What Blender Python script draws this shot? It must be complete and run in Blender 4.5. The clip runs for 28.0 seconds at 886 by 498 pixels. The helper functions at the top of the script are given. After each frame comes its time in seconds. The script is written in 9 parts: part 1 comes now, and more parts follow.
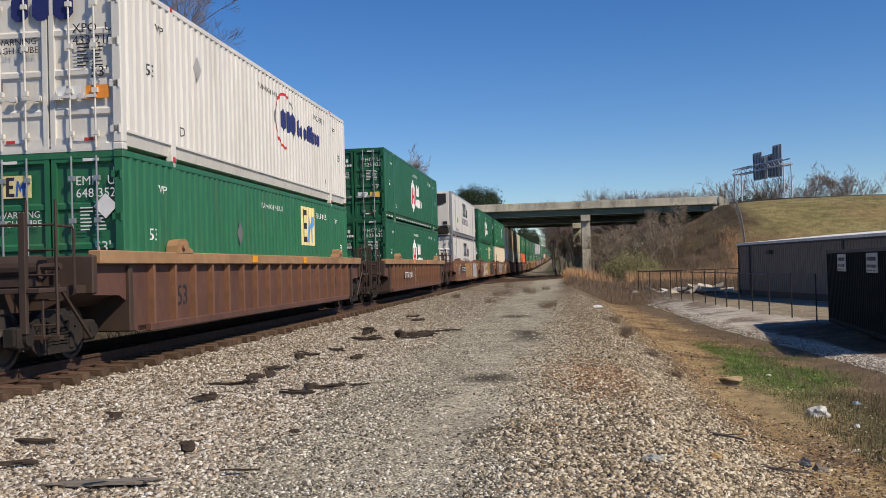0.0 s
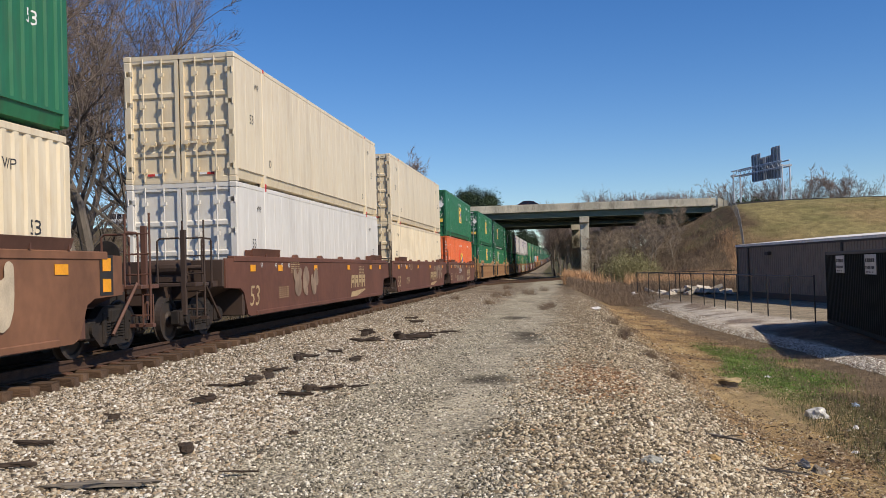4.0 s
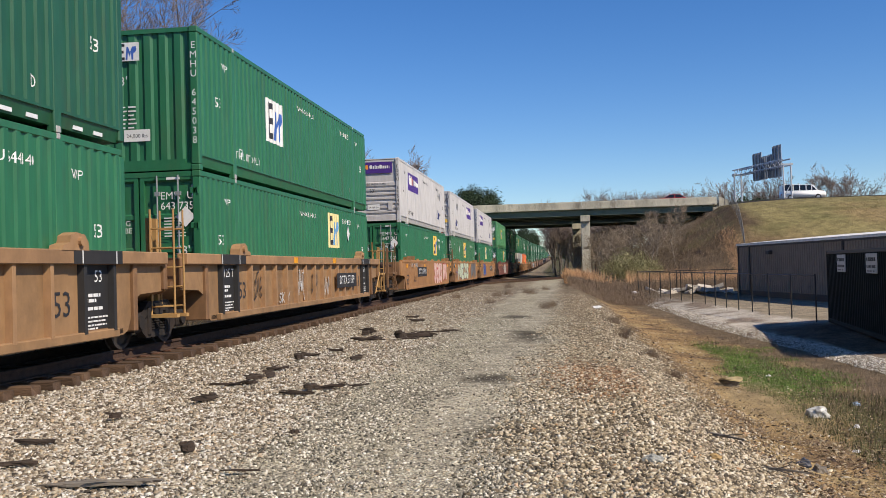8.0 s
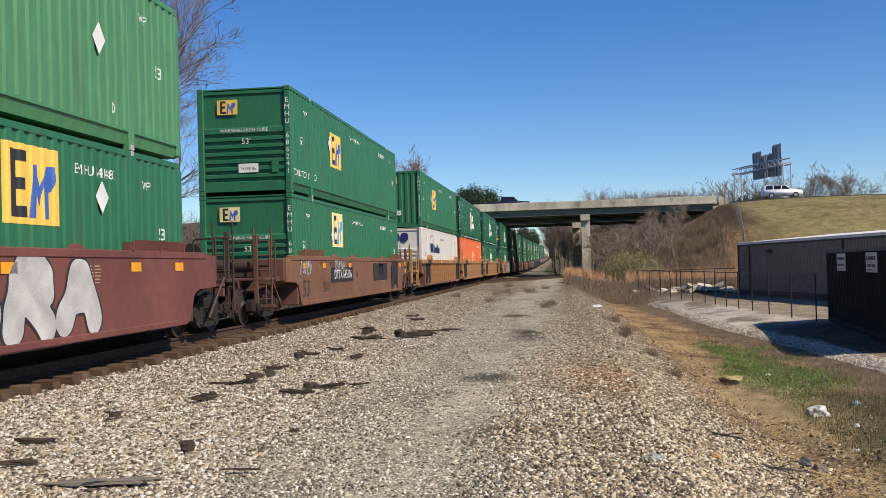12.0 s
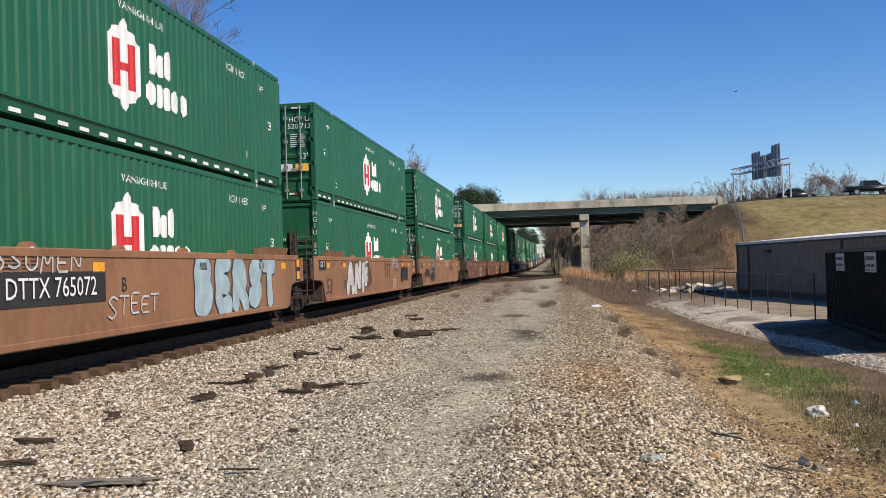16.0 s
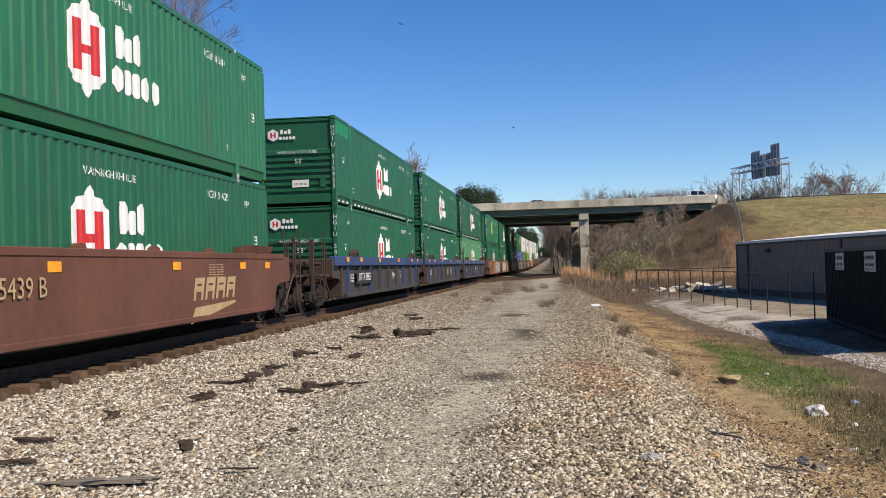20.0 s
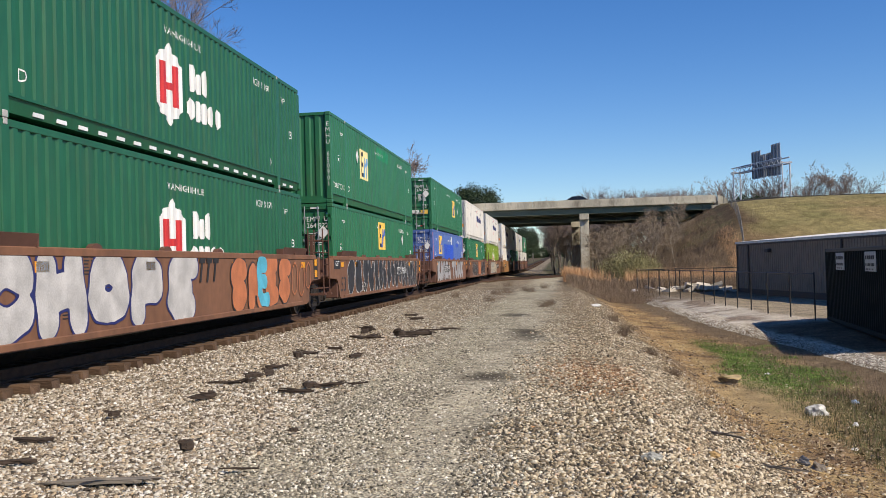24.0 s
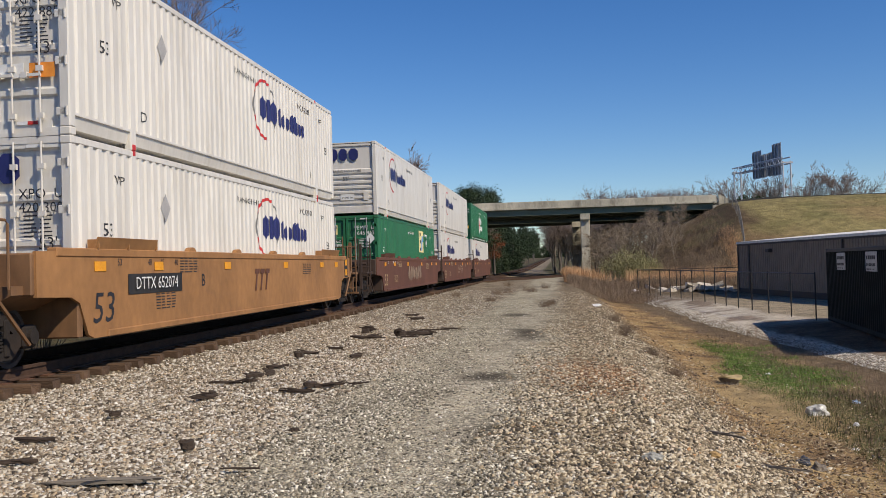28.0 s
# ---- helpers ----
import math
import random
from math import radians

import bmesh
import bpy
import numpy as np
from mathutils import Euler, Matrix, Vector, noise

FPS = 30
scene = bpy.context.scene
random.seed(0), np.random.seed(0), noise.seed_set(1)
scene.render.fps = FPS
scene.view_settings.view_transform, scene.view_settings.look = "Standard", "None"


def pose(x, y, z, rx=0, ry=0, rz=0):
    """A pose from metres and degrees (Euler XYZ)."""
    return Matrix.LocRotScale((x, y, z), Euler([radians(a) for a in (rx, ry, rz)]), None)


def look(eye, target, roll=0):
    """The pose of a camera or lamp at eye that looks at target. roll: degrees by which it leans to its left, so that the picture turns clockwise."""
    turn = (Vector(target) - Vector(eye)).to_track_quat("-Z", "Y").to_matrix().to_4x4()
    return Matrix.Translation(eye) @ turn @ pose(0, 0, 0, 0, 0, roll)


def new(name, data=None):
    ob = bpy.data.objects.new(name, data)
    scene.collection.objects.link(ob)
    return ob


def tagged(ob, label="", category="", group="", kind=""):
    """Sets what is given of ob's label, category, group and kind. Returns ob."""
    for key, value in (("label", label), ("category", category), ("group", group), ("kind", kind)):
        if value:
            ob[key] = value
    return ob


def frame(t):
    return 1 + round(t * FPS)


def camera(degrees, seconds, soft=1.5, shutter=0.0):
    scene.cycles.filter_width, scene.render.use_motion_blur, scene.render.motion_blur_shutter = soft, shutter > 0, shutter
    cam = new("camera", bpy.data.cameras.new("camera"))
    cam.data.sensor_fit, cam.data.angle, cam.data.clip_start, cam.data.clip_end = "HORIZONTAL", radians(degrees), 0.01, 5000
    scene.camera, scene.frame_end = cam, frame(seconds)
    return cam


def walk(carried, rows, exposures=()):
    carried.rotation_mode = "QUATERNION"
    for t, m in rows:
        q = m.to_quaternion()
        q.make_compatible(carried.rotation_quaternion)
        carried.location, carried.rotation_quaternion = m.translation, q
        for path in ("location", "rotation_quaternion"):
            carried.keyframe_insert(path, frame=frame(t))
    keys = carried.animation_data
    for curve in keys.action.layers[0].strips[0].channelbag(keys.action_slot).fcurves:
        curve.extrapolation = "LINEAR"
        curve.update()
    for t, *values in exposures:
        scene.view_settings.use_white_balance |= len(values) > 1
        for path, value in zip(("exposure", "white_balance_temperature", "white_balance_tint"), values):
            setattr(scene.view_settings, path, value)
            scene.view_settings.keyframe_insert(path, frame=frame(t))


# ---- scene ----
import functools
import itertools

# ---------------------------------------------------------------- camera
LENS = 50.17
EYE = Vector((0.0, 0.0, 1.24))
FPIX = 784 / math.tan(radians(LENS / 2))
cam = camera(LENS, 28.0, soft=0.7)


def aim(dx, dy):
    """The held camera's pose, swayed by a small angle given in units of 1/1675 radian."""
    yaw, pitch = 0.12591 + dx / FPIX, 0.01976 + dy / FPIX
    way = Vector((-math.sin(yaw) * math.cos(pitch), math.cos(yaw) * math.cos(pitch), math.sin(pitch)))
    return look(EYE, EYE + way * 10, -1.66)


SWAY = [(0, 0, 0), (0.5, -.5, 1.0), (1, -.6, 2.5), (1.5, -.6, 4.0), (2, -.9, 5.4), (2.5, -2, 5.6), (3, -2.1, 5.5), (3.5, -2.1, 4.1),
        (5.5, -2.5, 1.2), (6, -2.1, 1.8), (6.5, -1.7, 2.0), (7, -.7, 1.0), (8, -.5, .9), (9, -.5, -.5), (10, -.5, -.7), (11, -.5, -.7),
        (12, -.5, -.9), (12.5, -.7, -1.8), (14.5, -2.1, -2.1), (15, -2.3, -2.0), (16, -2.1, -1.1), (17, -1.7, -1.9), (18, -.6, -2.2),
        (18.5, -.8, -3.4), (19, -2, -3.4), (20, -2.9, -2.3), (21, -3.5, -2.1), (21.5, -3.5, -2.1), (23.5, -2.1, -2.1), (24, -2.1, -2.4),
        (25, -2.1, -3.4), (26, -2.5, -3.6), (27, -2.1, -3.4), (27.5, -1.9, -3.0), (28, -.8, -2.4)]
EXPOSE = [(0, -.22), (.7, -.06), (1.3, -.06), (2, -.17), (3, -.16), (5.5, -.08), (7, -.02), (12.5, .02), (18, .08), (24, .03), (25.5, -.05), (26.5, -.17), (28, -.23)]
walk(cam, [(t, aim(dx, dy)) for t, dx, dy in SWAY], EXPOSE)

# ---------------------------------------------------------------- sky and sun
SUN_EL, SUN_AZ = radians(44), radians(-31)  # azimuth from +x towards +y
world = bpy.data.worlds.new("world")
scene.world = world
world.use_nodes = True
wt = world.node_tree
sky = wt.nodes.new("ShaderNodeTexSky")
sky.sky_type = "NISHITA"
sky.sun_disc = False
sky.sun_elevation = SUN_EL
sky.sun_rotation = math.pi / 2 - SUN_AZ
sky.altitude = 800
sky.air_density, sky.dust_density, sky.ozone_density = 1.0, 0.15, 4.0
wt.nodes["Background"].inputs["Strength"].default_value = 0.127
tone = wt.nodes.new("ShaderNodeHueSaturation")
tone.inputs["Hue"].default_value, tone.inputs["Saturation"].default_value = 0.510, 1.28
wt.links.new(sky.outputs[0], tone.inputs["Color"])
wt.links.new(tone.outputs[0], wt.nodes["Background"].inputs[0])
sun = new("sun", bpy.data.lights.new("sun", "SUN"))
sun.data.energy, sun.data.angle, sun.data.color = 5.0, radians(0.53), (1.0, 0.87, 0.69)
to_sun = Vector((math.cos(SUN_AZ) * math.cos(SUN_EL), math.sin(SUN_AZ) * math.cos(SUN_EL), math.sin(SUN_EL)))
sun.matrix_world = look(to_sun * 100, (0, 0, 0))


# ---------------------------------------------------------------- materials
def ramp(nt, stops):
    n = nt.nodes.new("ShaderNodeValToRGB")
    e = n.color_ramp.elements
    for i, (p, c) in enumerate(stops):
        el = e[i] if i < 2 else e.new(p)
        el.position, el.color = p, (*c, 1)
    return n


@functools.lru_cache(maxsize=None)
def mat(name, base, rough=0.6, metal=0.0, spread=0.12, scale=3.0, grain=40.0, bump=0.1, dirt=None, dirt_amount=0.35, dirt_scale=1.2,
        stretch=(1, 1, 1), vary=0.0, dust=None, dust_amount=0.4):
    """A procedural material: base colour with broad and fine variation, stains of a second colour and fine relief."""
    m = bpy.data.materials.new(name)
    m.use_nodes = True
    nt = m.node_tree
    link = nt.links.new
    b = nt.nodes["Principled BSDF"]
    b.inputs["Roughness"].default_value, b.inputs["Metallic"].default_value = rough, metal
    tc = nt.nodes.new("ShaderNodeTexCoord")
    mp = nt.nodes.new("ShaderNodeMapping")
    mp.inputs["Scale"].default_value = stretch
    link(tc.outputs["Object"], mp.inputs["Vector"])
    big = nt.nodes.new("ShaderNodeTexNoise")
    big.inputs["Scale"].default_value, big.inputs["Detail"].default_value = scale, 6
    fine = nt.nodes.new("ShaderNodeTexNoise")
    fine.inputs["Scale"].default_value, fine.inputs["Detail"].default_value = grain, 4
    link(mp.outputs[0], big.inputs["Vector"])
    link(mp.outputs[0], fine.inputs["Vector"])
    lo = tuple(max(0, c * (1 - spread)) for c in base)
    hi = tuple(min(1, c * (1 + spread)) for c in base)
    r1 = ramp(nt, [(0.3, lo), (0.7, hi)])
    link(big.outputs[0], r1.inputs[0])
    mix = nt.nodes.new("ShaderNodeMix")
    mix.data_type, mix.blend_type = "RGBA", "OVERLAY"
    mix.inputs[0].default_value = 0.35
    r2 = ramp(nt, [(0.25, (0.3,) * 3), (0.75, (0.7,) * 3)])
    link(fine.outputs[0], r2.inputs[0])
    link(r1.outputs[0], mix.inputs[6])
    link(r2.outputs[0], mix.inputs[7])
    out = mix.outputs[2]
    if dirt:
        dn = nt.nodes.new("ShaderNodeTexNoise")
        dn.inputs["Scale"].default_value, dn.inputs["Detail"].default_value, dn.inputs["Roughness"].default_value = dirt_scale, 8, 0.7
        link(mp.outputs[0], dn.inputs["Vector"])
        r3 = ramp(nt, [(0.5, (0, 0, 0)), (0.72, (dirt_amount,) * 3)])
        link(dn.outputs[0], r3.inputs[0])
        m2 = nt.nodes.new("ShaderNodeMix")
        m2.data_type = "RGBA"
        m2.inputs[7].default_value = (*dirt, 1)
        link(r3.outputs[0], m2.inputs[0])
        link(out, m2.inputs[6])
        out = m2.outputs[2]
    if dust:
        dn = nt.nodes.new("ShaderNodeTexNoise")
        dn.inputs["Scale"].default_value, dn.inputs["Detail"].default_value, dn.inputs["Roughness"].default_value = dirt_scale * 2.7, 7, 0.75
        off = nt.nodes.new("ShaderNodeVectorMath")
        off.inputs[1].default_value = (7.3, 3.1, 5.7)
        link(mp.outputs[0], off.inputs[0])
        link(off.outputs[0], dn.inputs["Vector"])
        r4 = ramp(nt, [(0.52, (0, 0, 0)), (0.70, (dust_amount,) * 3)])
        link(dn.outputs[0], r4.inputs[0])
        m3 = nt.nodes.new("ShaderNodeMix")
        m3.data_type = "RGBA"
        m3.inputs[7].default_value = (*dust, 1)
        link(r4.outputs[0], m3.inputs[0])
        link(out, m3.inputs[6])
        out = m3.outputs[2]
    if vary:
        oi = nt.nodes.new("ShaderNodeObjectInfo")
        hs = nt.nodes.new("ShaderNodeHueSaturation")
        mr = nt.nodes.new("ShaderNodeMapRange")
        mr.inputs[3].default_value, mr.inputs[4].default_value = 1 - vary, 1 + vary
        link(oi.outputs["Random"], mr.inputs[0])
        link(mr.outputs[0], hs.inputs["Value"])
        link(out, hs.inputs["Color"])
        out = hs.outputs[0]
    link(out, b.inputs["Base Color"])
    if bump:
        bn = nt.nodes.new("ShaderNodeBump")
        bn.inputs["Strength"].default_value, bn.inputs["Distance"].default_value = bump, 0.02
        link(fine.outputs[0], bn.inputs["Height"])
        link(bn.outputs[0], b.inputs["Normal"])
    return m


def paint(name, base, rough=0.45, dirt=(0.10, 0.07, 0.04), amount=0.3):
    """Container or wagon paint: streaked down by rain, dirty in patches."""
    return mat(name, base, rough=rough, spread=0.07, scale=1.3, grain=9.0, bump=0.03, dirt=dirt, dirt_amount=amount, dirt_scale=2.2,
               stretch=(1, 1.0, 0.22))


# ---------------------------------------------------------------- mesh helpers
def mesh_of(name, verts, faces, material=None, smooth=False):
    me = bpy.data.meshes.new(name)
    me.from_pydata(verts, [], faces)
    if material:
        me.materials.append(material)
    if smooth:
        me.polygons.foreach_set("use_smooth", [True] * len(me.polygons))
    me.update()
    return me


class Geo:
    """A small collector of vertices and faces."""

    def __init__(self):
        self.v, self.f = [], []

    def add(self, verts, faces):
        o = len(self.v)
        self.v += [tuple(p) for p in verts]
        self.f += [tuple(i + o for i in f) for f in faces]
        return self

    def box(self, x0, x1, y0, y1, z0, z1, bevel=0.0):
        if not bevel:
            self.add([(x, y, z) for x in (x0, x1) for y in (y0, y1) for z in (z0, z1)],
                     [(0, 1, 3, 2), (4, 6, 7, 5), (0, 4, 5, 1), (2, 3, 7, 6), (0, 2, 6, 4), (1, 5, 7, 3)])
            return self
        b = min(bevel, (x1 - x0) / 3, (y1 - y0) / 3, (z1 - z0) / 3)
        bm = bmesh.new()
        bmesh.ops.create_cube(bm, size=1, matrix=Matrix.LocRotScale(((x0 + x1) / 2, (y0 + y1) / 2, (z0 + z1) / 2), None,
                                                                   (x1 - x0, y1 - y0, z1 - z0)))
        bmesh.ops.bevel(bm, geom=bm.edges[:], offset=b, segments=1, affect="EDGES")
        return self.bm(bm)

    def bm(self, bm, m=None):
        bm.verts.index_update()
        self.add([(m @ v.co if m else v.co) for v in bm.verts], [[v.index for v in f.verts] for f in bm.faces])
        bm.free()
        return self

    def prism(self, profile, y0, y1, axis="y"):
        """Extrude a closed profile of (a, b) pairs: along y it lies in (x, z), along x in (y, z), along z in (x, y)."""
        n = len(profile)
        put = {"y": lambda a, b, c: (a, c, b), "x": lambda a, b, c: (c, a, b), "z": lambda a, b, c: (a, b, c)}[axis]
        self.add([put(a, b, c) for c in (y0, y1) for a, b in profile],
                 [(i, (i + 1) % n, n + (i + 1) % n, n + i) for i in range(n)] + [tuple(range(n))[::-1], tuple(range(n, 2 * n))])
        return self

    def tube(self, pts, radius, sides=6, radius2=None, caps=True):
        pts = [Vector(p) for p in pts]
        r2 = radius if radius2 is None else radius2
        o, n = len(self.v), len(pts)
        for i, p in enumerate(pts):
            d = (pts[min(i + 1, n - 1)] - pts[max(i - 1, 0)]).normalized()
            a = d.orthogonal().normalized()
            c = d.cross(a)
            r = radius + (r2 - radius) * i / max(1, n - 1)
            for k in range(sides):
                w = 2 * math.pi * k / sides
                self.v.append(tuple(p + (a * math.cos(w) + c * math.sin(w)) * r))
        for i in range(n - 1):
            for k in range(sides):
                self.f.append((o + i * sides + k, o + i * sides + (k + 1) % sides, o + (i + 1) * sides + (k + 1) % sides, o + (i + 1) * sides + k))
        if caps:
            self.f.append(tuple(range(o, o + sides))[::-1])
            self.f.append(tuple(range(o + (n - 1) * sides, o + n * sides)))
        return self

    def disc(self, center, radius, width, axis="x", sides=24, inner=0.0):
        """A short cylinder round an axis."""
        c = Vector(center)
        ring = []
        for s in (-width / 2, width / 2):
            for k in range(sides):
                w = 2 * math.pi * k / sides
                u, v = radius * math.cos(w), radius * math.sin(w)
                ring.append(c + Vector({"x": (s, u, v), "y": (u, s, v), "z": (u, v, s)}[axis]))
        n = sides
        return self.add(ring, [(i, (i + 1) % n, n + (i + 1) % n, n + i) for i in range(n)] + [tuple(range(n))[::-1], tuple(range(n, 2 * n))])

    def mesh(self, name, material=None, smooth=False):
        return mesh_of(name, self.v, self.f, material, smooth)


def part(name, geo, material, parent, label="", smooth=False, at=None):
    """Links a Geo or a mesh as one mesh object under a thing or part."""
    me = geo.mesh(name, material, smooth) if isinstance(geo, Geo) else geo
    ob = new(name, me)
    ob.parent = parent
    if at is not None:
        ob.matrix_basis = at if isinstance(at, Matrix) else Matrix.Translation(at)
    if label:
        ob["label"] = label
    return ob


def thing(name, label, category, group="", kind="", at=None, mesh=None):
    ob = new(name, mesh)
    if at is not None:
        ob.matrix_basis = at if isinstance(at, Matrix) else Matrix.Translation(at)
    return tagged(ob, label, category, group, kind)


@functools.lru_cache(maxsize=None)
def text_mesh(body, size, material, squeeze=1.0, depth=0.002):
    """Flat letters in the built-in font, in the x z plane, facing -y, centred at the origin."""
    cu = bpy.data.curves.new("lettering", "FONT")
    cu.body, cu.size, cu.align_x, cu.align_y, cu.resolution_u = body, size, "CENTER", "CENTER", 2
    cu.space_line = 0.95
    tmp = bpy.data.objects.new("lettering", cu)
    me = bpy.data.meshes.new_from_object(tmp)
    bpy.data.objects.remove(tmp)
    me.transform(Matrix.Rotation(radians(90), 4, "X") @ Matrix.Diagonal((squeeze, 1, 1, 1)))
    me.materials.clear()
    me.materials.append(material)
    return me

# ---------------------------------------------------------------- train: paints
GREEN = paint("green container paint", (0.024, 0.152, 0.067))
GREEN2 = paint("fresh green container paint", (0.0135, 0.109, 0.049), amount=0.2)
GREEN3 = paint("dark green container paint", (0.018, 0.100, 0.048))
LIGHT_GREEN = paint("faded light green container paint", (0.078, 0.245, 0.105))
MID_GREEN = paint("weathered mid green container paint", (0.045, 0.160, 0.070), amount=.55)
LIME = paint("lime green container paint", (0.20, 0.30, 0.035))
WHITE = paint("white container paint", (0.71, 0.685, 0.63), amount=0.28, dirt=(0.36, 0.29, 0.20))
CREAM = paint("cream container paint", (0.74, 0.64, 0.46), dirt=(0.34, 0.20, 0.09), amount=0.3)
GREY = paint("light grey container paint", (0.55, 0.53, 0.52), dirt=(0.2, 0.19, 0.18), amount=0.25)
ORANGE = paint("orange container paint", (0.72, 0.16, 0.05), amount=0.25)
BLUE = paint("blue container paint", (0.09, 0.16, 0.42), amount=0.2)
BARE = mat("galvanised steel", (0.42, 0.43, 0.44), rough=0.5, metal=0.6, grain=60, bump=0.03)
DARK = mat("dark grimy steel", (0.016, 0.012, 0.010), rough=0.9, spread=0.4, scale=6, grain=50, bump=0.25, dirt=(0.055, 0.030, 0.018), dirt_amount=0.5)
STEEL = mat("worn wheel steel", (0.055, 0.045, 0.04), rough=0.6, metal=0.3, scale=5, grain=50, dirt=(.09, .05, .03), dirt_amount=.5)
RUBBER = mat("black equipment plastic", (0.02, 0.02, 0.022), rough=0.6)
W_INK = mat("white lettering", (0.78, 0.78, 0.76), rough=0.6, grain=20, dirt=(0.3, 0.3, 0.26), dirt_amount=0.25, dirt_scale=6)
K_INK = mat("black lettering", (0.025, 0.025, 0.03), rough=0.6, grain=20)
N_INK = mat("navy lettering", (0.02, 0.025, 0.13), rough=0.5, grain=20)
RED_INK = mat("red lettering", (0.55, 0.03, 0.03), rough=0.5, grain=20)
BLUE_INK = mat("blue lettering", (0.05, 0.13, 0.45), rough=0.5, grain=20)
YEL_INK = mat("yellow sticker", (0.85, 0.55, 0.10), rough=0.5, grain=20, spread=0.05)
PALE_INK = mat("faded yellow sticker", (0.80, 0.68, 0.32), rough=0.5, grain=20)
ORANGE_INK = mat("orange sticker", (0.85, 0.30, 0.04), rough=0.5, grain=20)
PURPLE = mat("purple sticker", (0.07, 0.025, 0.22), rough=0.5, grain=20)
REFLECT = mat("amber reflector", (0.85, 0.36, 0.02), rough=0.35, grain=30, spread=0.1)
TAPE_R = mat("red reflective tape", (0.60, 0.04, 0.03), rough=0.4)
TAPE_W = mat("white reflective tape", (0.80, 0.80, 0.80), rough=0.4)
GREY_INK = mat("grey placard", (0.16, 0.16, 0.16), rough=0.6)
SILVER_INK = mat("silver spray", (0.42, 0.42, 0.43), rough=0.4, spread=0.2, scale=4)
CHALK = mat("chalky white spray", (0.50, 0.485, 0.465), rough=0.6, spread=0.25, scale=2.5)
GOLD_SPRAY = mat("dull gold spray", (0.40, 0.22, 0.085), rough=0.6, spread=0.3, scale=2.0)
YELLOW_MARK = mat("dull yellow lettering", (0.43, 0.31, 0.165), rough=0.6, grain=20)
OVERSPRAY = mat("faded overspray", (0.25, 0.175, 0.12), rough=0.7, spread=0.35, scale=2.0)
BLK_SPRAY = mat("black spray", (0.03, 0.03, 0.033), rough=0.5, spread=0.3, scale=3)
PINK_SPRAY = mat("pale pink spray", (0.72, 0.50, 0.44), rough=0.5, spread=0.2)
MINT_SPRAY = mat("pale green spray", (0.55, 0.62, 0.46), rough=0.5, spread=0.2)
SKY_SPRAY = mat("light blue spray", (0.33, 0.43, 0.47), rough=0.5, spread=0.2)
RUST_SPRAY = mat("orange brown spray", (0.50, 0.17, 0.07), rough=0.5, spread=0.2)
TEAL_SPRAY = mat("turquoise spray", (0.10, 0.45, 0.60), rough=0.5, spread=0.2)
TAN_SPRAY = mat("tan spray", (0.55, 0.46, 0.33), rough=0.5, spread=0.2)


def car_paint(name, base, amount=0.55):
    pale = tuple(min(.5, c * 1.5 + .02) for c in base)
    return mat(name, base, rough=0.7, spread=0.24, scale=0.6, grain=7, bump=0.06, dirt=(0.050, 0.028, 0.018), dirt_amount=amount * .75, dirt_scale=.8,
               stretch=(1, 0.8, 0.6), dust=pale, dust_amount=0.22)


BROWN = car_paint("rust brown wagon paint", (0.115, 0.052, 0.035), 0.7)
TAN = car_paint("tan wagon paint", (0.335, 0.165, 0.060), 0.45)
DUSTY_TAN = car_paint("dusty brown wagon paint", (0.255, 0.125, 0.060), 0.6)
RUSTY = car_paint("orange brown wagon paint", (0.190, 0.088, 0.046), 0.7)
MAROON = car_paint("maroon wagon paint", (0.128, 0.050, 0.029), 0.45)
YELLOWED = car_paint("yellowed tan wagon paint", (0.29, 0.168, 0.078), 0.7)
OXIDE = car_paint("red oxide wagon paint", (0.165, 0.055, 0.044), 0.25)
SLATE = car_paint("slate grey wagon paint", (0.048, 0.042, 0.041), 0.3)
NAVY = car_paint("faded blue wagon paint", (0.030, 0.055, 0.145), 0.45)
CHORD_TAN = car_paint("pale tan chord paint", (0.34, 0.195, 0.095), 0.5)
LADDER_YELLOW = car_paint("faded yellow ladder paint", (0.42, 0.24, 0.085), 0.4)
GRIME = car_paint("grimy brown steel", (0.050, 0.030, 0.021), 0.6)
SHADE_PANEL = car_paint("black wagon panel paint", (0.022, 0.021, 0.021), 0.2)

# ---------------------------------------------------------------- train: containers
CL, CW, CH = 16.154, 1.295, 2.896
RIB, RIBD = 0.2834, 0.030
POST_A, POST_B = 2.07, CL - 2.07


def rib_depth(y):
    """How far the corrugated wall lies behind its outer face at y."""
    u = (y / RIB) % 1.0
    for a, b, p, q in ((0, .36, 0, 0), (.36, .50, 0, 1), (.50, .86, 1, 1), (.86, 1.0, 1, 0)):
        if u <= b:
            return RIBD * (p + (q - p) * (u - a) / (b - a))
    return 0.0


def rib_breaks(y0, y1):
    k = math.floor(y0 / RIB)
    ys = [y0]
    while k * RIB < y1:
        ys += [(k + u) * RIB for u in (0, .36, .5, .86) if y0 + 1e-4 < (k + u) * RIB < y1 - 1e-4]
        k += 1
    return ys + [y1]


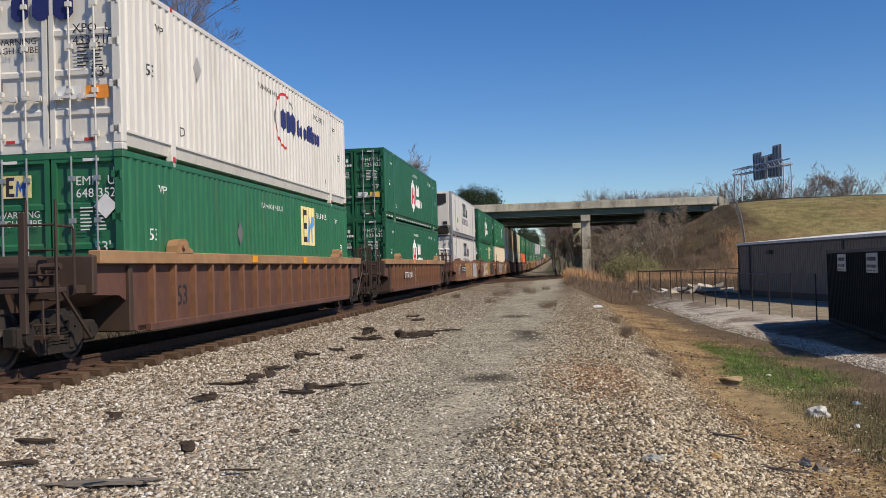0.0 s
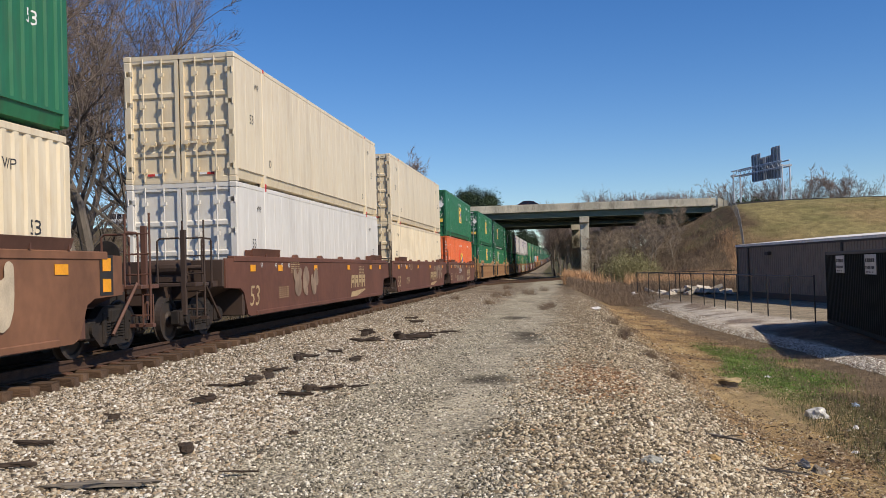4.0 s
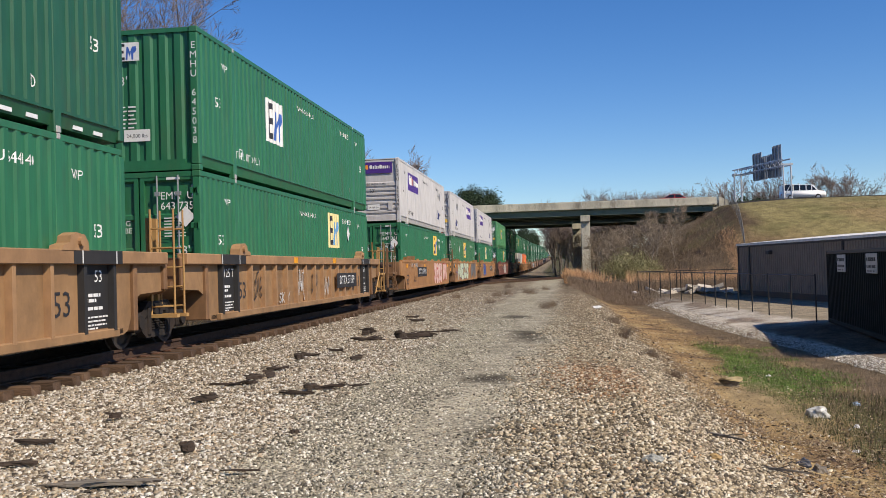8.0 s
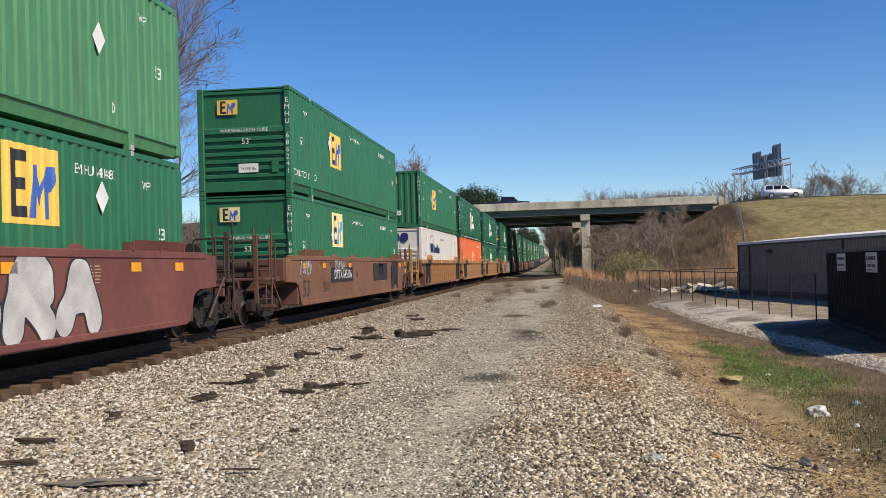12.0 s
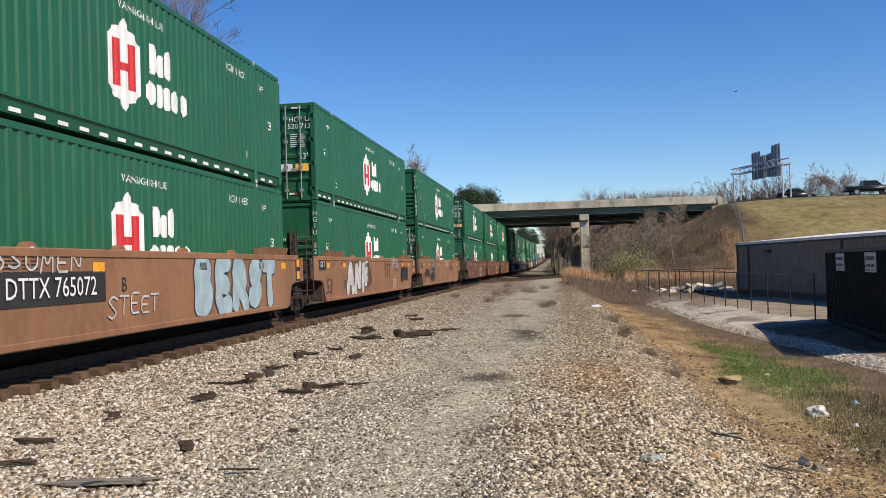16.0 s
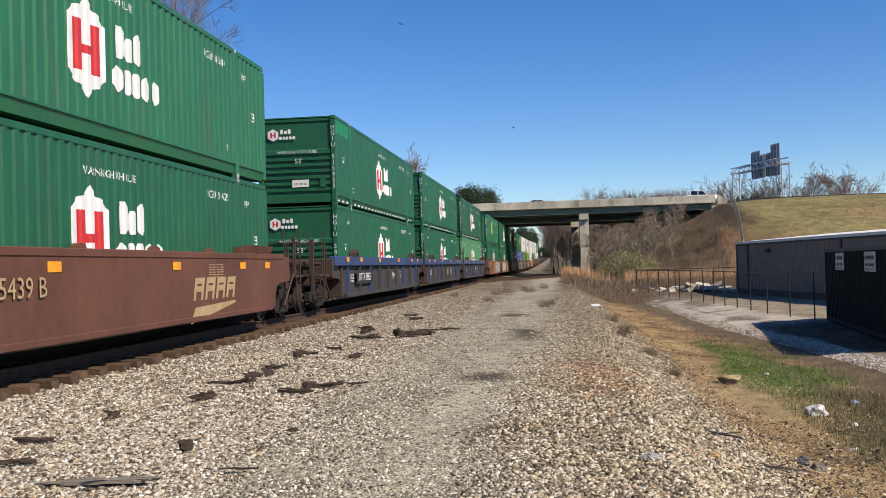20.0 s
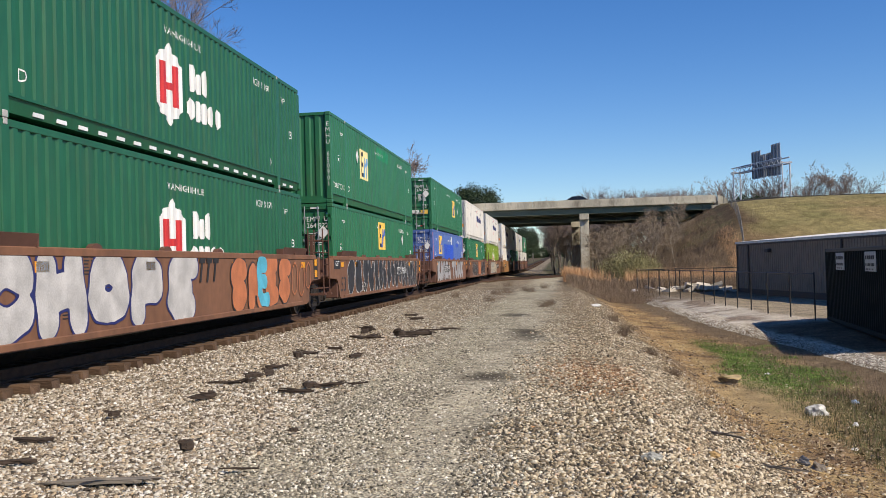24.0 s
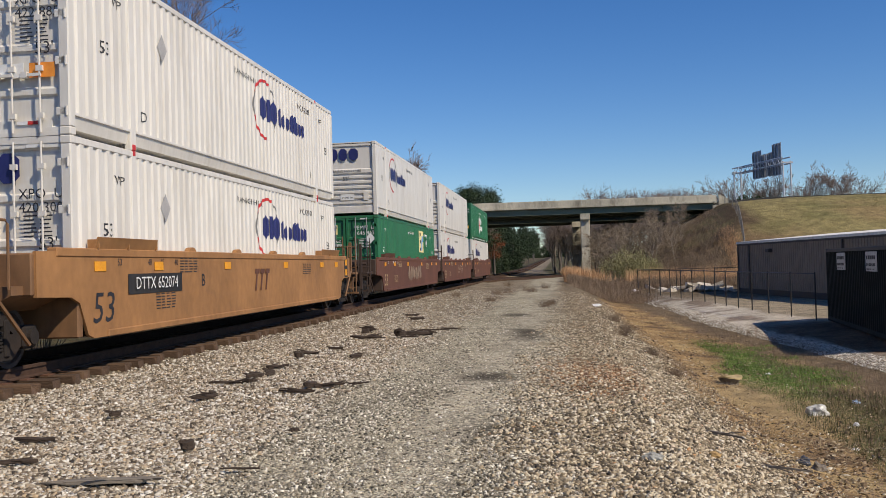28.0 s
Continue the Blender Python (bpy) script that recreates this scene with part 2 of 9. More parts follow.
@functools.lru_cache(maxsize=None)
def side_mesh(material, smooth):
    g = Geo()
    for y0, y1 in ((0.16, POST_A - .1), (POST_A + .1, POST_B - .1), (POST_B + .1, CL - 0.16)):
        z0 = 0.34
        if smooth:
            ys = [y0]
            while ys[-1] + 0.62 < y1:
                ys += [ys[-1] + 0.60, ys[-1] + 0.61, ys[-1] + 0.62]
            ys.append(y1)
            xs = [CW - 0.006 - (0.006 if i % 3 == 2 and i < len(ys) - 1 else 0) for i in range(len(ys))]
        else:
            ys = rib_breaks(y0, y1)
            xs = [CW - 0.004 - rib_depth(y) for y in ys]
        n = len(ys)
        g.add([(x, y, z) for z in (z0, CH - 0.1) for x, y in zip(xs, ys)], [(i, i + 1, n + i + 1, n + i) for i in range(n - 1)])
        g.add([(CW - 0.07, y, z) for z in (z0, CH - 0.1) for y in (y0, y1)], [(1, 0, 2, 3)])
    return g.mesh("side_panel", material)


@functools.lru_cache(maxsize=None)
def frame_meshes(material):
    d = {}
    g = Geo()
    for y0, y1 in ((0.14, POST_A - .1), (POST_A + .1, POST_B - .1), (POST_B + .1, CL - 0.14)):
        g.prism([(CW - .30, .10), (CW - .075, .10), (CW - .03, .30), (CW - .002, .305), (CW - .002, .345), (CW - .30, .345)], y0, y1)
    d["bottom_rail"] = g.mesh("bottom_rail", material)
    d["top_rail"] = Geo().box(CW - .08, CW + .002, 0.1, CL - 0.1, CH - .11, CH - .004, .01).mesh("top_rail", material)
    d["corner_post"] = Geo().box(-.085, .085, -.085, .085, 0.12, CH - .12, .02).mesh("corner_post", material)
    d["intermediate_post"] = Geo().box(CW - .12, CW + .004, -.1, .1, 0.0, CH - .01, .012).mesh("intermediate_post", material)
    d["corner_casting"] = Geo().box(-.089, .089, -.089, .089, 0, .122, .015).mesh("corner_casting", material)
    d["roof"] = Geo().box(-CW + .02, CW - .04, .05, CL - .05, CH - .05, CH - .015).mesh("roof", material)
    d["shell"] = Geo().box(-CW + .05, CW - .31, .05, CL - .061, .10, .24).box(-CW, -CW + .05, .1, CL - .1, .02, CH - .05).box(-CW + .05, CW - .09, CL - .06, CL - .02, .1, CH - .06).mesh("shell", material)
    return d


@functools.lru_cache(maxsize=None)
def leaf_mesh(material):
    """One door leaf, 1.18 m wide, with pressed horizontal ribs, from its hinge at x = 0 to the middle."""
    g = Geo()
    prof = [(.05, .06)]
    zs = [.12, .62, .70, 1.28, 1.36, 1.95, 2.03, 2.72]
    for i in range(0, len(zs), 2):
        prof += [(.05, zs[i]), (.085, zs[i] + .035), (.085, zs[i + 1] - .035), (.05, zs[i + 1])]
    prof += [(.05, CH - .1), (.12, CH - .1), (.12, .06)]
    g.prism(prof, 0.09, 1.09, axis="x")
    g.box(0.005, .09, .028, .12, .06, CH - .1)
    g.box(1.09, 1.175, .028, .12, .06, CH - .1)
    g.box(.09, 1.09, .03, .12, .06, .12)
    g.box(.09, 1.09, .03, .12, CH - .17, CH - .1)
    return g.mesh("door_leaf", material)


@functools.lru_cache(maxsize=None)
def ribbed_end_mesh(material):
    prof = [(.035, .10), (.035, .28)]
    for z in (.42, .62, .82, 1.02, 1.22, 1.42, 1.62):
        prof += [(.035, z - .07), (.09, z - .045), (.09, z + .03), (.035, z + .05)]
    prof += [(.035, 1.80), (.075, 1.84), (.075, CH - .20), (.035, CH - .16), (.035, CH - .08), (.14, CH - .08), (.14, .10)]
    g = Geo().prism(prof, -CW + .17, CW - .17, axis="x")
    return g.mesh("end_panel", material)


@functools.lru_cache(maxsize=None)
def corrugated_end_mesh(material):
    g = Geo()
    xs, ds, x, k = [], [], -CW + .17, 0
    while x < CW - .17:
        xs.append(x), ds.append((.05, .05, .085, .085)[k % 4])
        x += (.13, .05, .09, .05)[k % 4]
        k += 1
    xs.append(CW - .17), ds.append(.05)
    n = len(xs)
    g.add([(a, b, z) for z in (.15, CH - .1) for a, b in zip(xs, ds)], [(i, i + 1, n + i + 1, n + i) for i in range(n - 1)])
    g.box(-CW + .17, CW - .17, .03, .14, CH - .1, CH - .01).box(-CW + .17, CW - .17, .02, .14, .02, .15)
    return g.mesh("end_panel", material)


def drape(geo_verts, geo_faces, smooth, name, material, y_at, lift=0.001):
    """Lays flat side lettering, drawn in (y, z), on the wall: cut at each bend of the corrugation, so that it follows it."""
    bm = bmesh.new()
    vs = [bm.verts.new((0, y + y_at, z)) for y, z in geo_verts]
    for f in geo_faces:
        try:
            bm.faces.new([vs[i] for i in f])
        except ValueError:
            pass
    ys = [v.co.y for v in bm.verts]
    if not smooth:
        for y in rib_breaks(min(ys), max(ys))[1:-1]:
            bmesh.ops.bisect_plane(bm, geom=bm.verts[:] + bm.edges[:] + bm.faces[:], plane_co=(0, y, 0), plane_no=(0, 1, 0))
        for v in bm.verts:
            v.co.x = CW - rib_depth(v.co.y) + lift
    else:
        for v in bm.verts:
            v.co.x = CW + lift - .002
    me = bpy.data.meshes.new(name)
    bm.to_mesh(me)
    bm.free()
    me.materials.append(material)
    return me


@functools.lru_cache(maxsize=None)
def draped_text(body, size, material, y, z, smooth, squeeze=1.0):
    src = text_mesh(body, size, material, squeeze)
    return drape([(v.co.x, v.co.z + z) for v in src.vertices], [tuple(p.vertices) for p in src.polygons], smooth, "marking", material, y)


@functools.lru_cache(maxsize=None)
def draped_shape(shape, material, y, z, smooth, lift=0.0):
    """shape: polygons of (u, w) pairs."""
    vs, fs = [], []
    for poly in shape:
        fs.append(tuple(range(len(vs), len(vs) + len(poly))))
        vs += [(u, w + z) for u, w in poly]
    return drape(vs, fs, smooth, "emblem", material, y, lift)


def rect(u0, u1, w0, w1):
    return ((u0, w0), (u1, w0), (u1, w1), (u0, w1))


def blobs(widths, h, gap, w0=0.0, lean=0.0, tall=()):
    """A row of rounded upright blocks that stand for a word drawn as plain shapes."""
    out, u = [], -(sum(widths) + gap * (len(widths) - 1)) / 2
    for i, wd in enumerate(widths):
        hh = h * (1.35 if i in tall else 1.0)
        c = min(wd, hh) * .28
        pts = ((u + c, w0), (u + wd - c, w0), (u + wd, w0 + c), (u + wd, w0 + hh - c), (u + wd - c, w0 + hh), (u + c, w0 + hh), (u, w0 + hh - c), (u, w0 + c))
        out.append(tuple((a + lean * (b - w0), b) for a, b in pts))
        u += wd + gap
    return tuple(out)


def h_mark(s):
    """Two uprights with a stepped bar between, as plain red shapes."""
    return (rect(-.46 * s, -.16 * s, -.46 * s, .46 * s), rect(.16 * s, .46 * s, -.46 * s, .46 * s), rect(-.16 * s, .16 * s, -.12 * s, .04 * s))


BADGE = (((-.58, -.42), (-.58, .42), (-.38, .58), (-.18, .62), (0, .78), (.18, .62), (.38, .58), (.58, .42), (.58, -.42), (.38, -.58), (.18, -.62),
          (0, -.78), (-.18, -.62), (-.38, -.58)),)
ARC = tuple(((math.cos(a) * .92, math.sin(a) * .74), (math.cos(b) * .92, math.sin(b) * .74), (.85 * math.cos(b), .67 * math.sin(b)),
             (.85 * math.cos(a), .67 * math.sin(a)))
            for a, b in [(radians(q), radians(q + 12)) for q in (70, 82, 94, 106, 118, 130, 142, 200, 212, 224, 236, 248, 260)])
ARC_GREY = tuple(((.90 * math.cos(a), .72 * math.sin(a)), (.90 * math.cos(b), .72 * math.sin(b)), (.86 * math.cos(b), .68 * math.sin(b)),
                  (.86 * math.cos(a), .68 * math.sin(a)))
                 for a, b in [(radians(q), radians(q + 10)) for q in range(150, 200, 10)] + [(radians(q), radians(q + 10)) for q in range(-40, 60, 10)])
E_DARK = (rect(-.52, -.36, -.45, .45), rect(-.36, -.10, .30, .45), rect(-.36, -.16, -.08, .08), rect(-.36, -.10, -.45, -.30))
MP_BLUE = (((-.05, -.45), (.02, .28), (.10, .28), (.22, -.02), (.34, .28), (.56, .30), (.60, .12), (.52, -.05), (.42, -.08), (.40, -.45), (.30, -.45),
            (.28, 0), (.20, -.28), (.10, 0), (.06, -.45)),)
DIAMOND = (((-.21, 0), (0, -.26), (.21, 0), (0, .26)),)


LEVEL = {"emblem": 1.70, "placard": 0.1}  # square emblems and placards sit higher on the lower row of boxes
LIGHT_BLUE = mat("light blue sticker", (0.14, 0.34, 0.62), rough=0.5, grain=20)


def side_emblem(c, kind, smooth, y):
    lift = itertools.count(1)

    def put(name, shape, material, yy, zz):
        part(name, draped_shape(shape, material, round(yy / RIB) * RIB, zz, smooth, .002 * next(lift)), None, c)

    if kind == "badge":
        put("emblem", BADGE, W_INK, y, 1.42)
        put("emblem", tuple(tuple((a, b) for a, b in p) for p in h_mark(.85)), RED_INK, y, 1.42)
        put("emblem", blobs((.30, .27, .27), .40, .07, .06, 0, (0, 2)), W_INK, y + 1.45, 1.42)
        put("emblem", blobs((.36, .22, .30, .30, .30), .42, .07, -.50), W_INK, y + 1.65, 1.42)
    elif kind in ("square", "square_pale", "square_white"):
        z = LEVEL["emblem"]
        put("emblem", (rect(-.68, .68, -.54, .54),), {"square": YEL_INK, "square_pale": PALE_INK, "square_white": W_INK}[kind], y, z)
        put("emblem", E_DARK, K_INK, y, z)
        put("emblem", MP_BLUE, LIGHT_BLUE if kind == "square_pale" else BLUE_INK, y, z)
    elif kind == "ring":
        put("emblem", ARC, RED_INK, y, 1.86)
        put("emblem", ARC_GREY, GREY_INK, y, 1.86)
        put("emblem", blobs((.36, .36, .44), .56, .05, -.26), N_INK, y + .10, 1.86)
        put("emblem", blobs((.22, .28, .30, .10, .24, .18, .10, .26, .24), .36, .05, -.26, 0, (0, 4, 5)), N_INK, y + 2.05, 1.86)
    elif kind == "panel":
        put("emblem", (rect(-1.55, 1.55, -.42, .42),), PURPLE, y, 2.05)
        put("emblem", blobs((.24, .18, .20), .34, .03, -.10, 0, (0, 2)), W_INK, y - 1.05, 2.02)
        put("emblem", blobs((.20, .20), .34, .03, -.10, 0, (0,)), ORANGE_INK, y - .42, 2.02)
        put("emblem", blobs((.20, .13, .06, .10, .05, .20, .13, .13, .13, .05), .22, .035, -.06, 0, (0, 2, 5)), W_INK, y + .65, 2.02)
    elif kind == "slant":
        put("emblem", blobs((.38, .36, .17, .52, .38), 1.0, .06, -.05, .05), K_INK, y - .45, 1.62)
        put("emblem", blobs((.10, .09, .04, .12, .10), .62, .38, .10, .05), W_INK, y - .45, 1.62)
        put("emblem", blobs((.15, .32, .30, .10), .62, .06, -.05, .05, (0,)), K_INK, y + 1.42, 1.62)
        part("lettering", draped_text("INTERMODAL", .66, N_INK, y + .2, 1.18, smooth), None, c)


def end_emblem(c, kind, x, z, s):
    """A small emblem on the end wall, in the x z plane, facing -y."""
    def put(shape, material, dx=0, dz=0, dy=0):
        vs, fs = [], []
        for poly in shape:
            fs.append(tuple(range(len(vs), len(vs) + len(poly))))
            vs += [(x + (u + dx) * s, .022 - dy, z + (w + dz) * s) for u, w in poly]
        part("emblem", mesh_of("emblem", vs, fs, material), None, c)

    if kind == "badge":
        put(((( -.5, -.28), (0, -.56), (.5, -.28), (.5, .28), (0, .56), (-.5, .28)),), W_INK)
        put(h_mark(.55), RED_INK, dy=.003)
        put(blobs((.3, .28, .28), .32, .07, .06, 0, (0, 2)), W_INK, dx=1.15)
        put(blobs((.3, .2, .26, .26, .28), .3, .06, -.44), W_INK, dx=1.3)
    elif kind.startswith("square"):
        put((rect(-.75, .75, -.52, .52),), {"square": YEL_INK, "square_pale": PALE_INK}.get(kind, W_INK))
        put(E_DARK, K_INK, dy=.003)
        put(MP_BLUE, BLUE_INK, dy=.003)
    elif kind == "ring":
        put(blobs((.5, .5, .6), .75, .12, -.38), N_INK)
    elif kind == "panel":
        put((rect(-2.0, 2.0, -.5, .5),), PURPLE)
        put(blobs((.28, .22, .24), .42, .04, -.14, 0, (0, 2)), W_INK, dx=-1.2, dy=.003)
        put(blobs((.26, .24), .42, .04, -.14, 0, (0,)), ORANGE_INK, dx=-.45, dy=.003)
        put(blobs((.24, .14, .08, .12, .06, .24, .14, .14, .14, .06), .26, .05, -.10, 0, (0, 2, 5)), W_INK, dx=.85, dy=.003)



def container(colour, end, emblem, code="", number="", smooth=False, label="", tape=False, emblem_y=11.2, frame_colour=None, extra=()):
    """A 53 foot box: its near end at y = 0, its lit side at x = +CW, its floor at z = 0."""
    c = thing("container", label, "container", "stacked containers")
    fr = frame_colour or colour
    ink = K_INK if colour in (WHITE, GREY, CREAM) else W_INK
    part("side_panel", side_mesh(colour, smooth), None, c)
    fm = frame_meshes(fr)
    for name in ("bottom_rail", "top_rail", "roof", "shell"):
        part(name, fm[name], None, c)
    for x, y in ((CW - .086, .085), (-CW + .086, .085), (CW - .086, CL - .085), (-CW + .086, CL - .085)):
        post = part("corner_post", fm["corner_post"], None, c, at=(x, y, 0))
        for z in (0, CH - .122):
            if y < 1:
                part("corner_casting", fm["corner_casting"], None, post, at=(0, 0, z))
    for y in (POST_A, POST_B):
        post = part("intermediate_post", fm["intermediate_post"], None, c, at=(0, y, 0))
        part("post_casting", fitting_mesh(PALE_GREY if colour not in (WHITE, CREAM) else RED_INK), None, post)
    # near end
    if end == "doors":
        for k in (-1, 1):
            leaf = part("door_leaf", leaf_mesh(colour), None, c,
                        at=Matrix.Translation((k * (CW - .10), 0, 0)) @ Matrix.Diagonal((-k, 1, 1, 1)))
            for dx in (.36, .80):
                part("lock_rod", rod_mesh(BARE if colour not in (CREAM, WHITE) else colour), None, leaf, at=(dx, 0, 0))
            part("hinge", hinge_mesh(fr), None, leaf)
            for i, m in enumerate((TAPE_R, TAPE_W)):
                part("reflector", box_mesh(m, .16, .004, .05), None, leaf, at=(.5 + i * .17, .026, .20))
        part("door_header", box_mesh(fr, CW * 2 - .34, .11, .10), None, c, at=(0, .075, CH - .055))
        part("door_sill", box_mesh(fr, CW * 2 - .34, .11, .06), None, c, at=(0, .075, .03))
        if code:
            body = code[:-1] + "  " + code[-1] + "\n" + number[:3] + " " + number[3:] if number else code
            low = .36 if emblem == "ring" else 0.0
            part("lettering", text_mesh(body, .215, ink), None, c, at=(.80, .018, 2.30 - low))
            part("lettering", text_mesh("53'", .26, ink), None, c, at=(.90, .018, 1.30))
            part("fine_print", bars_mesh(ink, 2, 7, .52, .42), None, c, at=(.78, .018, 1.80 - low * .5))
            part("label_plate", box_mesh(W_INK, .42, .004, .22), None, c, at=(.36, .02, .98))
            part("label_plate", box_mesh(YEL_INK if colour is not WHITE else ORANGE_INK, .40, .004, .22), None, c, at=(.86, .02, .98))
            part("lettering", text_mesh("WARNING\nHIGH CUBE", .155, ink), None, c, at=(-.56, .018, 1.80))
            part("label_plate", box_mesh(GREY_INK if emblem != "badge" else W_INK, .18, .004, .20), None, c, at=(-.90, .02, 1.10))
            if emblem in ("square", "square_pale", "square_white"):
                end_emblem(c, emblem, -.60, 2.35, .36)
                part("hazard_placard", diamond_mesh(W_INK), None, c, at=(.97, .010, 1.98))
            elif emblem == "badge":
                end_emblem(c, "badge", -.78, 2.30, .34)
            elif emblem == "ring":
                end_emblem(c, "ring", -.08, 2.44, .60)
            elif emblem == "panel":
                end_emblem(c, "panel", -.45, 2.45, .36)
        for s in (-1, 1):
            part("reflective_mark", box_mesh(W_INK, .28, .004, .05), None, c, at=(s * .72, .022, CH - .14))
            part("reflective_mark", box_mesh(W_INK, .05, .004, .28), None, c, at=(s * (CW - .16), .022, CH - .42))
    else:
        part("end_panel", ribbed_end_mesh(colour) if end == "ribbed" else corrugated_end_mesh(colour), None, c)
        if number:
            part("lettering", text_mesh("\n".join(code + " " + number), .20, ink), None, c, at=(CW - .085, -.006, 1.55))
        if end == "ribbed":
            if emblem == "badge":
                end_emblem(c, "badge", -.78, 2.32, .36)
            elif emblem == "panel":
                end_emblem(c, "panel", -.02, 2.48, .50)
            elif emblem == "ring":
                end_emblem(c, "ring", .0, 2.40, .62)
            elif emblem.startswith("square"):
                end_emblem(c, emblem, -.45, 2.38, .38)
            part("lettering", text_mesh("WARNING HIGH CUBE", .13, ink), None, c, at=(.0, .022, 1.74))
            part("lettering", text_mesh("53'", .22, ink), None, c, at=(.05, .03, 1.44))
            part("label_plate", box_mesh(W_INK, .55, .004, .24), None, c, at=(.10, .03, .72))
            part("lettering", text_mesh("24,000 lbs", .11, K_INK), None, c, at=(.10, .026, .70))
            part("vent_cover", box_mesh(colour, .20, .03, .32), None, c, at=(.85, .025, .74))
        else:
            if emblem.startswith("square"):
                end_emblem(c, emblem, -.20, 2.45, .36)
            part("lettering", text_mesh("53'", .26, ink), None, c, at=(-.35, .040, 1.85))
            part("label_plate", box_mesh(W_INK, .55, .004, .24), None, c, at=(-.02, .042, .75))
            part("lettering", text_mesh("24,000 lbs", .11, K_INK), None, c, at=(-.02, .038, .74))
            part("fine_print", bars_mesh(ink, 3, 6, .6, .5), None, c, at=(-.3, .042, 1.15))
    # lettering along the side
    s = smooth
    for y, body, z, sz in ((1.15, "53", 1.52, .30), (CL - .95, "53", 1.52, .30)):
        part("lettering", draped_text(body, sz, ink, y, z, s), None, c)
    for y in (1.55, CL - 1.55):
        part("lettering", draped_text("WP", .21, ink, y, 2.34, s), None, c)
    part("lettering", draped_text("D", .26, ink, POST_A + .45, .62, s), None, c)
    part("lettering", draped_text("D", .26, ink, POST_B - .6, .62, s), None, c)
    if emblem != "none":
        part("lettering", draped_text("WARNING HIGH CUBE", .18, ink, 8.08, 2.42, s), None, c)
        if colour is ORANGE:
            LEVEL["emblem"] = 1.35
        side_emblem(c, emblem, s, emblem_y)
    if number:
        part("lettering", draped_text(code + " " + number, .22, ink, POST_B - 1.25, 2.42, s), None, c)
    if tape:
        part("reflective_dashes", dash_mesh(), None, c)
    for kind, y, z in extra:
        if kind == "diamond":
            part("hazard_placard", draped_shape(DIAMOND, W_INK, y, z + LEVEL["placard"], True, .008), None, c)
        elif kind == "grey_diamond":
            part("hazard_placard", draped_shape(DIAMOND, PALE_GREY if colour is WHITE else GREY_INK, y, z, True, .008), None, c)
        elif kind == "toplift":
            part("lettering", draped_text("TOP LIFT ONLY", .24, ink, y, z, s), None, c)
        elif kind == "patch":
            part("touch_up_patch", draped_shape((rect(-1.2, 1.2, -.22, .22),), FRESH, y, z, s, .001), None, c)
        elif kind == "stripes":
            part("stripe_panel", draped_shape((rect(-2.5, 2.5, -.46, .46),), DEEP_BLUE, y, z, s, .002), None, c)
        elif kind == "edge":
            part("corner_stripe", box_mesh(ORANGE, .004, .15, CH - .3), None, c, at=(CW + .003, y, CH / 2))
        elif kind == "plate":
            part("label_plate", draped_shape((rect(-.22, .22, -.26, .26),), W_INK, y, z, True, .008), None, c)
        elif kind == "strip":
            part("stripe_panel", draped_shape((rect(-1.0, .2, -.12, .12),), DEEP_BLUE, y, z, s, .002), None, c)
        elif kind == "streaks":
            for q in range(5):
                part("stripe_panel", draped_shape((rect(-.05, .05, -.9, .9),), RED_STREAK, y + q * .2, z, s, .002), None, c)
        elif kind == "rail_logo":
            part("emblem", draped_shape((((-.4, -.2), (-.1, .35), (.1, .1), (.3, .25), (.4, -.2)),), N_INK, y, z, s, .002), None, c)
            part("emblem", draped_shape(blobs((.12, .12, .12, .12), .16, .05, 0), GREY_INK, y + .75, z, s, .002), None, c)
    return c


PALE_GREY = mat("pale grey placard", (0.42, 0.41, 0.40), rough=0.6)
FRESH = paint("fresh bright green paint", (0.01, 0.21, 0.08), amount=0.1)
DEEP_BLUE = paint("deep blue paint", (0.03, 0.09, 0.50), amount=0.1)
RED_STREAK = paint("red paint streaks", (0.75, 0.08, 0.03), amount=0.1)


@functools.lru_cache(maxsize=None)
def box_mesh(material, a, b, c, bevel=0.0):
    return Geo().box(-a / 2, a / 2, -b / 2, b / 2, -c / 2, c / 2, bevel).mesh("block", material)


@functools.lru_cache(maxsize=None)
def fitting_mesh(material):
    g = Geo().box(CW - .10, CW + .012, -.05, .05, CH - .09, CH + .0, .01).box(CW - .10, CW + .014, -.06, .06, .0, .10, .01)
    return g.mesh("post_casting", material)


@functools.lru_cache(maxsize=None)
def rod_mesh(material):
    g = Geo().tube([(0, -.012, .05), (0, -.012, CH - .08)], .017, 8)
    for z in (.3, 1.0, 1.75, 2.45):
        g.box(-.05, .05, -.03, .035, z - .04, z + .04)
    g.box(-.03, .30, -.045, -.015, .88, .925).box(.18, .28, -.05, .03, .86, .95)
    return g.mesh("lock_rod", material)


@functools.lru_cache(maxsize=None)
def hinge_mesh(material):
    g = Geo()
    for z in (.35, 1.1, 1.8, 2.5):
        g.box(-.06, .12, .0, .03, z - .06, z + .06, .008).tube([(-.05, 0, z - .07), (-.05, 0, z + .07)], .02, 6)
    return g.mesh("hinge", material)


@functools.lru_cache(maxsize=None)
def diamond_mesh(material):
    return Geo().prism([(-.21, 0), (0, -.21), (.21, 0), (0, .21)], -.004, .002).mesh("hazard_placard", material)


